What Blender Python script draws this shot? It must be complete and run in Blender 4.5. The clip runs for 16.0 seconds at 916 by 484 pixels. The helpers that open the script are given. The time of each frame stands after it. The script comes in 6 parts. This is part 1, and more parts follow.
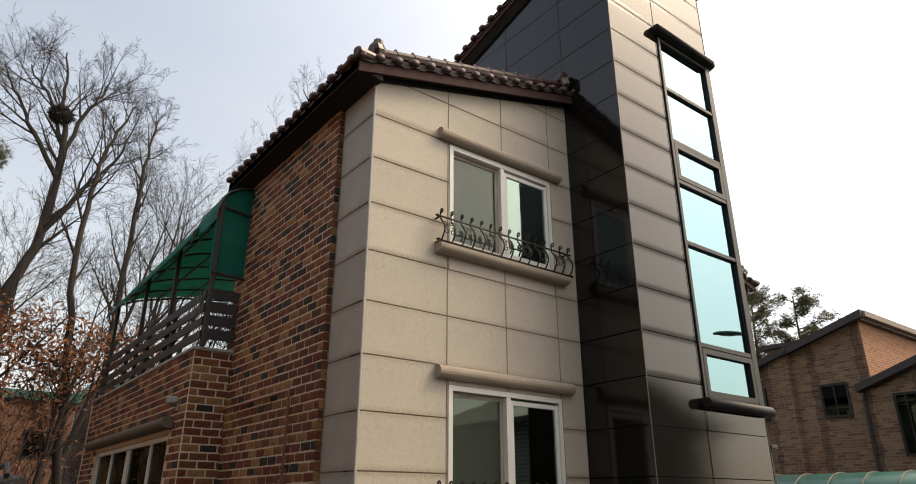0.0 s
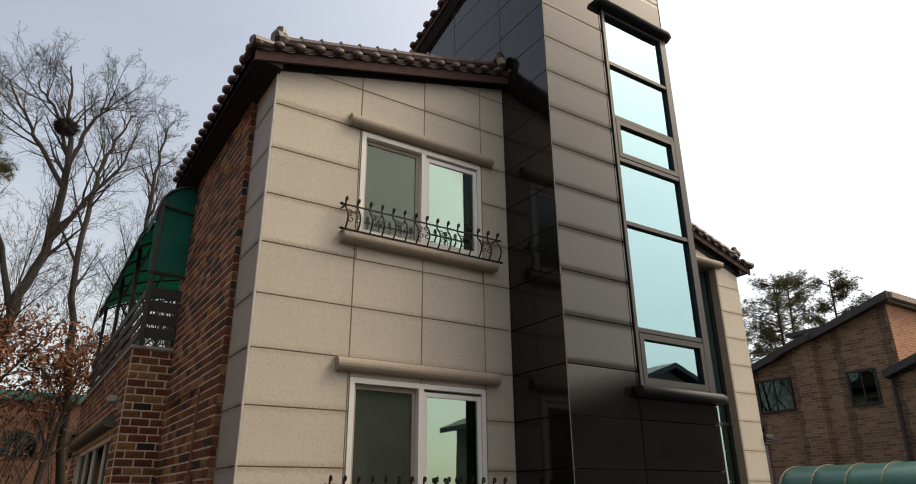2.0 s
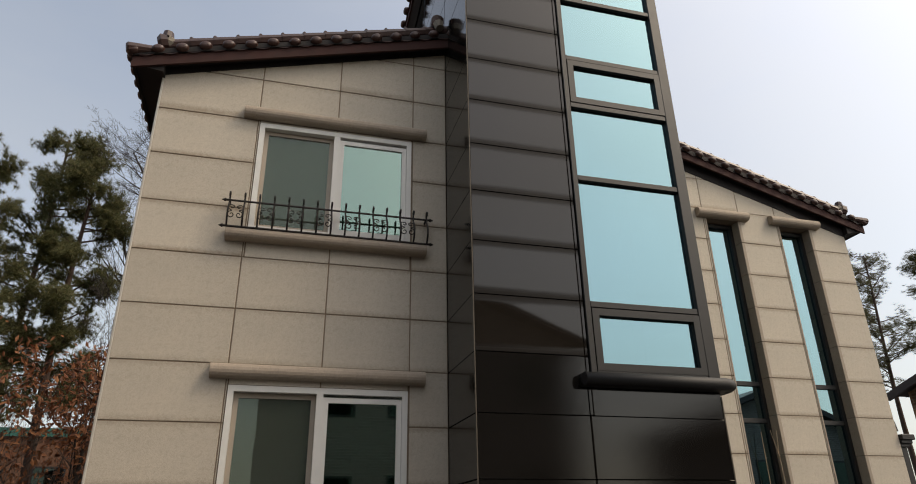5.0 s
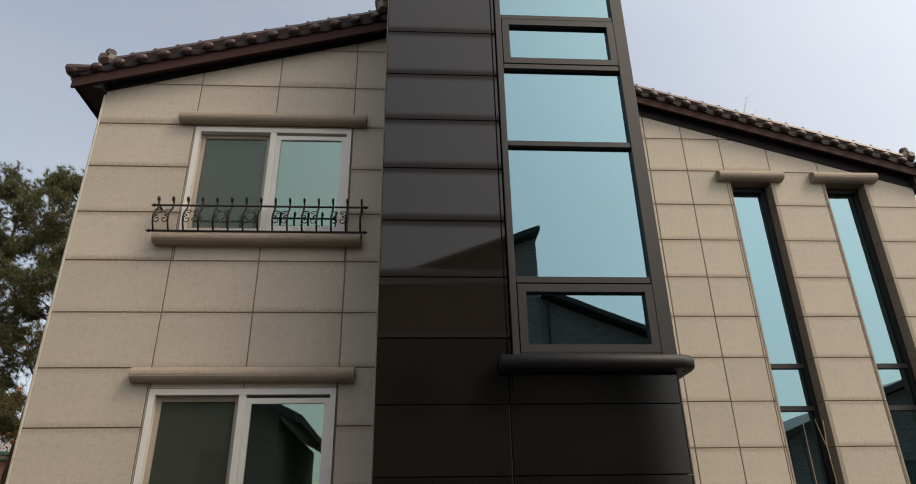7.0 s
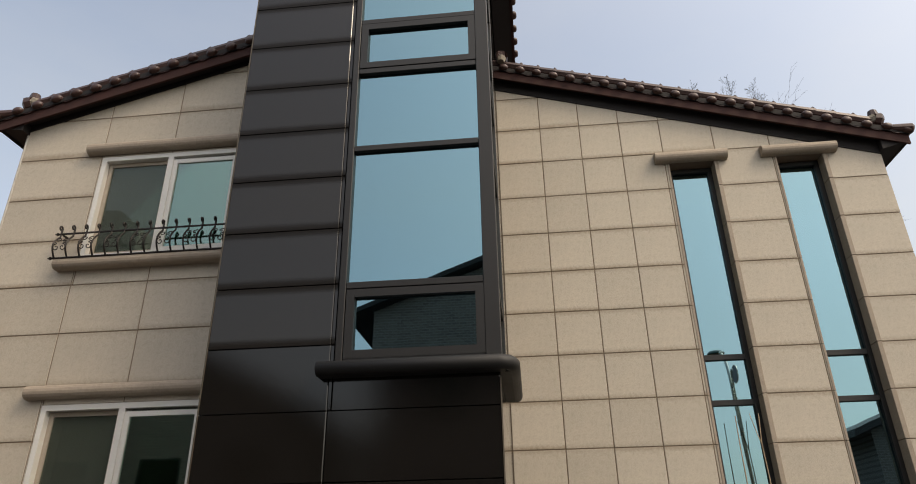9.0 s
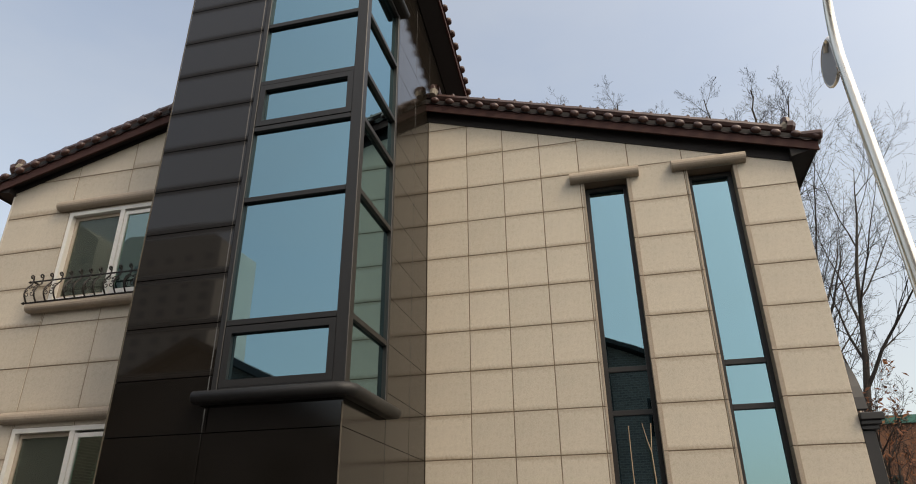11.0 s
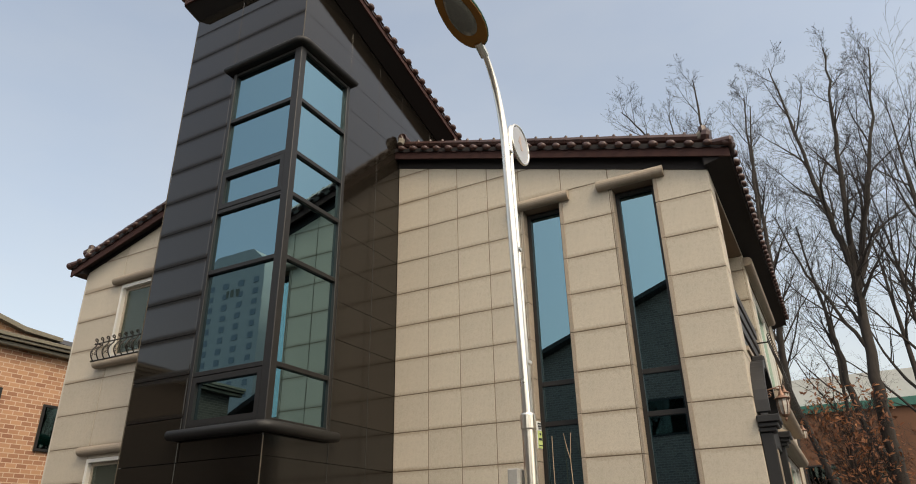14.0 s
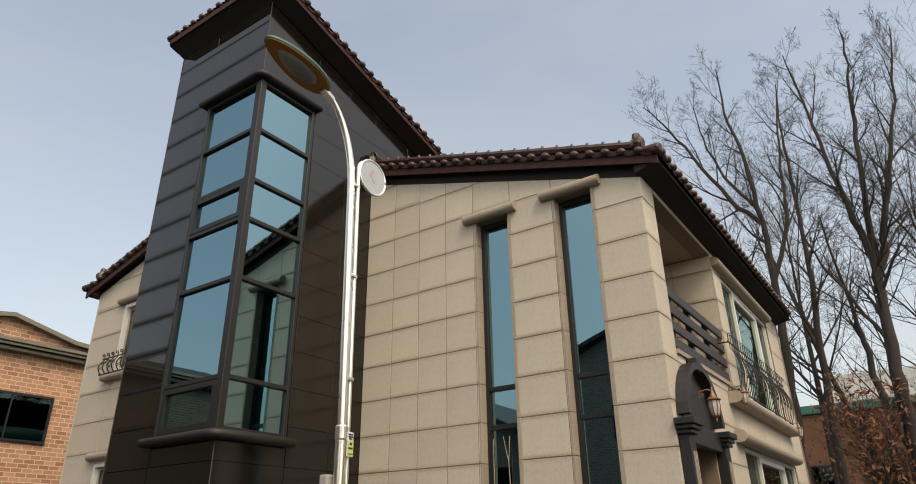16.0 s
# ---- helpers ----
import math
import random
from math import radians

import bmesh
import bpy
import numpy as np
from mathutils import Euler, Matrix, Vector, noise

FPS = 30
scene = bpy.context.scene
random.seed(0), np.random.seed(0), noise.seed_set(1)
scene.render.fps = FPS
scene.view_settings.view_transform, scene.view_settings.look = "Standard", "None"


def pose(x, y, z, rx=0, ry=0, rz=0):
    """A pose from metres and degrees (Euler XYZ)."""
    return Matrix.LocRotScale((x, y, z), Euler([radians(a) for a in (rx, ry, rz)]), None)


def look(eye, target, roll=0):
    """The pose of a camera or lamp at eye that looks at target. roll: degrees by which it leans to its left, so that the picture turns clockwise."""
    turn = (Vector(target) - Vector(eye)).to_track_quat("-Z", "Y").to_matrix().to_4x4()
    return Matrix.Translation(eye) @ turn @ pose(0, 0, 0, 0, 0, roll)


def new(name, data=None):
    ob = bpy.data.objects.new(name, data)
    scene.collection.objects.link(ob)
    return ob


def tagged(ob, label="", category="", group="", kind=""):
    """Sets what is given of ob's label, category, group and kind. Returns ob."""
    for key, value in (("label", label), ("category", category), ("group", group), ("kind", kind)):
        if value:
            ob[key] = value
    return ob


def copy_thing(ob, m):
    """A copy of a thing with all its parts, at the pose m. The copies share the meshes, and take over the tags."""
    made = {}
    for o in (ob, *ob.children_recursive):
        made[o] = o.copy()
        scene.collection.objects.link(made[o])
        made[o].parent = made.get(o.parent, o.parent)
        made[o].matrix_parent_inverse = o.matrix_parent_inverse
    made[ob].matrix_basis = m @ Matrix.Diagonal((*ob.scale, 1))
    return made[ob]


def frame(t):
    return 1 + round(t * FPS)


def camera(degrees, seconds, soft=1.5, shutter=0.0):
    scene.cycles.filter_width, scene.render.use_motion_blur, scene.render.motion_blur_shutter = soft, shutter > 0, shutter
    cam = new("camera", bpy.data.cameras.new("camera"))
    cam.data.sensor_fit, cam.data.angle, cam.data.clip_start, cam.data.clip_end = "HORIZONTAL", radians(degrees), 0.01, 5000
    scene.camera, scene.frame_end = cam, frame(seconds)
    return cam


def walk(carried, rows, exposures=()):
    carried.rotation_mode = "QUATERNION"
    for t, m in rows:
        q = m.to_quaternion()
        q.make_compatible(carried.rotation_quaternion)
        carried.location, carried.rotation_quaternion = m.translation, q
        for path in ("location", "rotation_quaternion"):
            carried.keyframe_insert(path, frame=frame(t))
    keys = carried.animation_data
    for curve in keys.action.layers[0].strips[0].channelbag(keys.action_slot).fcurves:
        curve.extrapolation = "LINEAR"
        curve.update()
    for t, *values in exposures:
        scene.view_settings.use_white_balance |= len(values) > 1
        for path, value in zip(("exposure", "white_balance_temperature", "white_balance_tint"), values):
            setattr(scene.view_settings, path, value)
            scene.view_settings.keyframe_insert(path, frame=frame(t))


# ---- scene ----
cam = camera(69.1, 16.0, soft=1.0)
PATH = [
    (0, (0.167, 0.24, 1.774), (1.309, 1.709, 2.509), 0.0),
    (0.5, (0.329, 0.145, 1.779), (1.475, 1.613, 2.507), 0.0),
    (1, (0.674, -0.103, 1.788), (1.807, 1.376, 2.515), -0.3),
    (1.5, (1.111, -0.236, 1.779), (2.207, 1.272, 2.504), -0.4),
    (2, (1.602, -0.448, 1.752), (2.625, 1.109, 2.479), -0.5),
    (2.5, (2.086, -0.524, 1.735), (3.029, 1.078, 2.471), -0.6),
    (3, (2.636, -0.637, 1.71), (3.493, 1.007, 2.46), -0.7),
    (3.5, (3.193, -0.694, 1.682), (3.951, 0.99, 2.45), -0.9),
    (4, (3.763, -0.737, 1.695), (4.434, 0.978, 2.474), -0.9),
    (6.5, (6.33, -0.404, 1.554), (6.542, 1.4, 2.392), -1.1),
    (7, (6.856, -0.37, 1.551), (6.978, 1.44, 2.395), -1.1),
    (7.5, (7.444, -0.327, 1.552), (7.493, 1.485, 2.398), -1.1),
    (8, (8.026, -0.314, 1.549), (7.988, 1.496, 2.397), -1.0),
    (8.5, (8.592, -0.269, 1.566), (8.464, 1.539, 2.412), -1.0),
    (9, (9.197, -0.306, 1.556), (9.019, 1.496, 2.405), -1.0),
    (9.5, (9.756, -0.325, 1.545), (9.528, 1.472, 2.393), -0.8),
    (10, (10.331, -0.424, 1.517), (10.047, 1.361, 2.372), -0.7),
    (12.5, (13.049, -0.946, 1.675), (12.38, 0.748, 2.501), -0.8),
    (13, (13.596, -0.926, 1.689), (12.853, 0.737, 2.514), -0.9),
    (13.5, (14.153, -0.945, 1.68), (13.355, 0.692, 2.507), -1.0),
    (14, (14.672, -0.852, 1.656), (13.809, 0.753, 2.482), -1.1),
    (14.5, (15.203, -0.757, 1.633), (14.285, 0.813, 2.465), -1.0),
    (15, (15.695, -0.637, 1.598), (14.72, 0.899, 2.429), -1.1),
    (15.5, (16.119, -0.54, 1.607), (15.112, 0.975, 2.439), -1.0),
    (16, (16.412, -0.399, 1.624), (15.379, 1.102, 2.449), -0.9),
]
walk(cam, [(t, look(eye, target, roll)) for t, eye, target, roll in PATH],
     [(0.0, 0.05, 7850.0, 10.0), (2.0, -0.19, 7650.0, 10.0), (3.5, -0.27, 7500.0, 10.0), (6.3, -0.40, 7350.0, 10.0), (7.4, -0.28, 7350.0, 10.0), (9.5, -0.19, 7350.0, 10.0), (12.5, -0.13, 7350.0, 8.0), (16.0, -0.19, 7450.0, 8.0)])

# ---------------------------------------------------------------- world and light
SUN_AZ, SUN_EL = 120.0, 48.0
SUN, SKY_GAIN, HAZE, GLOW, CORE = 1.75, 0.27, 0.25, 0.97, 0.16
to_sun = Vector((math.sin(radians(SUN_AZ)) * math.cos(radians(SUN_EL)), math.cos(radians(SUN_AZ)) * math.cos(radians(SUN_EL)), math.sin(radians(SUN_EL))))


class Nodes:
    """A short way to write node trees."""

    def __init__(self, tree):
        self.tree = tree
        tree.nodes.clear()

    def add(self, kind, **inputs):
        n = self.tree.nodes.new(kind)
        for k, v in inputs.items():
            self.put(n, k, v)
        return n

    def put(self, n, k, v):
        key = int(k[1:]) if k[0] == "i" and k[1:].isdigit() else k.replace("_", " ")
        s = n.inputs[key]
        if isinstance(v, bpy.types.NodeSocket):
            self.tree.links.new(v, s)
        else:
            s.default_value = v

    def math(self, op, a, b=0.0, clamp=False):
        n = self.add("ShaderNodeMath", i0=a, i1=b)
        n.operation, n.use_clamp = op, clamp
        return n.outputs[0]

    def mix(self, f, a, b, blend="MIX"):
        n = self.tree.nodes.new("ShaderNodeMix")
        n.data_type, n.blend_type = "RGBA", blend
        for k, v in (("i0", f), ("i6", a), ("i7", b)):
            self.put(n, k, v)
        return n.outputs[2]

    def ramp(self, f, stops):
        n = self.add("ShaderNodeValToRGB", i0=f)
        e = n.color_ramp.elements
        e[0].position, e[0].color = stops[0][0], (*stops[0][1], 1)
        e[1].position, e[1].color = stops[-1][0], (*stops[-1][1], 1)
        for p, c in stops[1:-1]:
            e.new(p).color = (*c, 1)
        return n.outputs[0]

    def noise(self, scale, detail=4.0, rough=0.55, vec=None):
        n = self.add("ShaderNodeTexNoise", Scale=scale, Detail=detail, Roughness=rough)
        if vec is not None:
            self.put(n, "Vector", vec)
        return n.outputs[0]

    def coords(self, which="Object", scale=(1, 1, 1)):
        c = self.add("ShaderNodeTexCoord").outputs[which]
        return self.add("ShaderNodeMapping", i0=c, i3=scale).outputs[0]


world = bpy.data.worlds.new("world")
scene.world = world
world.use_nodes = True
w = Nodes(world.node_tree)
sky = w.add("ShaderNodeTexSky")
sky.sky_type, sky.sun_disc, sky.sun_elevation, sky.sun_rotation = "NISHITA", False, radians(SUN_EL), radians(SUN_AZ)
sky.dust_density, sky.air_density = 2.5, 1.0
way = w.coords("Generated")
up = w.add("ShaderNodeSeparateXYZ", i0=way).outputs[2]
dot = w.add("ShaderNodeVectorMath", i0=way, i1=tuple(to_sun))
dot.operation = "DOT_PRODUCT"
near_sun = w.math("MAXIMUM", dot.outputs["Value"], 0.0)
glow = w.math("POWER", near_sun, 2.0)
core = w.math("POWER", near_sun, 10.0)
low = w.math("SUBTRACT", 1.0, w.math("MULTIPLY", up, 1.5, True), True)
cloud = w.noise(1.6, 5.0, 0.55, w.coords("Generated", (1.0, 1.0, 2.6)))
veil = w.math("ADD", w.math("MULTIPLY", low, 0.35), w.math("MULTIPLY", w.math("SUBTRACT", cloud, 0.42), 0.5), True)
blue = w.mix(1.0, sky.outputs[0], (SKY_GAIN, SKY_GAIN, SKY_GAIN, 1), "MULTIPLY")
hazy = w.mix(w.math("ADD", veil, HAZE, True), blue, (0.76, 0.79, 0.82, 1))
lit = w.mix(1.0, hazy, w.mix(w.math("MULTIPLY", glow, GLOW), (0, 0, 0, 1), (1.0, 0.95, 0.87, 1)), "ADD")
lit = w.mix(1.0, lit, w.mix(w.math("MULTIPLY", core, CORE), (0, 0, 0, 1), (1.0, 0.95, 0.86, 1)), "ADD")
bg = w.add("ShaderNodeBackground", i0=lit, i1=1.09)
w.add("ShaderNodeOutputWorld", i0=bg.outputs[0])

sun = new("sun", bpy.data.lights.new("sun", "SUN"))
sun.data.energy, sun.data.angle, sun.data.color = SUN, radians(16), (1.0, 0.90, 0.76)
sun.matrix_world = look(to_sun * 60, (0, 0, 0))

# ---------------------------------------------------------------- materials
def material(name):
    m = bpy.data.materials.new(name)
    m.use_nodes = True
    return m, Nodes(m.node_tree)


def finish(m, n, color, rough=0.6, metal=0.0, bump=None, strength=0.2, distance=0.005, **more):
    b = n.add("ShaderNodeBsdfPrincipled", Base_Color=color, Roughness=rough, Metallic=metal)
    for k, v in more.items():
        n.put(b, k, v)
    if bump is not None:
        n.put(b, "Normal", n.add("ShaderNodeBump", Strength=strength, Distance=distance, Height=bump).outputs[0])
    n.add("ShaderNodeOutputMaterial", i0=b.outputs[0])
    return m


def c4(c):
    return (*c, 1)


# stained: darker, duller bands towards the horizontal joints
def granite(name, dark, light, speck, rough, ior=1.5, stained=False, weathered=False):
    m, n = material(name)
    v = n.coords("Object")
    fine = n.noise(140, 5, 0.75, v)
    mid = n.noise(28, 4, 0.6, v)
    broad = n.noise(0.9, 4, 0.6, v)
    col = n.ramp(fine, [(0.38, dark), (0.60, light)])
    col = n.mix(n.math("MULTIPLY", n.math("SUBTRACT", mid, 0.5, True), 1.6, True), col, c4(speck))
    rnd = n.add("ShaderNodeObjectInfo").outputs["Random"]
    tone = n.math("ADD", 0.93, n.math("MULTIPLY", rnd, 0.11))
    tone = n.math("MULTIPLY", tone, n.math("ADD", 0.80, n.math("MULTIPLY", broad, 0.40)))
    warm = n.math("MULTIPLY", n.noise(2.3, 3, 0.6, v), 0.5)
    col = n.mix(warm, col, n.mix(1.0, col, (1.03, 0.95, 0.90, 1), "MULTIPLY"))
    streak = n.noise(1.0, 4, 0.65, n.coords("Object", (5.0, 5.0, 0.35)))
    tone = n.math("MULTIPLY", tone, n.math("ADD", 0.925, n.math("MULTIPLY", streak, 0.15)))
    col = n.mix(1.0, col, n.add("ShaderNodeCombineColor", i0=tone, i1=tone, i2=tone).outputs[0], "MULTIPLY")
    if weathered:
        # brown run-off along the horizontal joints and faint drips below them
        z = n.add("ShaderNodeSeparateXYZ", i0=n.add("ShaderNodeTexCoord").outputs["Object"]).outputs[2]
        edge = n.add("ShaderNodeMapRange", i0=n.math("ADD", n.math("ABSOLUTE", z), n.math("MULTIPLY", n.math("SUBTRACT", mid, 0.5), 0.05)), i1=0.195, i2=0.275)
        edge.interpolation_type = "SMOOTHSTEP"
        patch = n.math("MULTIPLY", n.noise(1.7, 4, 0.6, n.coords("Object", (1.0, 1.0, 0.4))), n.math("ADD", 0.35, rnd))
        col = n.mix(n.math("MULTIPLY", n.math("MULTIPLY", edge.outputs[0], patch), 1.25, True), col, n.mix(1.0, col, (0.56, 0.50, 0.44, 1), "MULTIPLY"))
    level = 0.5
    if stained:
        # bands along the horizontal joints: darker, rougher and less glossy
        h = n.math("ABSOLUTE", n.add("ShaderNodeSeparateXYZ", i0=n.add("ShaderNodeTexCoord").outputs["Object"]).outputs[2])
        joint_band = n.add("ShaderNodeMapRange", i0=n.math("ADD", h, n.math("MULTIPLY", n.math("SUBTRACT", broad, 0.5), 0.05)), i1=0.175, i2=0.255)
        joint_band.interpolation_type = "SMOOTHSTEP"
        col = n.mix(n.math("MULTIPLY", joint_band.outputs[0], 0.35), col, (0.006, 0.005, 0.0045, 1))
        level = n.math("SUBTRACT", 0.5, n.math("MULTIPLY", joint_band.outputs[0], 0.36))
        return finish(m, n, col, n.math("ADD", rough, n.math("MULTIPLY", joint_band.outputs[0], 0.3)), bump=broad, strength=0.02, distance=0.01, IOR=ior, Specular_IOR_Level=level)
    return finish(m, n, col, n.math("ADD", rough, n.math("MULTIPLY", broad, 0.12)), bump=fine, strength=0.12, distance=0.002, IOR=ior)


def plain(name, color, rough=0.5, metal=0.0, vary=0.12, scale=9.0, bump=0.1, **more):
    m, n = material(name)
    v = n.coords("Object")
    a, b = n.noise(scale, 5, 0.6, v), n.noise(scale * 11, 3, 0.6, v)
    f = n.math("ADD", n.math("MULTIPLY", a, 0.65), n.math("MULTIPLY", b, 0.35))
    lo, hi = [x * (1 - vary) for x in color], [min(1, x * (1 + vary)) for x in color]
    col = n.ramp(f, [(0.3, lo), (0.7, hi)])
    return finish(m, n, col, n.math("ADD", rough - 0.06, n.math("MULTIPLY", a, 0.14)), metal, bump=b, strength=bump, distance=0.003, **more)


BRICKS = [(0.0, (0.026, 0.020, 0.016)), (0.17, (0.036, 0.026, 0.019)), (0.20, (0.150, 0.036, 0.014)), (0.38, (0.205, 0.052, 0.017)), (0.48, (0.125, 0.036, 0.016)),
          (0.58, (0.235, 0.085, 0.026)), (0.70, (0.33, 0.150, 0.052)), (0.82, (0.38, 0.205, 0.082)), (0.90, (0.21, 0.062, 0.020)), (1.0, (0.10, 0.036, 0.020))]


def brick_material(name, by_island, stops=BRICKS):
    m, n = material(name)
    rnd = n.add("ShaderNodeNewGeometry").outputs["Random Per Island"] if by_island else n.add("ShaderNodeObjectInfo").outputs["Random"]
    v = n.coords("Object" if by_island else "Object")
    col = n.ramp(rnd, stops)
    g = n.noise(42, 6, 0.75, v)
    col = n.mix(n.math("MULTIPLY", n.math("SUBTRACT", g, 0.3, True), 2.0, True), col, n.mix(1.0, col, (0.45, 0.41, 0.38, 1), "MULTIPLY"))
    burn = n.noise(9, 3, 0.6, v)
    col = n.mix(n.math("MULTIPLY", n.math("SUBTRACT", burn, 0.48, True), 3.2, True), col, n.mix(1.0, col, (0.42, 0.36, 0.33, 1), "MULTIPLY"))
    return finish(m, n, col, 0.85, bump=g, strength=0.5, distance=0.004)


def far_brick(name, a, b, mortar, axis, length=0.235, height=0.095, band=0.0):
    """Brickwork for walls that stay far off. axis: the wall's run, 0 along x, 1 along y."""
    m, n = material(name)
    p = n.add("ShaderNodeSeparateXYZ", i0=n.add("ShaderNodeTexCoord").outputs["Object"])
    vec = n.add("ShaderNodeCombineXYZ", i0=p.outputs[axis], i1=p.outputs[2]).outputs[0]
    t = n.add("ShaderNodeTexBrick", Vector=vec, Color1=c4(a), Color2=c4(b), Mortar=c4(mortar), Scale=1.0, Mortar_Size=0.011, Bias=-0.1)
    n.put(t, "Brick Width", length)
    n.put(t, "Row Height", height)
    big = n.noise(0.7, 4, 0.6, vec)
    col = n.mix(n.math("MULTIPLY", big, 0.5), t.outputs[0], n.mix(1.0, t.outputs[0], (0.6, 0.55, 0.52, 1), "MULTIPLY"))
    if band:
        zig = n.math("PINGPONG", p.outputs[2], 0.38)
        u = n.math("PINGPONG", n.math("ADD", p.outputs[axis], n.math("MULTIPLY", zig, 0.25)), 0.75)
        dark = n.math("MULTIPLY", n.math("LESS_THAN", u, 0.13), band)
        col = n.mix(dark, col, n.mix(1.0, col, (0.35, 0.35, 0.4, 1), "MULTIPLY"))
    return finish(m, n, col, 0.88, bump=t.outputs[1], strength=0.4, distance=0.01)


def coated_glass(name, tint, reflect, through_tint, mesh=0.0):
    """Window glass with a reflecting coat: part mirror, part clear."""
    m, n = material(name)
    wob = n.noise(1.3, 2, 0.5, n.coords("Object"))
    nor = n.add("ShaderNodeBump", Strength=0.03, Distance=0.02, Height=wob).outputs[0]
    gloss = n.add("ShaderNodeBsdfGlossy", Color=c4(tint), Roughness=0.012, Normal=nor).outputs[0]
    clear = n.add("ShaderNodeBsdfTransparent", Color=c4(through_tint)).outputs[0]
    fr = n.add("ShaderNodeFresnel", IOR=1.5).outputs[0]
    f = n.math("ADD", reflect, n.math("MULTIPLY", fr, 0.9), True)
    out = n.add("ShaderNodeMixShader", i0=f, i1=clear, i2=gloss).outputs[0]
    if mesh:
        # the grey threads of an insect screen in front
        out = n.add("ShaderNodeMixShader", i0=mesh, i1=out, i2=n.add("ShaderNodeBsdfDiffuse", Color=(0.15, 0.17, 0.14, 1)).outputs[0]).outputs[0]
    n.add("ShaderNodeOutputMaterial", i0=out)
    return m


M = {}
M["granite"] = granite("beige_granite", (0.405, 0.360, 0.288), (0.560, 0.505, 0.416), (0.33, 0.286, 0.226), 0.62, weathered=True)
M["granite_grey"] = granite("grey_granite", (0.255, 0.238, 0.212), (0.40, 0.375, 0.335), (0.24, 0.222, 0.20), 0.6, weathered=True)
M["stone_trim"] = granite("stone_trim", (0.26, 0.215, 0.165), (0.40, 0.335, 0.265), (0.2, 0.17, 0.135), 0.7)
M["black_granite"] = granite("black_granite", (0.0060, 0.0054, 0.0047), (0.0100, 0.0088, 0.0075), (0.013, 0.011, 0.0095), -0.03, 1.5)
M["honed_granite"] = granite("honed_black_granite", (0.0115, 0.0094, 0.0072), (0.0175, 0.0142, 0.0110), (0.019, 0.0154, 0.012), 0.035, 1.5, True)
M["side_granite"] = granite("brown_black_granite", (0.0095, 0.0078, 0.0060), (0.0150, 0.0122, 0.0094), (0.016, 0.013, 0.010), -0.01, 1.5)
M["joint"] = plain("brown_joint", (0.20, 0.145, 0.10), 0.9)
M["black_joint"] = plain("black_joint", (0.05, 0.042, 0.035), 0.8)
M["pale_joint"] = plain("grey_joint", (0.040, 0.034, 0.027), 0.9)
M["bead"] = plain("pale_bead", (0.085, 0.070, 0.050), 0.6, 0.0)
# polished strip whose pale colour stands in for light on the corner edge
M["pale_bead"] = plain("lit_corner_strip", (0.46, 0.43, 0.38), 0.35, 0, 0.15)
M["tower_joint"] = plain("tower_joint", (0.022, 0.018, 0.014), 0.9)
M["dark_frame"] = plain("dark_aluminium", (0.010, 0.0088, 0.0078), 0.5, 0.0, 0.1)
M["black_roll"] = plain("black_stone_roll", (0.011, 0.010, 0.009), 0.6)
M["white_frame"] = plain("white_plastic", (0.72, 0.70, 0.65), 0.4, 0, 0.04)
M["beige_frame"] = plain("beige_inner_frame", (0.40, 0.34, 0.27), 0.5, 0, 0.05)
M["fascia"] = plain("red_brown_fascia", (0.040, 0.012, 0.009), 0.85, 0, 0.25)
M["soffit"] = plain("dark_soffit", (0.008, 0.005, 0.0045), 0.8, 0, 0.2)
M["tile"] = plain("glazed_brown_tile", (0.050, 0.022, 0.017), 0.40, 0, 0.45, 5.0)
M["mortar_white"] = plain("white_mortar", (0.20, 0.175, 0.14), 0.9)
M["brick"] = brick_material("clay_brick", False)
M["brick_mass"] = brick_material("clay_brick_rest", True)
M["mortar"] = plain("light_mortar", (0.53, 0.43, 0.31), 0.95, 0, 0.15, 14)
M["iron"] = plain("wrought_iron", (0.028, 0.023, 0.02), 0.45, 0.6)
M["steel"] = plain("stainless_steel", (0.90, 0.83, 0.72), 0.28, 1.0, 0.06, 3.0, 0.02)
M["black_wood"] = plain("black_painted_board", (0.030, 0.026, 0.025), 0.5, 0, 0.2)
M["grey_wall"] = plain("interior_plaster", (0.30, 0.30, 0.29), 0.9)
M["dark_room"] = plain("interior_dark", (0.16, 0.16, 0.15), 0.9)
M["blind"] = plain("grey_blind", (0.40, 0.42, 0.38), 0.8, 0, 0.05, 3.0, 0.0)
M["ground"] = plain("asphalt", (0.055, 0.055, 0.057), 0.9, 0, 0.2, 3.0, 0.4)
M["concrete"] = plain("concrete", (0.32, 0.31, 0.29), 0.9, 0, 0.15, 3.0, 0.3)
M["tower_glass"] = coated_glass("coated_glass", (0.335, 0.535, 0.60), 0.54, (0.22, 0.36, 0.38))
M["window_glass"] = coated_glass("window_glass", (0.62, 0.80, 0.72), 0.28, (0.40, 0.56, 0.49))
M["screen_glass"] = coated_glass("screen_glass", (0.50, 0.56, 0.50), 0.10, (0.55, 0.68, 0.58), 0.30)
for key in ("tower_glass", "window_glass", "screen_glass"):
    M[key].use_transparent_shadow = True

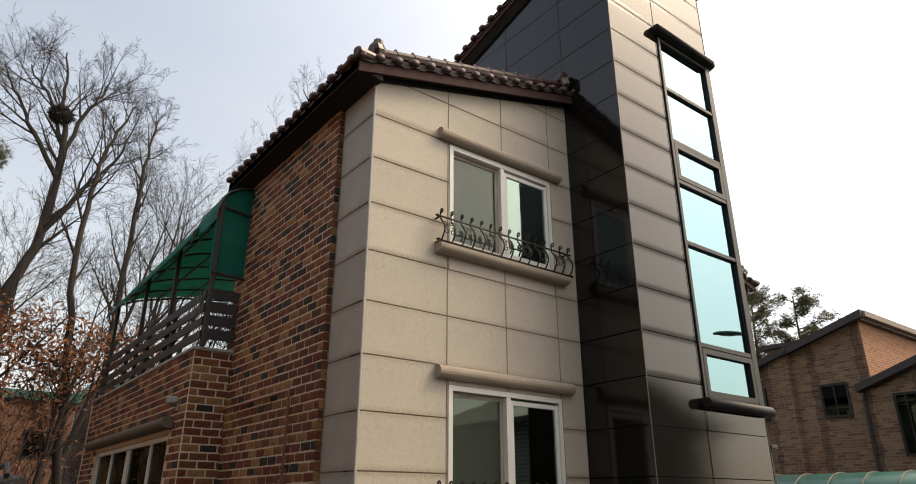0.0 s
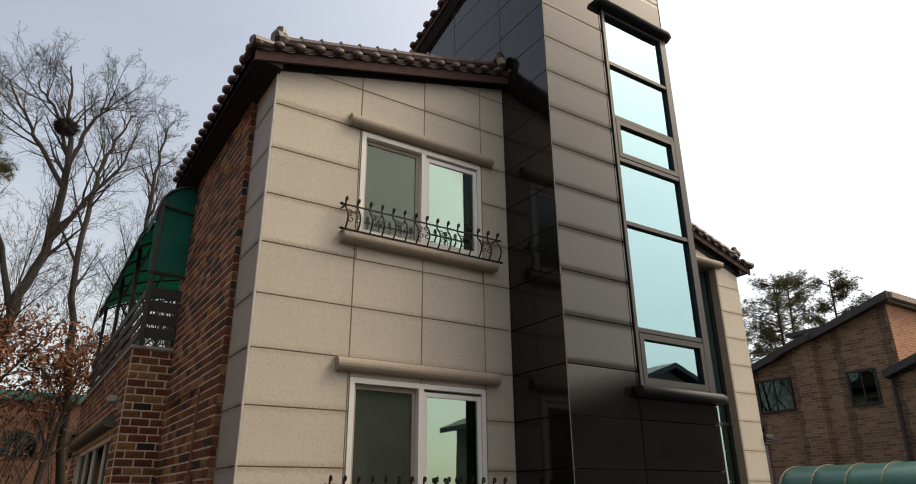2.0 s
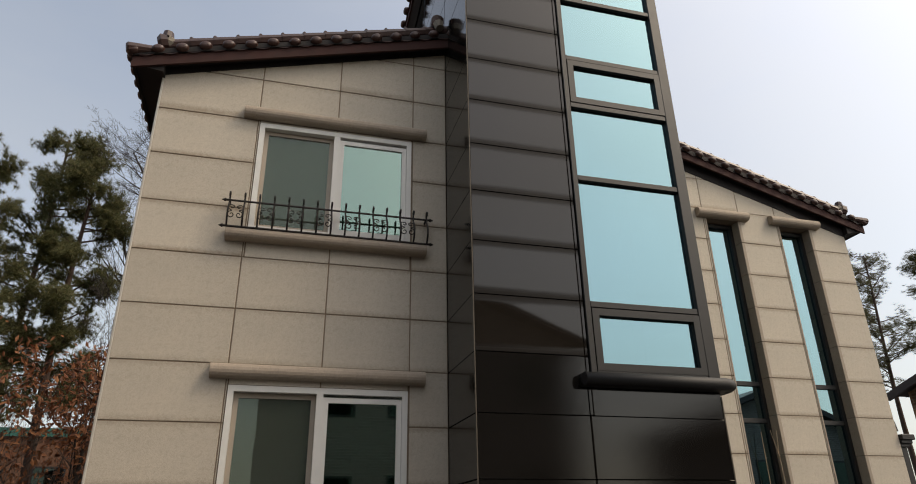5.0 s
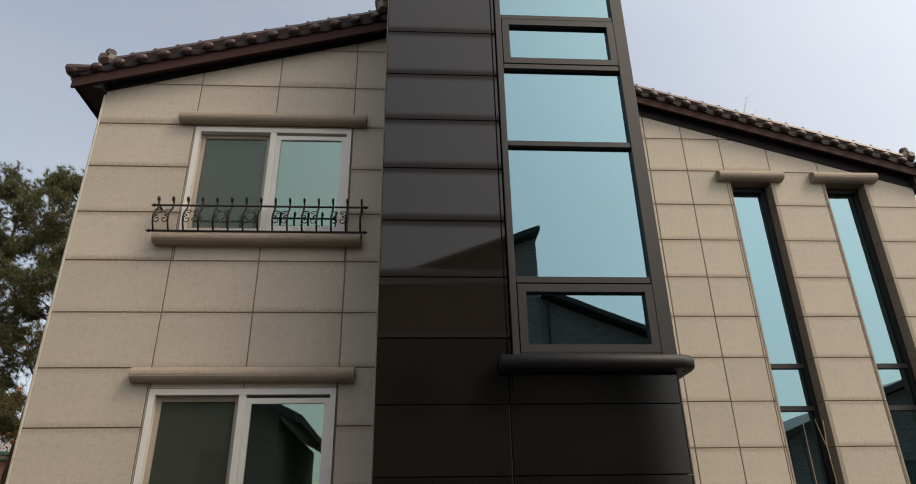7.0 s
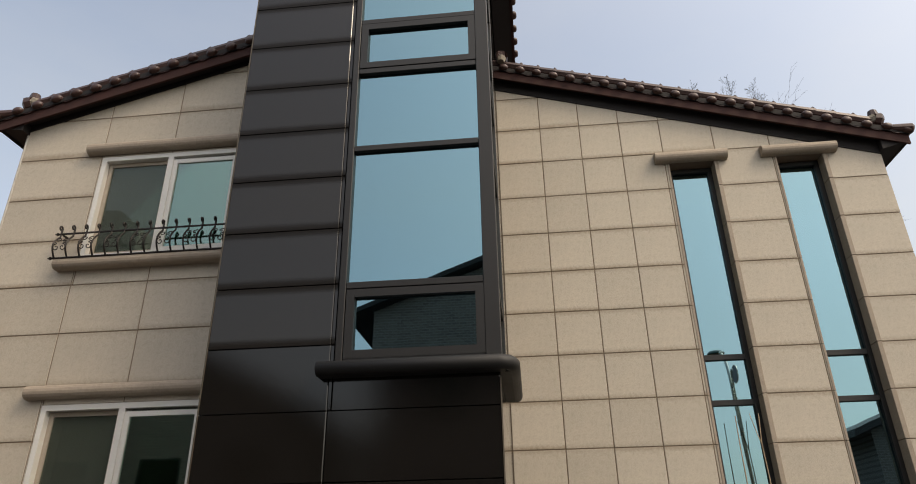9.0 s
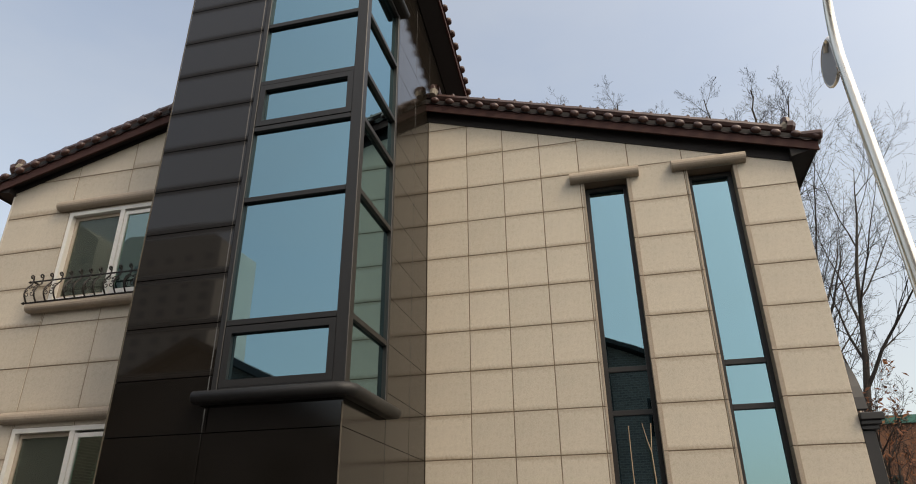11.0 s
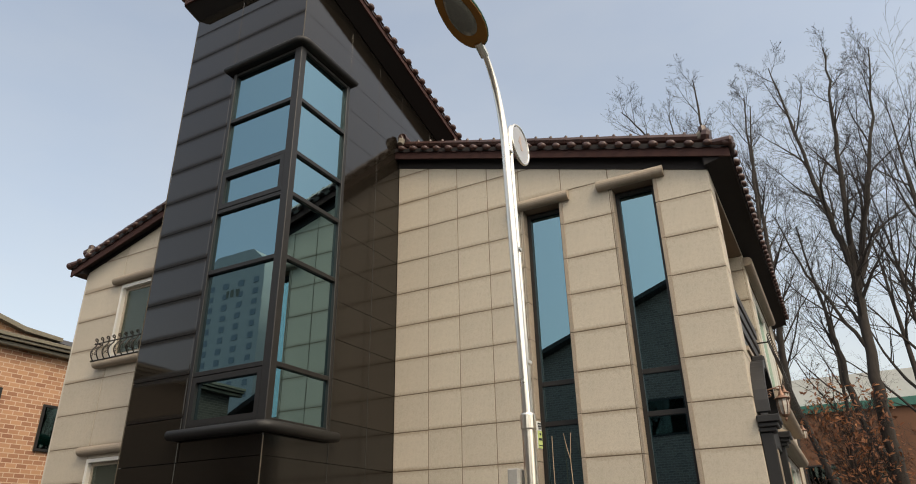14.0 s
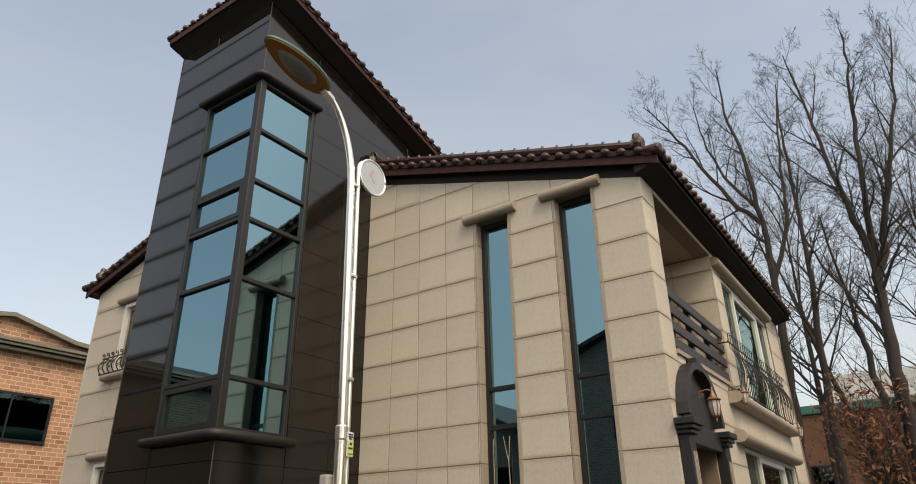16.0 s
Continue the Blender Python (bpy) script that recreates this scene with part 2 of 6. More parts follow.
# ---------------------------------------------------------------- building tools
def part(name, bm, mat, parent=None, label="", smooth=False):
    me = bpy.data.meshes.new(name)
    bm.to_mesh(me)
    bm.free()
    me.materials.append(mat)
    if smooth:
        for p in me.polygons:
            p.use_smooth = True
    ob = new(name, me)
    ob.parent = parent
    if label:
        ob["label"] = label
    return ob


def share(name, me, m, parent=None):
    """One more object on a mesh that is there already."""
    ob = new(name, me)
    ob.parent = parent
    ob.matrix_basis = m
    return ob


def raw(name, verts, faces, mat, parent=None, label="", smooth=False):
    me = bpy.data.meshes.new(name)
    me.from_pydata(verts, [], faces)
    me.materials.append(mat)
    if smooth:
        me.polygons.foreach_set("use_smooth", [True] * len(me.polygons))
    ob = new(name, me)
    ob.parent = parent
    if label:
        ob["label"] = label
    return ob


def thing(name, label, category, group="", kind="", at=(0, 0, 0)):
    ob = tagged(new(name), label, category, group, kind)
    ob.location = at
    ob.empty_display_size = 0.2
    return ob


def box(bm, x0, x1, y0, y1, z0, z1, bevel=0.0):
    xs, ys, zs = sorted((x0, x1)), sorted((y0, y1)), sorted((z0, z1))
    v = [bm.verts.new((x, y, z)) for x in xs for y in ys for z in zs]
    fs = [bm.faces.new([v[i] for i in q]) for q in ((0, 1, 3, 2), (4, 6, 7, 5), (0, 4, 5, 1), (2, 3, 7, 6), (0, 2, 6, 4), (1, 5, 7, 3))]
    if bevel:
        es = list({e for f in fs for e in f.edges})
        bmesh.ops.bevel(bm, geom=es, offset=bevel, segments=1, affect="EDGES")
    return bm


def boxed(x0, x1, y0, y1, z0, z1, bevel=0.0):
    return box(bmesh.new(), x0, x1, y0, y1, z0, z1, bevel)


def tube(bm, pts, r, seg=8, cap=True):
    """A round bar along a line of points; r is one radius or one for each point."""
    pts = [Vector(p) for p in pts]
    rs = r if isinstance(r, (list, tuple)) else [r] * len(pts)
    rings, side = [], None
    for i, p in enumerate(pts):
        d = (pts[min(i + 1, len(pts) - 1)] - pts[max(i - 1, 0)]).normalized()
        if side is None:
            side = d.orthogonal().normalized()
        side = (side - d * side.dot(d)).normalized()
        up2 = d.cross(side)
        rings.append([bm.verts.new(p + (side * math.cos(a) + up2 * math.sin(a)) * rs[i]) for a in (2 * math.pi * k / seg for k in range(seg))])
    for a, b in zip(rings, rings[1:]):
        for k in range(seg):
            bm.faces.new((a[k], a[(k + 1) % seg], b[(k + 1) % seg], b[k]))
    if cap:
        bm.faces.new(rings[0][::-1])
        bm.faces.new(rings[-1])
    return bm


def prism(bm, poly, a, b):
    """A polygon of 3D points swept from offset a to offset b."""
    a, b = Vector(a), Vector(b)
    lo, hi = [bm.verts.new(Vector(p) + a) for p in poly], [bm.verts.new(Vector(p) + b) for p in poly]
    bm.faces.new(lo[::-1])
    bm.faces.new(hi)
    for i in range(len(poly)):
        j = (i + 1) % len(poly)
        bm.faces.new((lo[i], lo[j], hi[j], hi[i]))
    bmesh.ops.recalc_face_normals(bm, faces=bm.faces)
    return bm


def clip(poly, a, b, c):
    """The part of a flat polygon where a*u + b*v <= c."""
    out = []
    for p, q in zip(poly, poly[1:] + poly[:1]):
        dp, dq = a * p[0] + b * p[1] - c, a * q[0] + b * q[1] - c
        if dp <= 0:
            out.append(p)
        if dp * dq < 0:
            k = dp / (dp - dq)
            out.append((p[0] + (q[0] - p[0]) * k, p[1] + (q[1] - p[1]) * k))
    return out


def minus(rect, hole):
    """A rectangle (u0, u1, v0, v1) less another: up to four rectangles."""
    u0, u1, v0, v1 = rect
    a0, a1, b0, b1 = max(u0, hole[0]), min(u1, hole[1]), max(v0, hole[2]), min(v1, hole[3])
    if a1 - a0 < 0.02 or b1 - b0 < 0.02:
        return [rect]
    parts = [(u0, a0, v0, v1), (a1, u1, v0, v1), (a0, a1, v0, b0), (a0, a1, b1, v1)]
    return [p for p in parts if p[1] - p[0] > 0.015 and p[3] - p[2] > 0.015]


def slab(poly, origin, u, n, thick, bevel, pillow=0.0):
    """A flat stone on a wall: a polygon in (u, z), its face thick metres proud along n."""
    bm = bmesh.new()
    cu, cv = sum(p[0] for p in poly) / len(poly), sum(p[1] for p in poly) / len(poly)
    o, u, n = Vector(origin), Vector(u), Vector(n)
    mid = o + u * cu + Vector((0, 0, cv))

    def at(p, k, d):
        du, dv = p[0] - cu, p[1] - cv
        s = max(math.hypot(du, dv), 1e-6)
        f = 1 - k * 1.4 / s
        return u * (du * f) + Vector((0, 0, dv * f)) + n * d
    if pillow:
        # rounded upper and lower edges: the face bows back towards both
        lo, hi = min(p[1] for p in poly), max(p[1] for p in poly)
        ua, ub = min(p[0] for p in poly), max(p[0] for p in poly)
        cols = []
        for v, d in ((lo, 0), (lo, thick - 0.006), (lo + pillow * 0.12, thick - 0.0036), (lo + pillow * 0.45, thick - 0.0011), (lo + pillow, thick), (lo + pillow * 1.15, thick),
                     (hi - pillow * 1.15, thick), (hi - pillow, thick), (hi - pillow * 0.45, thick - 0.0011), (hi - pillow * 0.12, thick - 0.0036), (hi, thick - 0.006), (hi, 0)):
            cols.append([bm.verts.new(u * (a - cu) + Vector((0, 0, v - cv)) + n * d) for a in (ua, ub)])
        inner = cols[1:-1]
        for a, b in zip(inner, inner[1:]):
            bm.faces.new((a[0], a[1], b[1], b[0])).smooth = True
        bmesh.ops.recalc_face_normals(bm, faces=bm.faces)
        if bm.faces and sum((f.normal.dot(n) for f in bm.faces)) < 0:
            bmesh.ops.reverse_faces(bm, faces=list(bm.faces))
        # returns with corners of their own, so that the face stays flat towards its ends
        for k in (0, 1):
            ring = [bm.verts.new(c[k].co) for c in cols]
            bm.faces.new(ring)
        for c, d in ((cols[0], cols[1]), (cols[-2], cols[-1])):
            bm.faces.new([bm.verts.new(v.co) for v in (c[0], c[1], d[1], d[0])])
        return bm, mid
    rings = [[bm.verts.new(at(p, k, d)) for p in poly] for k, d in ((0, 0), (0, thick - bevel), (bevel, thick))]
    for a, b in zip(rings, rings[1:]):
        for i in range(len(poly)):
            j = (i + 1) % len(poly)
            bm.faces.new((a[i], a[j], b[j], b[i]))
    bm.faces.new(rings[-1])
    bmesh.ops.recalc_face_normals(bm, faces=bm.faces)
    return bm, mid


def cladding(parent, origin, u, n, us, vs, mat, holes=(), cuts=(), gap=0.006, thick=0.03, bevel=0.003, pillow=0.0):
    """Stone panels on a wall; every panel is a part. us, vs: the lines of the joints; cuts: (a, b, c) bounds on (u, z)."""
    for u0, u1 in zip(us, us[1:]):
        for v0, v1 in zip(vs, vs[1:]):
            rects = [(u0, u1, v0, v1)]
            for h in holes:
                rects = [q for r in rects for q in minus(r, h)]
            for r in rects:
                poly = [(r[0] + gap, r[2] + gap), (r[1] - gap, r[2] + gap), (r[1] - gap, r[3] - gap), (r[0] + gap, r[3] - gap)]
                for a, b, c in cuts:
                    poly = clip(poly, a, b, c) if poly else poly
                if len(poly) < 3:
                    continue
                area = abs(sum(p[0] * q[1] - q[0] * p[1] for p, q in zip(poly, poly[1:] + poly[:1]))) / 2
                if area < 0.002:
                    continue
                bm, mid = slab(poly, origin, u, n, thick, bevel, pillow if len(poly) == 4 and abs(poly[2][1] - poly[3][1]) < 1e-6 and poly[2][1] - poly[1][1] > 0.2 else 0.0)
                part("panel", bm, mat, parent).location = mid


def wall(name, origin, u, n, size, thick, mat, holes=(), cuts=(), label="", category="wall"):
    """A wall body with openings through it, behind its cladding: top-level, in (u, z) from size (u0, u1, v0, v1)."""
    bm = bmesh.new()
    rects = [size]
    for h in holes:
        rects = [q for r in rects for q in minus(r, h)]
    o, u, n = Vector(origin), Vector(u), Vector(n)
    for r in rects:
        poly = [(r[0], r[2]), (r[1], r[2]), (r[1], r[3]), (r[0], r[3])]
        for a, b, c in cuts:
            poly = clip(poly, a, b, c) if poly else poly
        if len(poly) > 2:
            prism(bm, [o + u * p[0] + Vector((0, 0, p[1])) for p in poly], (0, 0, 0), n * -thick)
    ob = part(name, bm, mat)
    return tagged(ob, label, category, kind="structure")

# ---------------------------------------------------------------- the house: plan in metres
LX, RX = 3.36, 13.96             # left and right side walls
FY, RY, TY, BY = 5.88, 7.57, 4.93, 16.2   # left front, right front, tower front, back wall
TX0, TX1, TB = 6.53, 9.0, 9.6    # tower's sides and back
RIDGE = 8.68
ROWS_Z = [0.0] + [2.605 + 0.5425 * k for k in range(-4, 15)]
T = 0.03                         # thickness of the stone panels


def left_under(x):
    """Underside of the left roof slope at its edge."""
    return 6.275 + 0.278 * (x - 3.09)


def right_under(x):
    return 6.27 + 0.30 * (14.26 - x)


# ground and paved yard
tagged(part("ground", boxed(-400, 400, -400, 400, -0.3, 0.0), M["ground"]), "grey asphalt ground round the house", "ground", kind="structure")

# left front: cladding lines and windows
COLS_L = [LX + 0.012, 4.40, 5.265, 6.13, TX0]
WIN2, WIN1 = (4.42, 6.12, 4.53, 5.83), (4.42, 6.12, 1.62, 2.95)
cut_left = [(-0.285, 1.0, 6.28 - 0.285 * LX)]
wl = wall("wall_front_left", (0, FY + 0.007, 0), (1, 0, 0), (0, -1, 0), (LX + T, TX0, 0, 8), 0.2, M["joint"], [WIN2, WIN1], cut_left, "brown-jointed front wall clad in beige granite panels")
cladding(wl, (0, FY + T, 0), (1, 0, 0), (0, -1, 0), COLS_L, ROWS_Z, M["granite"], [WIN2, WIN1], cut_left)

# right front
SLIT_A, SLIT_B = (11.25, 11.90, 0.9, 6.235), (12.63, 13.28, 0.9, 6.235)
COLS_R = [TX1, 9.60, 10.14, 10.68, 11.22, 11.90, 12.61, 13.28, RX]
cut_right = [(0.30, 1.0, 6.17 + 0.30 * 14.0)]
wr = wall("wall_front_right", (0, RY + 0.007, 0), (1, 0, 0), (0, -1, 0), (TX1, RX - T, 0, 8), 0.28, M["joint"], [SLIT_A, SLIT_B], cut_right, "brown-jointed front wall clad in beige granite panels")
cladding(wr, (0, RY + T, 0), (1, 0, 0), (0, -1, 0), COLS_R, ROWS_Z, M["granite"], [SLIT_A, SLIT_B], cut_right)

# left side: granite return, then brick
wb = wall("wall_left", (LX - 0.056, 0, 0), (0, 1, 0), (-1, 0, 0), (6.605, 9.62, 0, 6.45), 0.26, M["mortar"], (), (), "red and brown brick side wall with light mortar")
wg = wall("wall_left_return", (LX + 0.007, 0, 0), (0, 1, 0), (-1, 0, 0), (FY + T + 0.2, 6.598, 0, 6.45), 0.17, M["joint"], (), (), "grey granite return at the corner of the front")
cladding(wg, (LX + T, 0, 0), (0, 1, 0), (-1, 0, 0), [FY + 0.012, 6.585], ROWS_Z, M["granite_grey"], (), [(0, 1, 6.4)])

# right side: balcony recess, bay windows and door
RECESS, BAY2, BAY1, DOOR = (8.08, 10.85, 3.86, 6.12), (11.4, 15.05, 3.75, 5.91), (10.85, 15.0, 0.9, 2.92), (7.81, 9.13, 0.0, 2.75)
ws = wall("wall_right", (RX - 0.007, 0, 0), (0, 1, 0), (1, 0, 0), (RY + T + 0.28, BY, 0, 6.4), 0.25, M["joint"], [(8.08, 10.885, 3.86, 6.12), BAY2, BAY1, DOOR], (), "brown-jointed side wall clad in beige granite panels")
cladding(ws, (RX - T, 0, 0), (0, 1, 0), (1, 0, 0), [RY + 0.002, 8.07, 9.2, 10.88, 11.39, 12.6, 13.8, 15.06, BY], ROWS_Z, M["granite"], [RECESS, BAY2, BAY1, DOOR], [(0, 1, 6.35)])
tagged(part("wall_back", boxed(6.6, RX, BY, BY + 0.2, 0, 6.4), M["joint"]), "plain back wall of the house", "wall", kind="structure")

tagged(part("wall_terrace", boxed(LX + 0.25, TX0 - 0.3, 9.42, 9.62, 0, 6.4), M["concrete"]), "plain wall between the front room and the terrace", "wall", kind="structure")
tagged(part("wall_terrace_side", boxed(6.5, 6.7, 9.62, BY, 0, 6.4), M["concrete"]), "plain wall beside the terrace", "wall", kind="structure")

# corner bead of the left front
part("corner_bead", boxed(LX - 0.006, LX + 0.018, FY - 0.006, FY + 0.018, 0, 6.3, 0.006), M["pale_bead"], wl, "polished corner strip, coloured pale as a lit edge")

# tower shell
GF, GS = (7.635, TX1 + 0.05, 2.98, 8.42), (TY - 0.05, 6.085, 2.98, 8.42)
ROOF_T = 0.27


def tower_under(y):
    """Underside of the tower roof at its edge, falling towards the back."""
    return 10.22 - ROOF_T * (y - 4.7)


foot_rows, upper_rows = [z for z in ROWS_Z if z < 3.15], [z for z in ROWS_Z if z > 3.1]
cut_t = [(0, 1, tower_under(TY) - 0.08)]
cut_ts = [(ROOF_T, 1, tower_under(TY) - 0.08 + ROOF_T * TY)]
tf = wall("wall_tower_front", (0, TY + T, 0), (1, 0, 0), (0, -1, 0), (TX0 + T, TX1 - T, 0, 10.6), 0.15, M["tower_joint"], [GF], cut_t, "polished black granite tower front")
cladding(tf, (0, TY + T, 0), (1, 0, 0), (0, -1, 0), [TX0, 7.605, TX1], foot_rows, M["black_granite"], [GF], cut_t, 0.0027, T, 0.006)
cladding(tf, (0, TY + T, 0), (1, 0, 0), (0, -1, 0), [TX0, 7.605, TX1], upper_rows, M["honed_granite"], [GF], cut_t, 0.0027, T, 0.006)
tr = wall("wall_tower_right", (TX1 - T, 0, 0), (0, 1, 0), (1, 0, 0), (TY + T + 0.15, TB, 0, 10.6), 0.15, M["pale_joint"], [GS], cut_ts, "polished black granite tower side")
cladding(tr, (TX1 - T, 0, 0), (0, 1, 0), (1, 0, 0), [TY + 0.002, 6.09, 6.90, 7.62, 8.6, TB], foot_rows, M["black_granite"], [GS], cut_ts, 0.0027, T, 0.0015)
cladding(tr, (TX1 - T, 0, 0), (0, 1, 0), (1, 0, 0), [TY + 0.002, 6.09, 6.90, 7.62, 8.6, TB], upper_rows, M["side_granite"], [GS], cut_ts, 0.0027, T, 0.0015)
tl = wall("wall_tower_left", (TX0 + T, 0, 0), (0, 1, 0), (-1, 0, 0), (TY + T + 0.15, TB, 0, 10.6), 0.15, M["tower_joint"], (), cut_ts, "polished black granite tower side")
cladding(tl, (TX0 + T, 0, 0), (0, 1, 0), (-1, 0, 0), [TY + 0.002, 5.88, 7.1, 8.3, TB], foot_rows, M["black_granite"], (), cut_ts, 0.0027, T, 0.006)
cladding(tl, (TX0 + T, 0, 0), (0, 1, 0), (-1, 0, 0), [TY + 0.002, 5.88, 7.1, 8.3, TB], upper_rows, M["black_granite"], (), cut_ts, 0.0027, T, 0.006)
tagged(part("wall_tower_back", boxed(TX0 + T, TX1 - T, TB, TB + 0.15, 0, 8.6), M["black_joint"]), "dark back wall of the tower", "wall", kind="structure")

# pale corner beads of the tower
for z0, z1 in ((0, 2.82), (8.56, 10.05)):
    part("corner_bead", boxed(TX1 - 0.004, TX1 + 0.006, TY - 0.006, TY + 0.004, z0, z1), M["bead"], tf, "pale metal corner bead")
part("corner_bead", boxed(TX0 - 0.005, TX0 + 0.004, TY - 0.005, TY + 0.004, 0, 10.05), M["bead"], tf, "pale metal corner bead")

# inside: plain rooms that close the view through the panes
tagged(part("wall_inner_stair", boxed(TX0 + 0.2, TX1 - 0.2, 7.2, 7.3, 0, 9.3), M["grey_wall"]), "grey plaster wall of the stair", "wall", kind="structure")
for z in (2.7, 5.55, 8.5):
    tagged(part("floor_stair", boxed(TX0 + 0.19, 7.55, TY + 0.19, 7.19, z, z + 0.18), M["grey_wall"]), "grey stair landing", "floor", kind="structure")
tagged(part("wall_inner_left", boxed(LX + 0.24, TX0, 8.6, 8.7, 0, 6.3), M["dark_room"]), "dim inner room wall", "wall", kind="structure")
tagged(part("wall_inner_right", boxed(TX1, RX - 1.6, 10.3, 10.4, 0, 6.3), M["dark_room"]), "dim inner room wall", "wall", kind="structure")
tagged(part("floor_upper", boxed(LX + 0.24, TX0, FY + 0.24, 8.6, 3.2, 3.45), M["dark_room"]), "upper floor of the front room", "floor", kind="structure")
tagged(part("ceiling_left", boxed(LX + 0.24, TX0, FY + 0.24, 8.6, 6.1, 6.2), M["dark_room"]), "ceiling of the front room", "ceiling", kind="structure")
tagged(part("ceiling_right", boxed(TX1, RX - 1.6, RY + 0.32, 10.3, 6.21, 6.3), M["dark_room"]), "ceiling of the hall", "ceiling", kind="structure")

# ---------------------------------------------------------------- roofs
def drum_mesh():
    """A round verge tile with a domed end, pointing to -y."""
    bm = bmesh.new()
    prof = [(-0.075, 0.02), (-0.07, 0.048), (-0.052, 0.068), (-0.02, 0.077), (0.05, 0.074), (0.30, 0.066)]
    rings = [[bm.verts.new((math.cos(a) * r * 0.92, y, math.sin(a) * r * 0.66 - (0.012 if y < -0.01 else 0.0))) for a in (2 * math.pi * k / 12 for k in range(12))] for y, r in prof]
    for a, b in zip(rings, rings[1:]):
        for k in range(12):
            bm.faces.new((a[k], b[k], b[(k + 1) % 12], a[(k + 1) % 12]))
    bm.faces.new(rings[0])
    bmesh.ops.recalc_face_normals(bm, faces=bm.faces)
    me = bpy.data.meshes.new("drum_tile")
    bm.to_mesh(me)
    bm.free()
    me.materials.append(M["tile"])
    for p in me.polygons:
        p.use_smooth = True
    return me


def pan_mesh():
    """The hollow tile between two drums: a shallow curved lip of three layers."""
    bm = bmesh.new()
    for dy, dz in ((-0.02, -0.03), (0.01, 0.005), (0.05, 0.035)):
        n = 6
        top = [(-0.125 + 0.25 * i / n, dz - 0.03 * math.sin(math.pi * i / n)) for i in range(n + 1)]
        poly = [(x, dy, z) for x, z in top] + [(x, dy, z - 0.02) for x, z in reversed(top)]
        prism(bm, poly, (0, 0, 0), (0, 0.28, 0))
    me = bpy.data.meshes.new("pan_tile")
    bm.to_mesh(me)
    bm.free()
    me.materials.append(M["tile"])
    return me


DRUM, PAN = drum_mesh(), pan_mesh()


def edge_tiles(parent, a, b, out, step=0.245, lift=0.0):
    """Drums and pans along a roof edge from a to b; out: the way the drums point."""
    a, b, out = Vector(a), Vector(b), Vector(out).normalized()
    run = b - a
    count = max(1, round(run.length / step))
    x = run.normalized()
    y = -out
    y = (y - x * y.dot(x)).normalized()
    z = x.cross(y)
    if z.z < 0:
        x, z = -x, -z
    rot = Matrix((x, y, z)).transposed().to_4x4()
    rng = random.Random(round(a.x * 100) + round(a.y * 37))
    for i in range(count + 1):
        p = a + run * (i / count) + z * lift
        m = Matrix.Translation(p + z * rng.uniform(-0.006, 0.006)) @ rot
        share("drum_tile", DRUM, m @ Matrix.Scale(rng.uniform(0.95, 1.05), 4), parent)
        if i < count:
            share("pan_tile", PAN, Matrix.Translation(p + run * (0.5 / count)) @ rot, parent)


def tile_field(parent, corner, run, rise, rows, waves):
    """Rows of wavy tiles: corner, the edge vector along the eave, the vector up the slope."""
    c, r, s = Vector(corner), Vector(run), Vector(rise)
    nrm = r.cross(s).normalized()
    if nrm.z < 0:
        nrm = -nrm
    verts, faces = [], []
    nu = waves * 6
    for j in range(rows):
        for k, (f, h) in enumerate(((0.0, 0.035), (1.06, 0.0))):
            for i in range(nu + 1):
                wv = math.sin(2 * math.pi * i / 6)
                verts.append(c + r * (i / nu) + s * ((j + f) / rows) + nrm * (h + 0.028 * wv))
        o = j * 2 * (nu + 1)
        faces += [(o + i, o + i + 1, o + nu + 2 + i, o + nu + 1 + i) for i in range(nu)]
    ob = raw("roof_tiles", verts, faces, M["tile"], parent, smooth=True)
    ob["kind"] = "stuff"
    return ob


def rake_ridge(parent, a, b, low_end):
    """The raised line of tiles behind a verge, with a knob on every joint and a finial at its low end."""
    a, b = Vector(a), Vector(b)
    d = b - a
    n = max(2, round(d.length / 0.25))
    bm = bmesh.new()
    for i in range(n):
        p, q = a + d * (i / n), a + d * ((i + 1.08) / n)
        tube(bm, [p, q], [0.07, 0.062], 8)
    for i in range(n + 1):
        p = a + d * (i / n)
        tube(bm, [p + Vector((0, 0, 0.03)), p + Vector((0, 0, 0.085)), p + Vector((0, 0, 0.105))], [0.03, 0.026, 0.012], 6)
    part("rake_ridge", bm, M["tile"], parent)
    e = Vector(low_end) + Vector((0, 0, 0.03))
    side = (e - (b if (e - a).length < (e - b).length else a)).normalized()
    bm = bmesh.new()
    tube(bm, [e - side * 0.02, e + side * 0.05, e + side * 0.09], [0.10, 0.115, 0.075], 10)
    tube(bm, [e + Vector((0, 0, 0.07)), e + Vector((0, 0, 0.15)), e + Vector((0, 0, 0.17))], [0.07, 0.055, 0.025], 8)
    part("finial", bm, M["tile"], parent)
    bm = bmesh.new()
    tube(bm, [e - side * 0.12 - Vector((0, 0, 0.05)), e - side * 0.02], [0.05, 0.095], 9)
    part("mortar_fill", bm, M["mortar_white"], parent, "white mortar bedding")


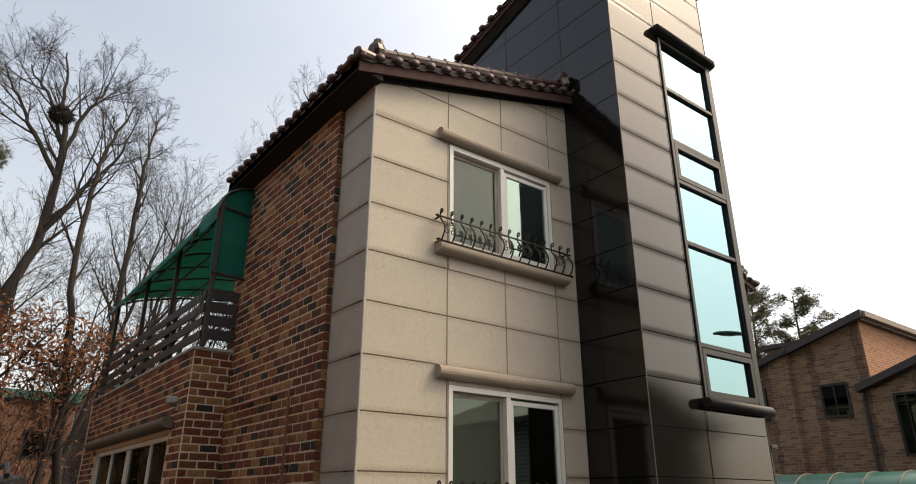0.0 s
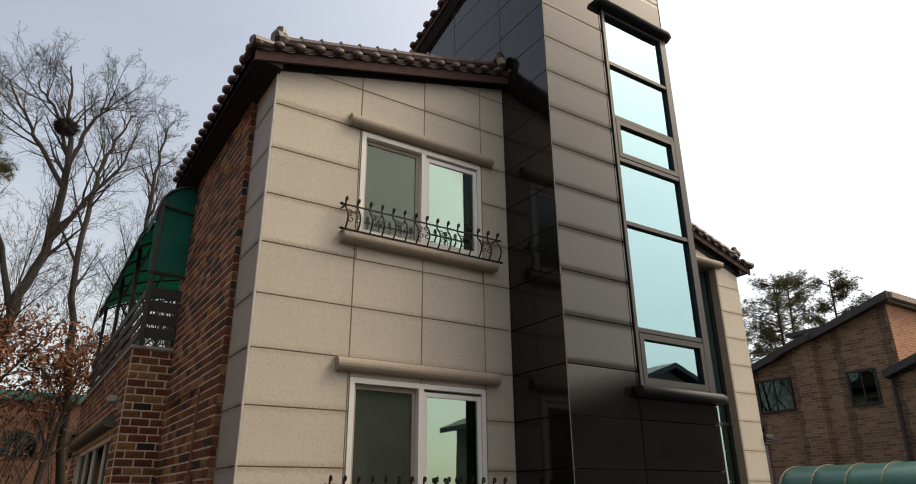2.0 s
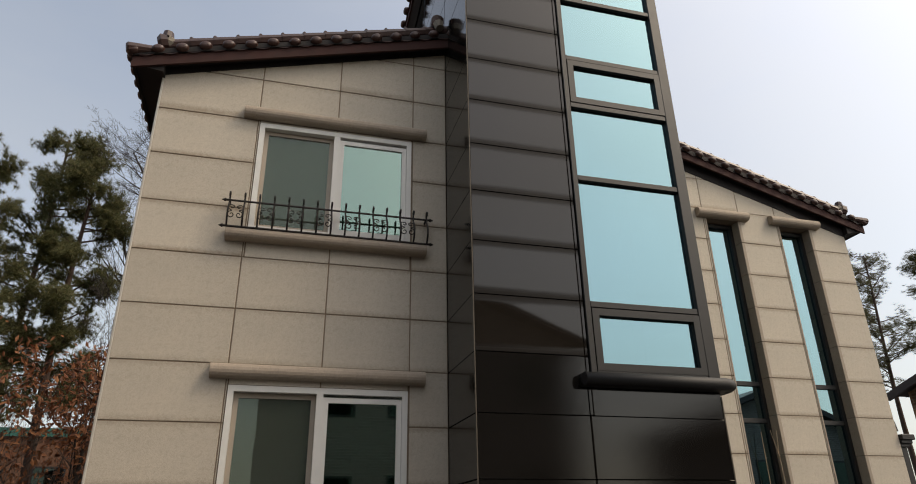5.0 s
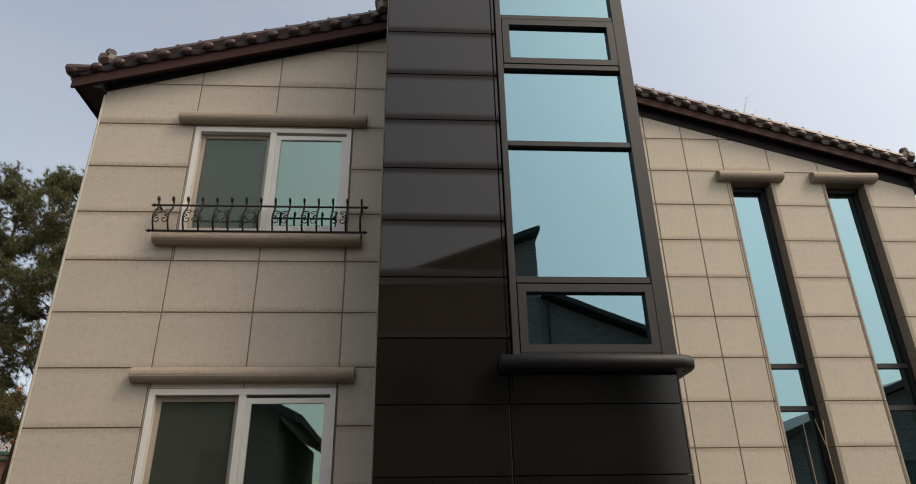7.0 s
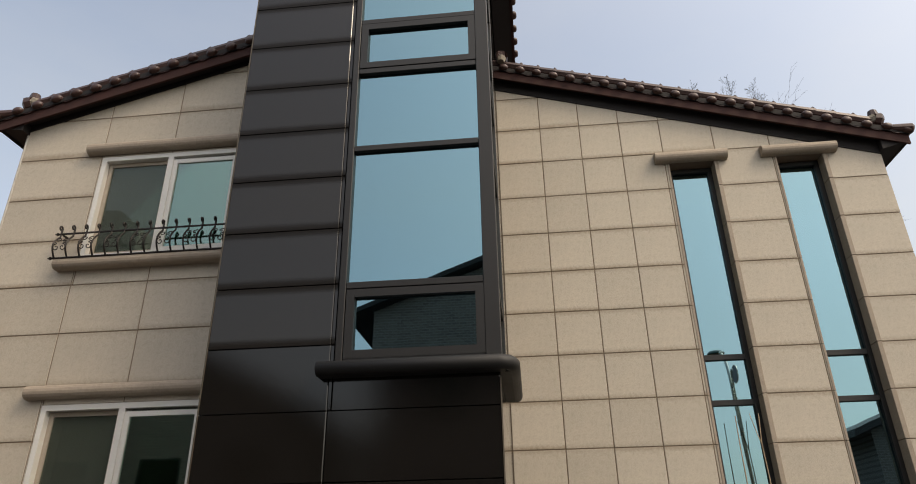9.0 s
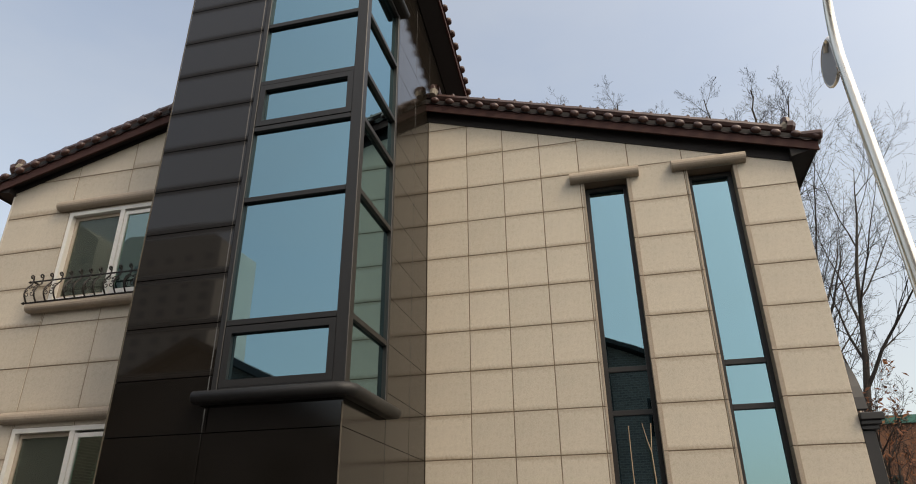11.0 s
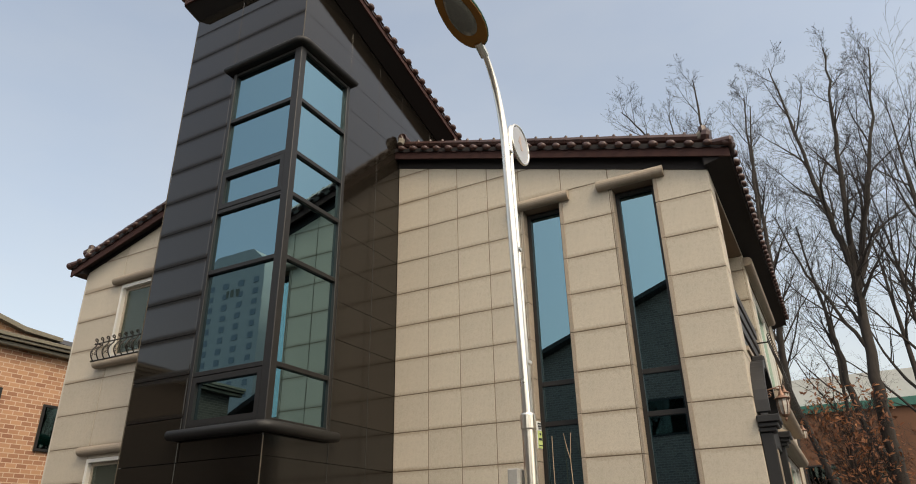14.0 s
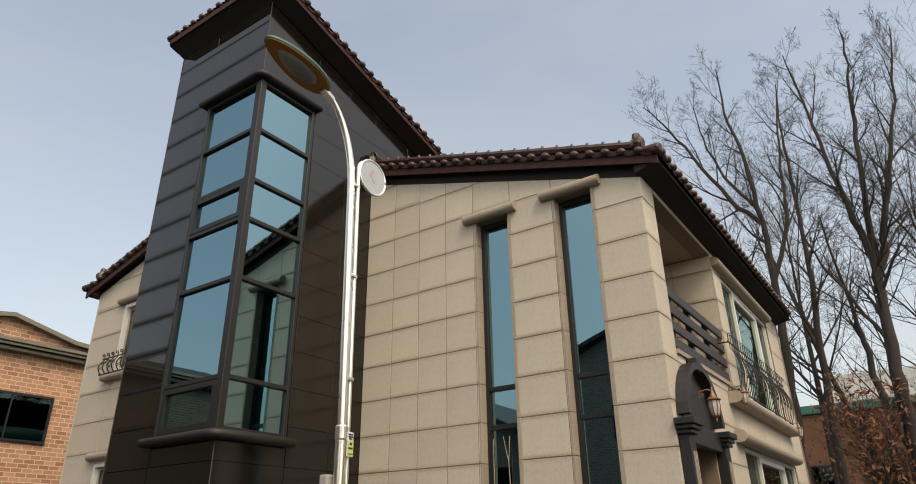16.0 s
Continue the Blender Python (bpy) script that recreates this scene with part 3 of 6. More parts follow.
def roof_slope(name, low, high, y0, y1, under, side, label):
    """One slope of the main roof: low and high are x; under gives the height of its lower face; side -1 left, +1 right."""
    roof = thing(name, label, "roof", "roofs of the house")
    a, b = sorted((low, high))
    # boards: slab with fascias
    bm = bmesh.new()
    prism(bm, [(low, 0, under(low) + 0.01), (high, 0, under(high) + 0.01), (high, 0, under(high) + 0.15), (low, 0, under(low) + 0.15)], (0, y0 + 0.03, 0), (0, y1 - 0.03, 0))
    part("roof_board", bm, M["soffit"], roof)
    bm = bmesh.new()
    prism(bm, [(low, 0, under(low) - 0.045), (high, 0, under(high) - 0.045), (high, 0, under(high) + 0.10), (low, 0, under(low) + 0.10)], (0, y0, 0), (0, y0 + 0.03, 0))
    part("fascia", bm, M["fascia"], roof, "red-brown painted fascia board")
    bm = bmesh.new()
    prism(bm, [(low, 0, under(low) + 0.085), (high, 0, under(high) + 0.085), (high, 0, under(high) + 0.15), (low, 0, under(low) + 0.15)], (0, y0 - 0.025, 0), (0, y0 + 0.02, 0))
    part("verge_batten", bm, M["soffit"], roof)
    part("eave_fascia", boxed(low, low - side * 0.03, y0 + 0.031, y1, under(low) - 0.002, under(low) + 0.13), M["soffit"], roof)
    z = under(low) + 0.19
    tile_field(roof, (low, y0 + 0.25, z), (0, y1 - y0 - 0.3, 0), (high - low, 0, under(high) - under(low)), round((b - a) / 0.3), round((y1 - y0) / 0.25))
    edge_tiles(roof, (low, y0, under(low) + 0.155), (high, y0, under(high) + 0.155), (0, -1, 0))
    edge_tiles(roof, (low + side * 0.01, y0 + 0.12, z - 0.01), (low + side * 0.01, y1 - 0.1, z - 0.01), (side, 0, -0.25))
    hx = low - side * 0.28
    rake_ridge(roof, (hx, y0 + 0.11, under(hx) + 0.29), (high, y0 + 0.11, under(high) + 0.29), (hx, y0 + 0.11, under(hx) + 0.29))
    # finial where the verge ends against the tower
    tx = (TX0 - 0.13) if side < 0 else (TX1 + 0.13)
    top = Vector((tx, y0 + 0.08, under(tx) + 0.36))
    bm = bmesh.new()
    tube(bm, [top + Vector((0, -0.05, -0.02)), top + Vector((0, -0.08, 0.02)), top + Vector((0, 0.1, 0.02))], [0.05, 0.085, 0.075], 10)
    tube(bm, [top + Vector((-side * 0.02, 0, 0.05)), top + Vector((-side * 0.03, -0.02, 0.12)), top + Vector((-side * 0.02, -0.03, 0.145))], [0.075, 0.065, 0.03], 9)
    part("upper_finial", bm, M["tile"], roof)
    part("mortar_fill", tube(bmesh.new(), [top + Vector((-side * 0.02, -0.1, -0.11)), top + Vector((-side * 0.01, -0.07, -0.02))], [0.05, 0.07], 8), M["mortar_white"], roof, "white mortar bedding")
    # corner barrel
    bm = bmesh.new()
    tube(bm, [(low - side * 0.2, y0 + 0.02, z + 0.02), (low + side * 0.05, y0 - 0.03, z - 0.03), (low + side * 0.07, y0 - 0.034, z - 0.035)], [0.055, 0.068, 0.048], 10)
    part("corner_barrel", bm, M["tile"], roof)
    return roof


roof_l = roof_slope("roof_left", 3.06, RIDGE, 5.73, 9.75, left_under, -1, "dark brown glazed tile roof slope with rounded verge tiles")
roof_r = roof_slope("roof_right", 14.28, RIDGE, 7.44, 16.4, right_under, 1, "dark brown glazed tile roof slope with rounded verge tiles")

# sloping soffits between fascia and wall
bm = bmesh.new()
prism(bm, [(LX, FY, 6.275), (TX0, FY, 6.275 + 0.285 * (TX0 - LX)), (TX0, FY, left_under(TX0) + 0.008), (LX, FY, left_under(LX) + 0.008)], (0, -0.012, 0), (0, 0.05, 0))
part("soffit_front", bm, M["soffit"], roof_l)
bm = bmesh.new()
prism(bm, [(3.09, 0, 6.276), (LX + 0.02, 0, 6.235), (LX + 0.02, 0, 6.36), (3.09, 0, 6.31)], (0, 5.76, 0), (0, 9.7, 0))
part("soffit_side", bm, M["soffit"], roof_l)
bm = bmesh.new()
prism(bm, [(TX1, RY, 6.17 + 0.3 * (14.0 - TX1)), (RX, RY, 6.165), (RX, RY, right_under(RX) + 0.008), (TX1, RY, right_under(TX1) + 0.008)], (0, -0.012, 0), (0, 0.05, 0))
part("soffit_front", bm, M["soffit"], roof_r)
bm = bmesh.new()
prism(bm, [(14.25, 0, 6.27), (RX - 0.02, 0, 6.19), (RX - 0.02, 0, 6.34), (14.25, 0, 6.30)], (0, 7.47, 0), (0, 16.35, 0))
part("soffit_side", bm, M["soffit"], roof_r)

# tower roof: one slope falling to the back
rt = thing("tower_roof", "dark brown glazed tile roof on top of the black tower", "roof", "roofs of the house")
x0, x1, y0, y1 = 6.40, 9.32, 4.68, 9.9
bm = bmesh.new()
prism(bm, [(0, y0, tower_under(y0)), (0, y1, tower_under(y1)), (0, y1, tower_under(y1) + 0.16), (0, y0, tower_under(y0) + 0.16)], (x0 + 0.03, 0, 0), (x1 - 0.03, 0, 0))
part("roof_board", bm, M["soffit"], rt)
for xa, xb in ((x0, x0 + 0.03), (x1 - 0.03, x1)):
    bm = bmesh.new()
    prism(bm, [(0, y0, tower_under(y0) - 0.004), (0, y1, tower_under(y1) - 0.004), (0, y1, tower_under(y1) + 0.1), (0, y0, tower_under(y0) + 0.1)], (xa, 0, 0), (xb, 0, 0))
    part("fascia", bm, M["fascia"], rt, "red-brown painted fascia board")
part("fascia", boxed(x0 + 0.03, x1 - 0.03, y0 - 0.03, y0, tower_under(y0) - 0.004, tower_under(y0) + 0.1), M["fascia"], rt, "red-brown painted fascia board")
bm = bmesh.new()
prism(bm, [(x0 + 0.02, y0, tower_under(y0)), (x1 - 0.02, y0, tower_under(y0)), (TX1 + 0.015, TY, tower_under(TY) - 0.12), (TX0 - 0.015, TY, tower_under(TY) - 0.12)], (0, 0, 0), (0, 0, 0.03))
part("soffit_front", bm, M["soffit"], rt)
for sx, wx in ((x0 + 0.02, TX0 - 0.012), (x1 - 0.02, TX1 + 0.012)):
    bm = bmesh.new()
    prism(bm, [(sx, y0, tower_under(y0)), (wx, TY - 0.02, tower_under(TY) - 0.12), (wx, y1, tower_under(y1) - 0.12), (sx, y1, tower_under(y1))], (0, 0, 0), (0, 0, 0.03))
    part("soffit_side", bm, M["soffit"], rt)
tile_field(rt, (x0, y1, tower_under(y1) + 0.19), (x1 - x0, 0, 0), (0, y0 - y1, tower_under(y0) - tower_under(y1)), 17, 12)
edge_tiles(rt, (x0, y0, tower_under(y0) + 0.18), (x1, y0, tower_under(y0) + 0.18), (0, -1, 0))
edge_tiles(rt, (x0, y0, tower_under(y0) + 0.17), (x0, y1, tower_under(y1) + 0.17), (-1, 0, 0))
edge_tiles(rt, (x1, y0, tower_under(y0) + 0.17), (x1, y1, tower_under(y1) + 0.17), (1, 0, 0))

# ---------------------------------------------------------------- windows
def roll(name, x0, x1, y, z, r, mat, label, out=0.1, axis=0):
    """A round-nosed stone ledge along a wall; axis 0 along x (out to -y), 1 along y (out to +x)."""
    bm = bmesh.new()
    n = 8
    prof = [(0.0, -r)] + [(-(out - r) - r * math.sin(math.pi * i / n), -r * math.cos(math.pi * i / n)) for i in range(n + 1)] + [(0.0, r)]
    if axis == 0:
        prism(bm, [(0, p, q) for p, q in prof], (x0 - (x0 + x1) / 2, 0, 0), (x1 - (x0 + x1) / 2, 0, 0))
        at = ((x0 + x1) / 2, y, z)
    else:
        prism(bm, [(-p, 0, q) for p, q in prof], (0, x0 - (x0 + x1) / 2, 0), (0, x1 - (x0 + x1) / 2, 0))
        at = (y, (x0 + x1) / 2, z)
    ob = part(name, bm, mat)
    ob.location = at
    return tagged(ob, label, "ledge", kind="structure")


for i, (z_top, z_sill) in enumerate(((5.93, 4.455), (3.073, 1.56))):
    roll("trim_lintel", 4.25, 6.28, FY - 0.003, z_top, 0.07, M["stone_trim"], "round-nosed brown stone ledge over a window")
    roll("trim_sill", 4.22, 6.28, FY - 0.003, z_sill, 0.064, M["stone_trim"], "round-nosed stained brown stone window sill", 0.13)


def ring(bm, x0, x1, z0, z1, w, y0, y1):
    """A rectangular frame of four bars in the xz plane."""
    box(bm, x0, x0 + w, y0, y1, z0, z1)
    box(bm, x1 - w, x1, y0, y1, z0, z1)
    box(bm, x0 + w, x1 - w, y0 + 0.001, y1 - 0.001, z0, z0 + w)
    box(bm, x0 + w, x1 - w, y0 + 0.001, y1 - 0.001, z1 - w, z1)
    return bm


def sliding_window(name, hole):
    x0, x1, z0, z1 = hole
    win = tagged(new(name), "white plastic sliding window with two sashes", "window", "front windows", "structure")
    mid = (x0 + x1) / 2
    part("window_frame", ring(bmesh.new(), x0 + 0.004, x1 - 0.004, z0, z1, 0.055, FY - 0.008, FY + 0.14), M["white_frame"], win)
    part("mullion", boxed(mid - 0.035, mid + 0.03, FY - 0.004, FY + 0.1, z0 + 0.055, z1 - 0.055), M["white_frame"], win)
    # right sash near the front, left one behind an insect screen
    part("sash", ring(bmesh.new(), mid + 0.03, x1 - 0.06, z0 + 0.056, z1 - 0.085, 0.05, FY + 0.012, FY + 0.05), M["white_frame"], win)
    part("pane", boxed(mid + 0.075, x1 - 0.105, FY + 0.03, FY + 0.036, z0 + 0.1, z1 - 0.13), M["window_glass"], win, "pale green reflecting pane")
    part("sash", ring(bmesh.new(), x0 + 0.06, mid - 0.035, z0 + 0.056, z1 - 0.06, 0.045, FY + 0.06, FY + 0.10), M["beige_frame"], win, "beige inner sash")
    part("pane", boxed(x0 + 0.1, mid - 0.075, FY + 0.075, FY + 0.081, z0 + 0.095, z1 - 0.1), M["screen_glass"], win, "dim pane behind an insect screen")
    part("blind", boxed(x0 + 0.06, x1 - 0.06, FY + 0.165, FY + 0.17, z0 + 0.05, z1 - 0.02), M["blind"], win)
    return win


sliding_window("window_1", WIN2)
sliding_window("window_2", WIN1)


def corner_glazing():
    """The dark aluminium window that wraps the tower's corner."""
    win = tagged(new("window_3"), "tall dark aluminium corner window with blue reflecting panes", "window", "", "structure")
    fd = M["dark_frame"]
    bars = [2.98, 3.665, 5.06, 5.98, 6.63, 7.515, 8.42]
    xl, xr, yb = 7.645, TX1 + 0.02, 6.065
    f = TY - 0.02
    part("corner_post", boxed(TX1 - 0.11, xr, f, TY + 0.09, 2.98, 8.42, 0.006), fd, win)
    part("post", boxed(xl, xl + 0.06, f, TY + 0.09, 2.98, 8.42, 0.005), fd, win)
    part("post", boxed(TX1 - 0.08, xr, yb - 0.06, yb, 2.98, 8.42, 0.005), fd, win)
    for z in bars:
        h = 0.05 if z in (2.98, 8.42) else 0.03
        za = z if z == 2.98 else z - h
        zb = z if z == 8.42 else z + h
        part("transom", boxed(xl + 0.062, TX1 - 0.112, f + 0.006, TY + 0.08, za, zb, 0.004), fd, win)
        part("transom", boxed(TX1 - 0.07, xr - 0.006, TY + 0.092, yb - 0.062, za, zb, 0.004), fd, win)
    for a, b in zip(bars, bars[1:]):
        part("pane", boxed(xl + 0.05, TX1 - 0.095, TY + 0.03, TY + 0.036, a + 0.02, b - 0.02), M["tower_glass"], win, "blue reflecting pane")
        part("pane", boxed(TX1 - 0.036, TX1 - 0.03, TY + 0.08, yb - 0.05, a + 0.02, b - 0.02), M["tower_glass"], win, "blue reflecting pane")
    for a, b in ((2.98, 3.66), (5.98, 6.63)):
        part("opening_sash", ring(bmesh.new(), xl + 0.07, TX1 - 0.11, a + 0.04, b - 0.035, 0.07, TY - 0.018, TY + 0.028), fd, win)
    return win


corner_glazing()


def corner_roll(name, z, r, out, over, label):
    """A black rounded ledge that turns the tower's corner."""
    bm = bmesh.new()
    xa, yb = 7.53, 6.13
    pts = [(xa, TY - out, z), (TX1 + out - 0.1, TY - out, z), (TX1 + out - 0.03, TY - out + 0.03, z), (TX1 + out, TY - out + 0.1, z), (TX1 + out, yb, z)]
    tube(bm, pts, r, 18)
    box(bm, xa + 0.002, TX1 + out - 0.06, TY - out, TY - 0.001, z - r * 0.97, z + r * 0.97)
    box(bm, TX1 + 0.001, TX1 + out, TY - 0.0, yb - 0.002, z - r * 0.97, z + r * 0.97)
    for f in bm.faces:
        f.smooth = len(f.verts) == 4 and f.calc_area() < 0.05
    return tagged(part(name, bm, M["black_roll"]), label, "ledge", kind="structure")


corner_roll("trim_tower_sill", 2.92, 0.06, 0.10, 0.0, "matt black rounded sill under the corner window")
corner_roll("trim_tower_head", 8.49, 0.05, 0.09, 0.0, "matt black rounded ledge over the corner window")


def slit_window(name, hole):
    x0, x1, z0, z1 = hole
    win = tagged(new(name), "tall narrow window with blue reflecting panes", "window", "tall narrow windows", "structure")
    fd = M["dark_frame"]
    y = RY + 0.15
    part("window_frame", ring(bmesh.new(), x0 + 0.025, x1 - 0.05, z0, z1 - 0.02, 0.055, y, y + 0.09), fd, win)
    bars = [z0 + 0.05, 3.09, 3.625, z1 - 0.07]
    for z in bars[1:3]:
        part("transom", boxed(x0 + 0.08, x1 - 0.105, y + 0.004, y + 0.08, z - 0.035, z + 0.03, 0.004), fd, win)
    for a, b in zip(bars, bars[1:]):
        part("pane", boxed(x0 + 0.07, x1 - 0.095, y + 0.04, y + 0.046, a - 0.01, b + 0.01), M["tower_glass"], win, "blue reflecting pane")
    for za, zb in zip(ROWS_Z, ROWS_Z[1:]):
        a, b = max(za, z0), min(zb, z1)
        if b - a > 0.05:
            part("jamb", boxed(x1 - 0.049, x1 + 0.006, RY - 0.012, RY + 0.2, a + 0.003, b - 0.003, 0.004), M["stone_trim"], win)
            part("jamb", boxed(x0 - 0.004, x0 + 0.024, RY - 0.006, RY + 0.2, a + 0.003, b - 0.003, 0.003), M["stone_trim"], win)
    return win


slit_window("window_4", SLIT_A)
slit_window("window_5", SLIT_B)
roll("trim_lintel_slit", 11.085, 12.02, RY - 0.003, 6.305, 0.072, M["stone_trim"], "round-nosed brown stone ledge over a narrow window", 0.12)
roll("trim_lintel_slit", 12.455, 13.40, RY - 0.003, 6.305, 0.072, M["stone_trim"], "round-nosed brown stone ledge over a narrow window", 0.12)

# ---------------------------------------------------------------- brick side, annex and terrace
AX, AY, AZ = 2.79, 9.35, 3.71
BL, BH, BJ = 0.235, 0.101, 0.0185


def brick_meshes():
    """Four bricks of a unit cell, front face towards -y, slightly uneven."""
    out = []
    rng = random.Random(5)
    for k in range(4):
        for full in (1.0, 0.48):
            l, h = (BL * full - BJ) / 2, (BH - BJ) / 2
            j = [rng.uniform(-0.003, 0.003) for _ in range(16)]
            back = [(-l, 0.02, -h), (l, 0.02, -h), (l, 0.02, h), (-l, 0.02, h)]
            lip = [(-l + j[0], -0.004, -h + j[1]), (l + j[2], -0.004, -h + j[3]), (l + j[4], -0.004, h + j[5]), (-l + j[6], -0.004, h + j[7])]
            face = [(x * 0.95, -0.011 + j[8 + i] * 0.6, z * 0.86) for i, (x, y, z) in enumerate(lip)]
            v = back + lip + face
            f = [(8, 9, 10, 11)]
            for o in (0, 4):
                f += [(o + i, o + (i + 1) % 4, o + 4 + (i + 1) % 4, o + 4 + i) for i in range(4)]
            me = bpy.data.meshes.new("brick")
            me.from_pydata(v, [], f)
            me.materials.append(M["brick"])
            out.append(me)
    return out


BRICK = brick_meshes()


def brickwork(parent, origin, u, n, u0, u1, z0, z1, near, holes=(), seed=1):
    """Running bond on a wall. near(u, z): which bricks are parts of their own; the others join one mesh."""
    o, u, n = Vector(origin), Vector(u), Vector(n)
    rot = Matrix((u, -n, Vector((0, 0, 1)))).transposed().to_4x4()
    rng = random.Random(seed)
    verts, faces = [], []
    for r in range(int((z1 - z0) / BH)):
        z = z1 - (r + 0.5) * BH
        a = u0 - (BL / 2 if r % 2 else 0)
        while a < u1 - 0.03:
            lo, hi = max(a, u0), min(a + BL, u1)
            a += BL
            if hi - lo < 0.06:
                continue
            c = (lo + hi) / 2
            if any(h[0] < c < h[1] and h[2] < z < h[3] for h in holes):
                continue
            me = BRICK[2 * rng.randrange(4) + (0 if hi - lo > 0.19 else 1)]
            base = BL - BJ if hi - lo > 0.19 else BL * 0.48 - BJ
            m = Matrix.Translation(o + u * c + Vector((0, 0, z)) + n * rng.uniform(-0.002, 0.002)) @ rot @ Matrix.Diagonal(((hi - lo - BJ) / base, 1, 1, 1))
            if near(c, z):
                share("brick", me, m, parent)
            else:
                k = len(verts)
                verts += [m @ v.co for v in me.vertices]
                faces += [tuple(k + i for i in p.vertices) for p in me.polygons]
    if verts:
        raw("brickwork", verts, faces, M["brick_mass"], parent)["kind"] = "stuff"


AWIN = (9.98, 14.5, 1.3, 2.66)
wa = wall("wall_annex_front", (0, AY - 0.002, 0), (1, 0, 0), (0, -1, 0), (AX - 0.002, LX + 0.2, 0, AZ), 0.2, M["mortar"], (), (), "red and brown brick wall of the annex")
wc = wall("wall_annex_side", (AX - 0.002, 0, 0), (0, 1, 0), (-1, 0, 0), (AY + 0.198, 15.7, 0, AZ), 0.2, M["mortar"], [AWIN], (), "red and brown brick wall of the annex with a wide window")
tagged(part("wall_annex_back", boxed(AX + 0.006, 6.5, 15.7, 15.9, 0, AZ), M["mortar"]), "plain back wall of the annex", "wall", kind="structure")
tagged(part("floor_terrace", boxed(AX + 0.21, 6.5, AY + 0.28, 15.7, 3.45, 3.65), M["concrete"]), "concrete terrace floor", "floor", kind="structure")
tagged(part("trim_terrace_cap", boxed(AX - 0.03, AX + 0.16, AY - 0.03, 15.9, AZ, AZ + 0.045, 0.006), M["concrete"]), "grey concrete capping on the annex wall", "capping", kind="structure")
tagged(part("trim_terrace_cap_front", boxed(AX + 0.162, LX - 0.003, AY - 0.03, AY + 0.14, AZ, AZ + 0.045, 0.006), M["concrete"]), "grey concrete capping on the annex wall", "capping", kind="structure")
tagged(part("wall_annex_room", boxed(4.6, 4.7, 9.9, 15.7, 0, 3.44), M["dark_room"]), "dim room wall", "wall", kind="structure")

# trim stone in a darker colour, for the shade on this ledge's underside
M["shaded_lintel"] = granite("shaded_stone_ledge", (0.095, 0.078, 0.055), (0.15, 0.125, 0.092), (0.08, 0.066, 0.048), 0.7)
lintel = roll("trim_annex_lintel", 9.80, 14.9, AX - 0.003, 2.80, 0.075, M["shaded_lintel"], "round-nosed brown stone ledge over the annex window", 0.16, 1)
lintel.location.x = AX
lintel.scale.x = -1

M["annex_glass"] = coated_glass("annex_glass", (0.4, 0.45, 0.42), 0.06, (0.2, 0.24, 0.22))
win = tagged(new("window_6"), "wide white sliding window in the brick annex", "window", "", "structure")
bm = bmesh.new()
for y0, y1, z0, z1 in ((9.99, 14.49, 2.59, 2.655), (9.99, 14.49, 1.3, 1.36), (9.99, 10.05, 1.36, 2.59), (14.43, 14.49, 1.36, 2.59)):
    box(bm, AX + 0.03, AX + 0.13, y0, y1, z0, z1)
part("window_frame", bm, M["white_frame"], win)
for y in (10.95, 12.2, 12.32, 13.4):
    part("mullion", boxed(AX + 0.04, AX + 0.11, y - 0.035, y + 0.035, 1.36, 2.59), M["white_frame"], win)
for a, b in ((10.05, 10.915), (10.985, 12.165), (12.355, 13.365), (13.435, 14.43)):
    part("pane", boxed(AX + 0.07, AX + 0.076, a, b, 1.36, 2.59), M["annex_glass"], win)


def terrace_rail():
    rail = thing("terrace_railing", "black board railing round the terrace on the brick annex", "railing")
    x, y = AX + 0.04, AY + 0.02
    for yy in (AY + 0.03, 10.9, 12.4, 13.9, 15.5):
        part("post", boxed(x + 0.03, x + 0.09, yy, yy + 0.06, AZ + 0.045, 4.60, 0.004), M["black_wood"], rail)
    for k in range(4):
        z = 3.87 + 0.19 * k
        part("board", boxed(x, x + 0.028, y, 15.7, z, z + 0.12, 0.004), M["black_wood"], rail)
        part("board", boxed(x + 0.03, LX - 0.01, y - 0.012, y + 0.008, z, z + 0.15, 0.004), M["black_wood"], rail)
    for k in range(9):
        for d in (1, -1):
            xa = x + 0.05 + 0.052 * k
            part("lattice_slat", tube(bmesh.new(), [(xa, y + 0.022 + 0.004 * d, 3.80), (xa + d * 0.22, y + 0.022 + 0.004 * d, 4.60)], 0.006, 4), M["lattice_green"], rail)
    return rail


M["lattice_green"] = plain("dark_green_lattice", (0.012, 0.045, 0.028), 0.6)
terrace_rail()


def green_sheet():
    m, n = material("green_polycarbonate")
    v = n.coords("Object")
    f = n.noise(2.0, 4, 0.6, v)
    col = n.ramp(f, [(0.3, (0.008, 0.20, 0.145)), (0.7, (0.016, 0.29, 0.205))])
    a = n.add("ShaderNodeBsdfTranslucent", Color=col).outputs[0]
    b = n.add("ShaderNodeBsdfPrincipled", Base_Color=col, Roughness=0.25).outputs[0]
    n.add("ShaderNodeOutputMaterial", i0=n.add("ShaderNodeMixShader", i0=0.45, i1=a, i2=b).outputs[0])
    return m


M["green"] = green_sheet()


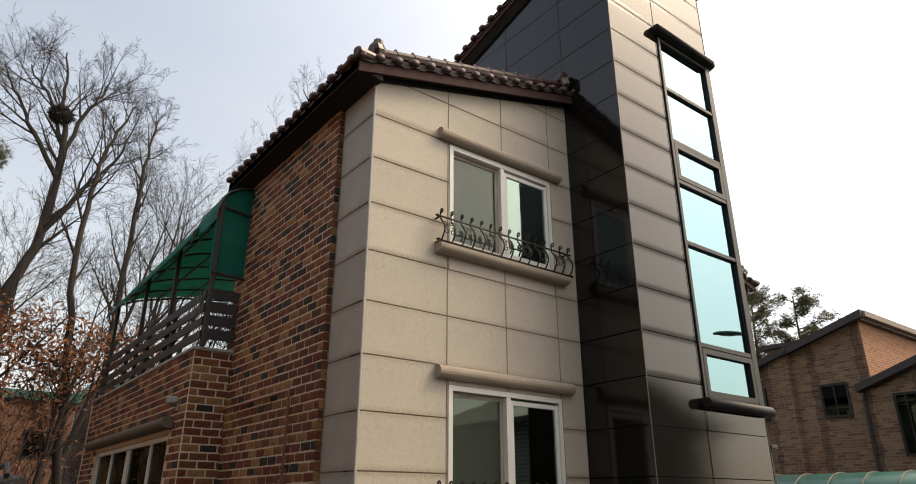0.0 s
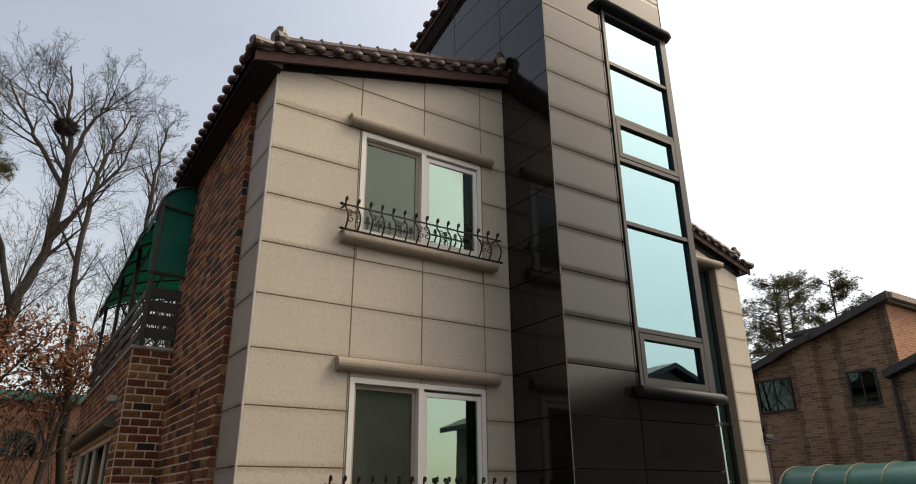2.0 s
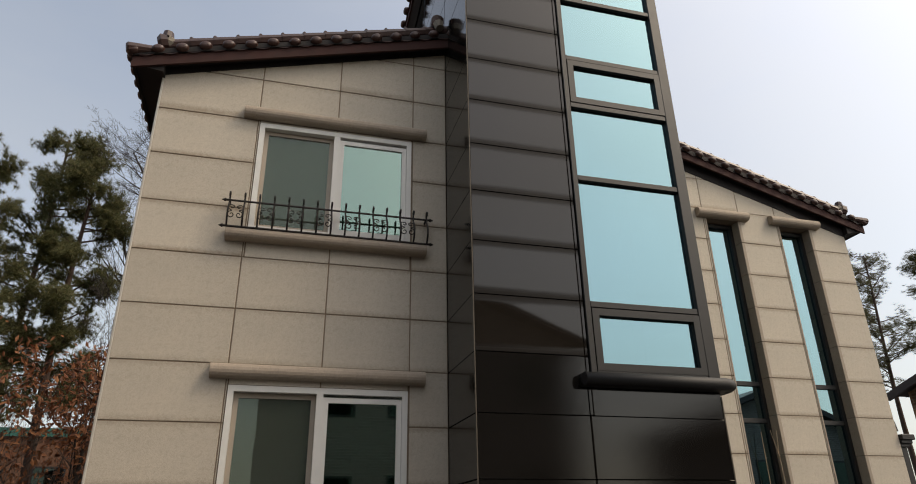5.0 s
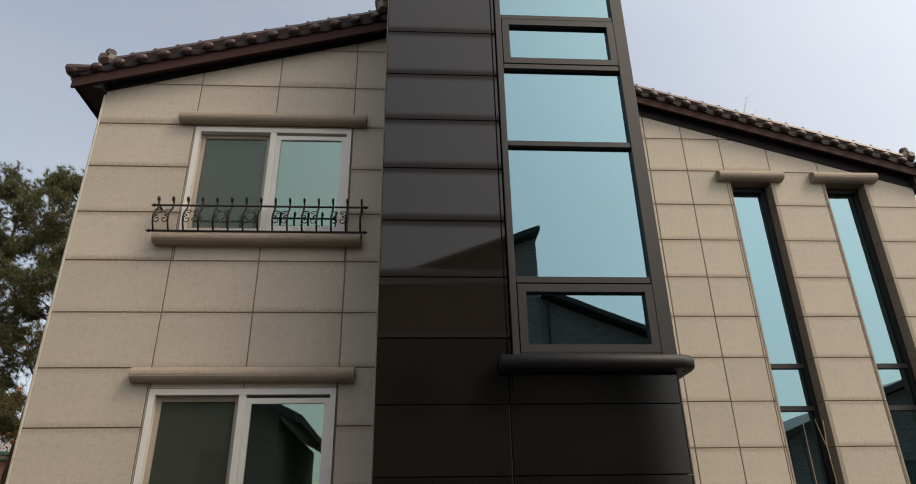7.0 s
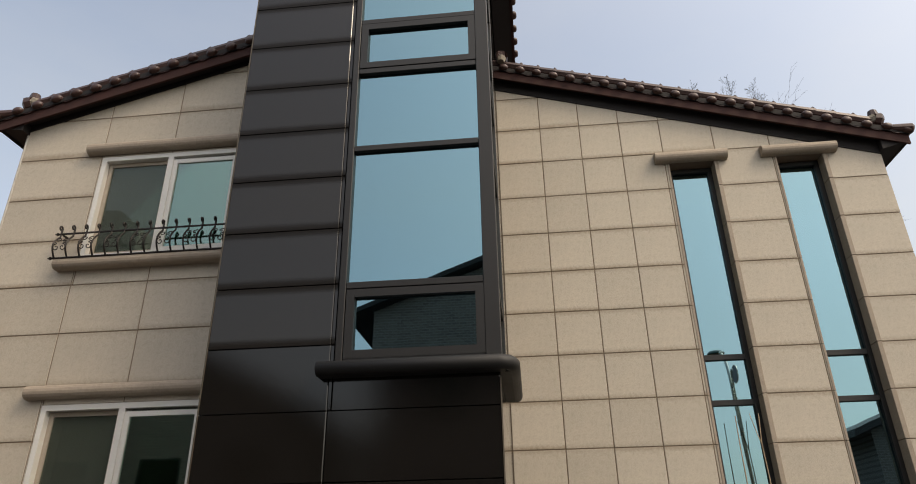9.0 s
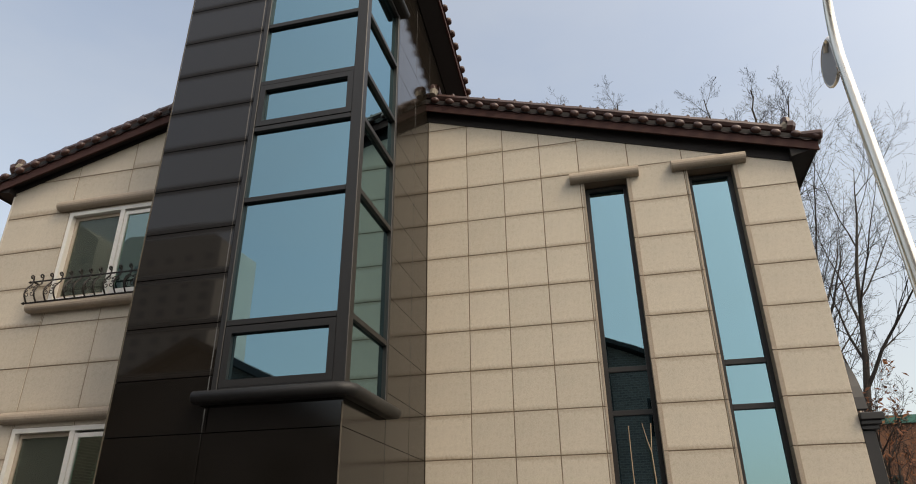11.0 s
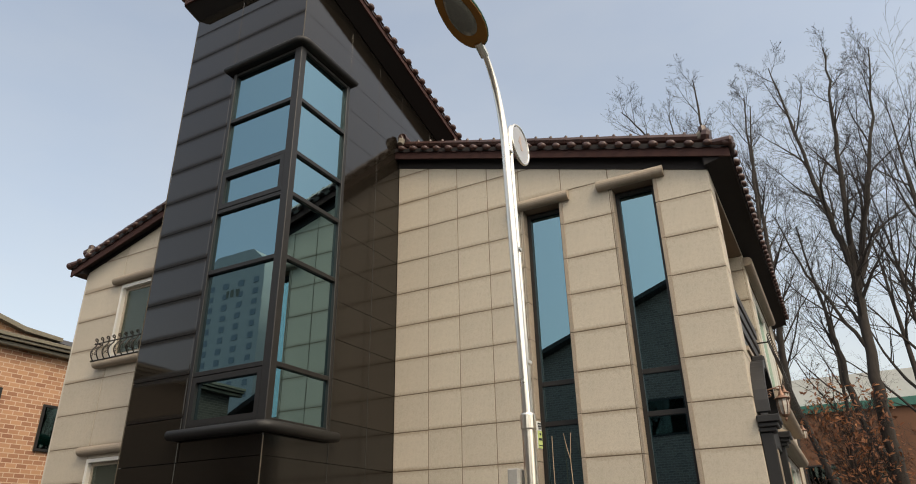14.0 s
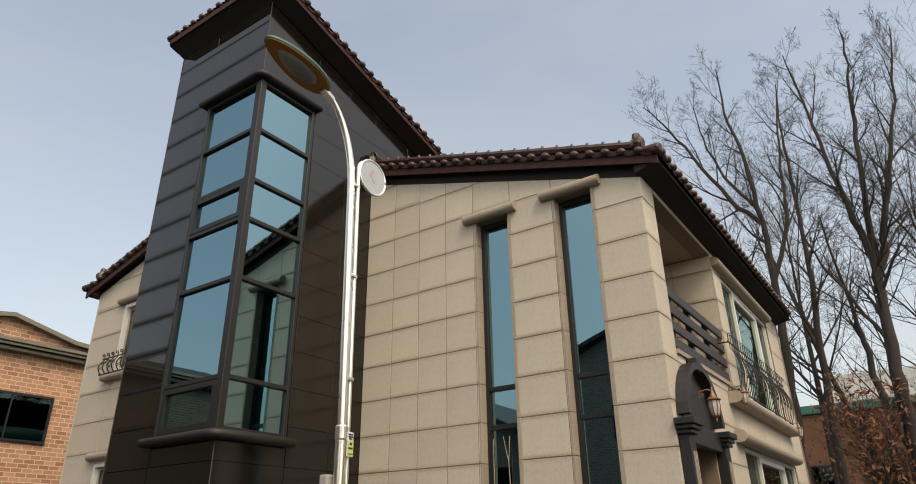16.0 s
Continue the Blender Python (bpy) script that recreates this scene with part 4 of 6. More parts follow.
def canopy():
    """Green curved sheet roof over the terrace on a black steel frame: a rounded hood in front, a longer sheet behind it that reaches further out."""
    can = thing("terrace_canopy", "green translucent sheet canopy on a black steel frame over the terrace", "canopy")
    ya, ym, yb = 9.26, 10.15, 15.75
    hood = [(2.79, 5.56), (2.80, 5.74), (2.85, 5.92), (2.93, 6.04), (3.06, 6.13), (3.24, 6.19), (3.40, 6.22)]
    long_a = [(2.70, 5.50), (2.71, 5.58), (2.76, 5.68), (2.86, 5.79), (3.05, 5.91), (3.35, 6.02), (4.1, 6.20), (5.2, 6.34)]

    def sheet(name, near, far, y0, y1, label):
        n = len(near)
        verts, faces = [], []
        for lift in (0, 0.012):
            verts += [(x, y0, z + lift) for x, z in near] + [(x, y1, z + lift) for x, z in far]
        for o in (0, 2 * n):
            faces += [(o + i, o + i + 1, o + n + i + 1, o + n + i) for i in range(n - 1)]
        for i in range(n - 1):
            faces.append((i, i + 1, 2 * n + i + 1, 2 * n + i))
        return raw(name, verts, faces, M["green"], can, label, True)
    sheet("hood_sheet", hood, hood, ya, ym, "green curved sheet")
    sheet("roof_sheet", long_a, [(x + 0.06, z + 0.03) for x, z in long_a], ym - 0.1, yb, "green curved sheet")
    bm = bmesh.new()
    prism(bm, [(x, 0, z - 0.01) for x, z in hood[:6]] + [(3.29, 0, 6.19), (3.29, 0, 4.75), (2.90, 0, 4.75), (2.80, 0, 4.80)], (0, ya + 0.004, 0), (0, ya + 0.012, 0))
    part("end_sheet", bm, M["green"], can, "green end sheet")
    for y in (10.1, 11.05, 12.0, 12.95, 13.9, 14.85, 15.7):
        bm = bmesh.new()
        tube(bm, [(x + 0.02, y, z - 0.035) for x, z in long_a], 0.022, 6)
        part("rib", bm, M["black_wood"], can)
    for x, z in ((2.75, 5.60), (3.05, 5.87), (3.6, 6.05), (4.2, 6.18)):
        part("purlin", tube(bmesh.new(), [(x, ym, z - 0.03), (x + 0.05, yb, z)], 0.022, 6), M["black_wood"], can)
    part("tie_bar", tube(bmesh.new(), [(2.82, ya - 0.02, 5.80), (3.30, ya - 0.02, 5.74)], 0.022, 6), M["black_wood"], can)
    part("lower_bar", tube(bmesh.new(), [(2.82, ya - 0.02, 4.78), (3.30, ya - 0.02, 4.76)], 0.026, 6), M["black_wood"], can)
    part("front_post", boxed(2.83, 2.89, ya - 0.03, ya + 0.003, AZ + 0.05, 5.90, 0.004), M["black_wood"], can)
    part("front_rib", tube(bmesh.new(), [(x, ya - 0.02, z - 0.01) for x, z in hood[:6]], 0.022, 6), M["black_wood"], can)
    for y in (11.3, 13.2, 15.55):
        part("post", boxed(2.86, 2.92, y - 0.03, y + 0.03, AZ + 0.046, 5.78, 0.004), M["black_wood"], can)
    part("brace", tube(bmesh.new(), [(2.9, 9.6, 5.0), (4.0, 13.2, 6.1)], 0.02, 6), M["black_wood"], can)
    return can


canopy()


def gas_pipe():
    p = thing("gas_pipe", "thin brown painted gas pipe clipped to the brick wall", "pipe")
    x = LX - 0.095
    part("pipe", tube(bmesh.new(), [(x, 9.32, 2.95), (x, 7.31, 2.95), (x, 7.27, 2.93), (x, 7.26, 2.88), (x, 7.26, 0.4)], 0.014, 8), M["copper"], p)
    for z in (1.2, 2.1, 2.6):
        part("clip", boxed(x - 0.02, LX - 0.057, 7.235, 7.285, z, z + 0.03), M["copper"], p)
    part("valve", boxed(x - 0.03, x + 0.03, 7.22, 7.30, 1.9, 2.02, 0.008), M["copper"], p)


M["copper"] = plain("brown_pipe_paint", (0.20, 0.075, 0.05), 0.5, 0, 0.2)
gas_pipe()

# small grey floodlight at the annex corner
fl = thing("wall_floodlight", "small grey floodlight on the brick annex", "light")
part("housing", boxed(AX - 0.16, AX - 0.04, 9.62, 9.78, 3.02, 3.12, 0.02), M["concrete"], fl)
part("bracket", boxed(AX - 0.04, AX - 0.005, 9.67, 9.72, 2.94, 3.04, 0.004), M["concrete"], fl)

# ---------------------------------------------------------------- wrought-iron window rails
def spiral(c, r, turns, start, flip, n=14):
    """Points of a scroll in the (u, z) plane, from its rim to its heart."""
    out = []
    for i in range(n + 1):
        k = i / n
        a = start + flip * turns * 2 * math.pi * k
        q = r * (1 - 0.8 * k)
        out.append((c[0] + q * math.cos(a), c[1] + q * math.sin(a)))
    return out


def belly(k, depth):
    """How far a bar stands out from the wall at height share k."""
    return depth * (0.55 + 0.45 * math.sin(math.pi * min(1.0, (k + 0.06) / 0.78)))


def iron_rail(name, length, height, bars, depth, label, thick=0.010):
    """A bellied rail along x, out to -y, its foot at z 0."""
    rail = thing(name, label, "railing", "wrought-iron window rails")
    iron = M["iron"]
    h, top = length / 2, height * 0.80
    for z, d in ((0.0, belly(0, depth)), (top, belly(0.8, depth))):
        part("rail_bar", tube(bmesh.new(), [(-h, 0.02, z), (-h, -d * 0.6, z), (-h + 0.01, -d, z), (h - 0.01, -d, z), (h, -d * 0.6, z), (h, 0.02, z)], 0.012, 6), iron, rail)
        for s in (-1, 1):
            part("spear_tip", tube(bmesh.new(), [(s * (h - 0.01), -d, z), (s * (h + 0.03), -d, z), (s * (h + 0.04), -d, z), (s * (h + 0.075), -d, z)], [0.012, 0.012, 0.02, 0.003], 6), iron, rail)
    for i in range(bars):
        x = -h + length * i / (bars - 1)
        pts = [(x, -belly(k / 10, depth), height * k / 10) for k in range(10)]
        for a in range(7):
            t2 = a / 6 * 1.5 * math.pi
            q = 0.028 * (1 - 0.06 * a)
            pts.append((x, -belly(0.9, depth) - q + q * math.cos(t2), height * 0.9 + q * math.sin(t2) + 0.02))
        part("bar", tube(bmesh.new(), pts, thick, 6), iron, rail)
        if i < bars - 1 and i % 2 == 0:
            g = length / (bars - 1)
            for s in (-1, 1):
                c = x + g / 2 + s * 0 + (g * 0.25 if s > 0 else -g * 0.25)
                pts = spiral((c, top * 0.66), 0.046, 1.2, -math.pi / 2 if s > 0 else -math.pi / 2, s) + []
                lo = spiral((c, top * 0.34), 0.04, 1.2, math.pi / 2, -s)
                line = pts[::-1] + lo
                part("scroll", tube(bmesh.new(), [(u, -belly(z / height, depth), z) for u, z in line], 0.0055, 5), iron, rail)
    return rail


rail_a = iron_rail("window_rail", 2.05, 0.37, 15, 0.185, "black wrought-iron window rail with scrolls on a stone sill")
rail_a.location = (5.25, FY, 4.505)
rail_b = copy_thing(rail_a, pose(5.25, FY, 1.61))

# bricks of the side wall and the annex
bm = bmesh.new()
for r in range(70):
    z = 6.32 - (r + 0.5) * BH
    box(bm, LX - 0.058, LX - 0.002, 6.586 if r % 2 else 6.594, 6.612, z - (BH - BJ) / 2, z + (BH - BJ) / 2)
part("brick_heads", bm, M["brick_mass"], wb)["kind"] = "stuff"
brickwork(wb, (LX - 0.052, 0, 0), (0, 1, 0), (-1, 0, 0), 6.59, 9.6, 0.0, 6.32, lambda u, z: u < 8.12 and z > 1.9, (), 3)
brickwork(wa, (0, AY + 0.002, 0), (1, 0, 0), (0, -1, 0), AX, LX - 0.01, 0.0, AZ, lambda u, z: z > 1.8, (), 4)
brickwork(wc, (AX + 0.002, 0, 0), (0, 1, 0), (-1, 0, 0), AY + 0.01, 15.7, 0.0, AZ, lambda u, z: u < 11.2 and z > 1.9, [(AWIN[0] - 0.1, AWIN[1] + 0.1, AWIN[2], AWIN[3] + 0.2)], 5)

# ---------------------------------------------------------------- right side: balcony, bay window, porch
def quarter(name, x0, x1, y0, y1, z0, z1, mat, label, cat="wall"):
    return tagged(part(name, boxed(x0, x1, y0, y1, z0, z1), mat), label, cat, kind="structure")


quarter("wall_recess_back", RX - 1.5, RX - 1.4, RECESS[0], RECESS[1], 3.7, 6.25, M["granite"], "beige granite back of the balcony recess")
quarter("wall_recess_near", RX - 1.4, RX - 0.285, RECESS[0] - 0.1, RECESS[0] - 0.002, 3.7, 6.25, M["granite"], "beige granite side of the balcony recess")
wn = quarter("wall_recess_far", RX - 1.4, RX - 0.285, RECESS[1] + 0.03, RECESS[1] + 0.14, 3.7, 6.25, M["joint"], "beige granite side of the balcony recess")
cladding(wn, (0, RECESS[1] + 0.03, 0), (1, 0, 0), (0, -1, 0), [RX - 1.4, RX - 0.7, RX - 0.03], ROWS_Z, M["granite"], (), [(0, 1, 6.11), (0, -1, -3.84)])
tagged(part("ceiling_recess", boxed(RX - 1.4, RX - 0.001, RECESS[0], RECESS[1], 6.125, 6.2), M["stone_trim"]), "plain balcony ceiling", "ceiling", kind="structure")
quarter("floor_recess", RX - 1.4, RX + 0.03, RECESS[0] - 0.02, RECESS[1] + 0.25, 3.80, 3.86, M["stone_trim"], "thin stone balcony floor edge", "floor")


def balcony_rail():
    rail = thing("balcony_railing", "black painted board railing of the balcony recess", "railing")
    for y in (8.3, 9.15, 10.05):
        part("post", boxed(RX - 0.14, RX - 0.07, y, y + 0.1, 3.86, 4.72, 0.005), M["black_wood"], rail)
    for k in range(4):
        z = 3.91 + 0.235 * k
        part("board", boxed(RX - 0.065, RX - 0.025, RECESS[0] + 0.01, RECESS[1] - 0.01, z, z + 0.14, 0.006), M["black_wood"], rail)


balcony_rail()


def side_window(name, hole, mullions):
    """A three-part window in the right wall, the outer lights with pale blinds."""
    y0, y1, z0, z1 = hole
    win = tagged(new(name), "white three-part window with pale outer lights", "window", "side windows", "structure")
    x = RX - 0.06
    bm = bmesh.new()
    for a, b, c, d in ((y0, y1, z1 - 0.06, z1), (y0, y1, z0, z0 + 0.06), (y0, y0 + 0.06, z0 + 0.06, z1 - 0.06), (y1 - 0.06, y1, z0 + 0.06, z1 - 0.06)):
        box(bm, x - 0.08, x + 0.03, a, b, c, d)
    part("window_frame", bm, M["white_frame"], win)
    for y in mullions:
        part("mullion", boxed(x - 0.07, x + 0.025, y - 0.04, y + 0.04, z0 + 0.06, z1 - 0.06), M["white_frame"], win)
    edges = [y0 + 0.06, *mullions, y1 - 0.06]
    for i, (a, b) in enumerate(zip(edges, edges[1:])):
        a2, b2 = a + (0.04 if i else 0), b - (0.04 if i < len(edges) - 2 else 0)
        part("pane", boxed(x - 0.03, x - 0.024, a2, b2, z0 + 0.06, z1 - 0.06), M["window_glass"] if i == 1 else M["screen_glass"], win)
        if i != 1:
            part("blind", boxed(x - 0.075, x - 0.065, a2, b2, z0 + 0.06, z1 - 0.06), M["beige_frame"], win, "beige blind")
    part("sash", boxed(x - 0.02, x + 0.02, edges[1] + 0.042, edges[2] - 0.042, z1 - 0.14, z1 - 0.062), M["white_frame"], win)
    quarter("wall_behind_" + name, x - 0.9, x - 0.85, y0 - 0.2, y1 + 0.2, z0 - 0.2, z1 + 0.2, M["dark_room"], "dim room behind the window")
    return win


side_window("window_7", BAY2, (12.3, 14.15))
side_window("window_8", BAY1, (12.0, 13.95))
roll("trim_side_head", 10.85, 15.0, RX + 0.003, 6.0, 0.075, M["stone_trim"], "round-nosed brown stone ledge over the side window", 0.14, 1)
roll("trim_side_sill", 10.38, 15.1, RX + 0.003, 3.60, 0.09, M["stone_trim"], "round-nosed stained stone sill of the side window", 0.2, 1)
roll("trim_side_lintel", 10.35, 14.85, RX + 0.003, 3.02, 0.09, M["stone_trim"], "round-nosed stained stone ledge over the lower side window", 0.18, 1)

rail_c = iron_rail("side_window_rail", 4.1, 0.95, 27, 0.26, "black wrought-iron bellied rail under the side window", 0.0065)
rail_c.location = (RX, 12.5, 3.70)
rail_c.rotation_euler = (0, 0, radians(90))


def porch():
    """Dark stone door surround: two fluted pilasters and a broken arch."""
    p = thing("door_surround", "black stone door surround with fluted pilasters and an open arch", "door surround")
    k = M["black_stone"]
    for y in (7.60, 9.14):
        part("pilaster", boxed(RX + 0.001, RX + 0.14, y, y + 0.2, 0, 2.74, 0.01), k, p)
        for i in range(3):
            part("flute", boxed(RX + 0.141, RX + 0.15, y + 0.035 + 0.05 * i, y + 0.055 + 0.05 * i, 0.3, 2.55), M["stone_trim"], p)
        bm = bmesh.new()
        for i, (e, z0, z1) in enumerate(((0.03, 2.741, 2.79), (0.06, 2.791, 2.84), (0.09, 2.841, 2.92))):
            box(bm, RX + 0.001, RX + 0.15 + e, y - e, y + 0.2 + e, z0, z1, 0.008)
        part("capital", bm, k, p)
    part("beam", boxed(RX + 0.001, RX + 0.1, 7.81, 9.13, 2.66, 2.89, 0.01), k, p)
    c = 8.47
    for s in (-1, 1):
        bm = bmesh.new()
        outer, inner = [], []
        for i in range(9):
            a = math.radians(4 + 78 * i / 8)
            outer.append((c + s * 0.79 * math.cos(a), 2.93 + 0.80 * math.sin(a)))
            inner.append((c + s * 0.69 * math.cos(a), 2.93 + 0.71 * math.sin(a)))
        prism(bm, [(0, y, z) for y, z in outer] + [(0, y, z) for y, z in reversed(inner)], (RX + 0.001, 0, 0), (RX + 0.15, 0, 0))
        part("arch_limb", bm, k, p)
    part("keystone", boxed(RX + 0.001, RX + 0.16, c - 0.07, c + 0.07, 3.60, 3.80, 0.02), k, p)
    bm = bmesh.new()
    prism(bm, [(0, c + 0.64 * math.cos(math.radians(a)), 2.90 + 0.68 * math.sin(math.radians(a))) for a in range(0, 181, 15)], (RX + 0.002, 0, 0), (RX + 0.03, 0, 0))
    part("lunette", bm, k, p, "dark lunette over the door")
    return p


M["black_stone"] = plain("black_moulded_stone", (0.014, 0.013, 0.013), 0.5, 0, 0.2)
porch()
quarter("wall_door_recess", RX - 0.9, RX - 0.8, 7.8, 9.2, 0, 2.8, M["granite"], "beige granite entry behind the door surround")
quarter("wall_door_jamb", RX - 0.8, RX - 0.29, 9.14, 9.23, 0, 2.8, M["granite"], "beige granite side of the entry")


def lantern(at):
    """A copper-coloured wall lantern on a scrolled arm that reaches out to +x."""
    g = thing("wall_lantern", "weathered copper wall lantern with frosted glass panes", "lantern", "wall lanterns", at=at)
    m = M["old_copper"]
    part("back_plate", boxed(-0.30, -0.285, -0.04, 0.04, 0.16, 0.42, 0.005), m, g)
    part("arm", tube(bmesh.new(), [(-0.285, 0, 0.26), (-0.18, 0, 0.34), (-0.08, 0, 0.36), (0.0, 0, 0.33), (0, 0, 0.27)], 0.012, 7), m, g)
    part("scroll", tube(bmesh.new(), [(-0.16 + u, 0, 0.27 + z) for u, z in spiral((0, 0), 0.05, 1.4, 0.5, 1)], 0.007, 5), m, g)
    part("cap", tube(bmesh.new(), [(0, 0, 0.40), (0, 0, 0.32), (0, 0, 0.29), (0, 0, 0.24), (0, 0, 0.20), (0, 0, 0.19)], [0.004, 0.02, 0.03, 0.05, 0.115, 0.105], 12), m, g)
    part("glass", tube(bmesh.new(), [(0, 0, 0.189), (0, 0, 0.1), (0, 0, 0.0), (0, 0, -0.03)], [0.08, 0.082, 0.062, 0.05], 8), M["frosted"], g, "frosted white glass")
    for i in range(8):
        a = 2 * math.pi * i / 8
        d = Vector((math.cos(a), math.sin(a), 0))
        part("rib", tube(bmesh.new(), [d * r + Vector((0, 0, z)) for r, z in ((0.084, 0.19), (0.086, 0.1), (0.066, 0.0), (0.052, -0.035))], 0.007, 5), m, g)
    part("foot", tube(bmesh.new(), [(0, 0, -0.028), (0, 0, -0.05), (0, 0, -0.07), (0, 0, -0.10), (0, 0, -0.13)], [0.055, 0.045, 0.018, 0.02, 0.004], 10), m, g)
    return g


M["old_copper"] = plain("weathered_copper", (0.26, 0.15, 0.105), 0.55, 0.5, 0.3, 20)
M["frosted"] = plain("frosted_glass", (0.5, 0.46, 0.40), 0.35)
lamp = lantern((RX + 0.262, 8.42, 3.06))
lamp.scale = (0.85, 0.85, 0.85)
for y in (10.5, 15.0):
    copy_thing(lamp, pose(RX + 0.215, y, 3.52) @ Matrix.Scale(0.82, 4))

# ---------------------------------------------------------------- street lamp with a round sign
def street_lamp():
    g = thing("street_lamp", "stainless steel street lamp with a flat oval head", "street lamp")
    x, y = 13.05, 3.03
    st = M["steel"]
    part("base_plate", tube(bmesh.new(), [(x, y, 0), (x, y, 0.03)], 0.17, 20), st, g)
    part("lower_pole", tube(bmesh.new(), [(x, y, 0.03), (x, y, 2.31)], 0.040, 20, False), st, g, "", True)
    part("collar", tube(bmesh.new(), [(x, y, 2.28), (x, y, 2.29), (x, y, 2.37), (x, y, 2.38)], [0.041, 0.046, 0.046, 0.041], 20), st, g)
    pts = [(x, y, 2.35), (x - 0.05, y, 4.33)]
    for i in range(1, 11):
        k = i / 10
        pts.append((x - 0.05 - 0.01 * k, y - 0.32 * k ** 1.7 - 0.02 * k, 4.33 + 0.70 * (1 - (1 - k) ** 1.5) ** 1.0))
    part("upper_pole", tube(bmesh.new(), pts, [0.031] * 2 + [0.031 - 0.0012 * i for i in range(10)], 18, False), st, g, "", True)
    # head: a thin oval shell, lit face below
    a, b = Vector((x - 0.06, 2.70, 5.02)), Vector((x - 0.066, 2.04, 5.15))
    d = (b - a).normalized()
    s = Vector((1, 0, 0))
    nrm = s.cross(d).normalized()
    if nrm.z < 0:
        nrm = -nrm
    mid, L, W = (a + b) / 2, (b - a).length / 2, 0.14

    def oval(f, h):
        return [mid + d * (L * f * math.cos(t)) + s * (W * f * math.sin(t) * (1 - 0.18 * math.cos(t))) + nrm * h for t in (2 * math.pi * i / 28 for i in range(28))]

    def shell(rings, closed):
        bm = bmesh.new()
        rs = [[bm.verts.new(p) for p in r] for r in rings]
        for p, q in zip(rs, rs[1:]):
            for i in range(28):
                bm.faces.new((p[i], p[(i + 1) % 28], q[(i + 1) % 28], q[i]))
        bm.faces.new(rs[-1])
        if closed:
            bm.faces.new(rs[0][::-1])
        bmesh.ops.recalc_face_normals(bm, faces=bm.faces)
        return bm
    part("head_shell", shell([oval(0.99, 0.0), oval(1.0, 0.012), oval(0.95, 0.035), oval(0.7, 0.065), oval(0.35, 0.078)], True), M["lamp_top"], g, "dark green lamp shell", True)
    part("under_plate", shell([oval(0.96, -0.001), oval(0.95, -0.008)], False), M["lamp_under"], g, "brown lower plate")
    part("lens", shell([[mid + (p - mid) * 1.0 for p in oval(0.60, -0.009)], oval(0.56, -0.022), oval(0.4, -0.032)], False), M["lamp_lens"], g, "dull glass lens", True)
    part("junction_box", boxed(x - 0.13, x - 0.058, y - 0.06, y + 0.04, 1.92, 2.06, 0.008), M["concrete"], g, "small grey junction box")
    part("pole_label", tube(bmesh.new(), [(x, y, 1.84), (x, y, 1.94)], 0.0415, 20), M["notice_white"], g, "white label wrapped round the pole")
    part("pole_label_bar", tube(bmesh.new(), [(x, y, 1.855), (x, y, 1.875)], 0.0422, 20), M["label_red"], g, "faded red bar on the label")
    part("neck", tube(bmesh.new(), [a + Vector((0, 0.06, -0.03)), a + Vector((0, -0.05, 0.015))], 0.034, 14), st, g)
    return g


M["label_red"] = plain("label_red", (0.35, 0.05, 0.05), 0.5)
M["notice_white"] = plain("notice_white", (0.6, 0.6, 0.57), 0.5)
M["lamp_top"] = plain("green_lamp_shell", (0.03, 0.10, 0.07), 0.35)
M["lamp_under"] = plain("brown_lamp_plate", (0.30, 0.125, 0.012), 0.45, 0.1, 0.15)
M["lamp_lens"] = plain("lamp_lens", (0.20, 0.20, 0.17), 0.2, 0, 0.2)
street_lamp()


def round_sign():
    """A round traffic sign seen on a thin hooked pipe beside the lamp pole."""
    g = thing("round_sign", "round grey traffic sign with a torn sticker on a steel pipe", "road sign")
    x, y = 13.06, 3.098
    st = M["steel"]
    pts = [(x, y, 1.2), (x - 0.05, y, 4.49)] + [(x - 0.05, y + 0.07 * (1 - math.cos(a)), 4.49 + 0.085 * math.sin(a)) for a in (math.pi * i / 8 * 0.85 for i in range(1, 9))]
    part("pipe", tube(bmesh.new(), pts, 0.017, 12, False), st, g, "", True)
    c = Vector((x - 0.04, y + 0.155, 4.465))
    part("disc", tube(bmesh.new(), [c, c + Vector((0.012, 0, 0))], 0.155, 32), M["sign_back"], g, "plain grey sign face")
    ringp = [c + Vector((0.008, 0.158 * math.cos(t), 0.158 * math.sin(t))) for t in (2 * math.pi * i / 36 for i in range(37))]
    part("rim", tube(bmesh.new(), ringp, 0.011, 8), st, g, "", True)
    rng = random.Random(9)
    for dy, dz, r in ((-0.01, 0.02, 0.034), (0.015, -0.025, 0.03), (0.0, 0.06, 0.02)):
        bm = bmesh.new()
        q = c + Vector((0.0125, dy, dz))
        prism(bm, [q + Vector((0, math.cos(t) * r * rng.uniform(0.6, 1.1), math.sin(t) * r * rng.uniform(0.6, 1.1))) for t in (2 * math.pi * i / 11 for i in range(11))], (0, 0, 0), (0.0015, 0, 0))
        part("sticker", bm, M["sticker"], g, "torn faded sticker")
    for z, x in ((2.7, 13.05), (3.5, 13.03), (4.3, 13.01)):
        part("clamp", boxed(x - 0.02, x + 0.02, y - 0.06, y + 0.01, z, z + 0.025, 0.003), st, g)
    return g


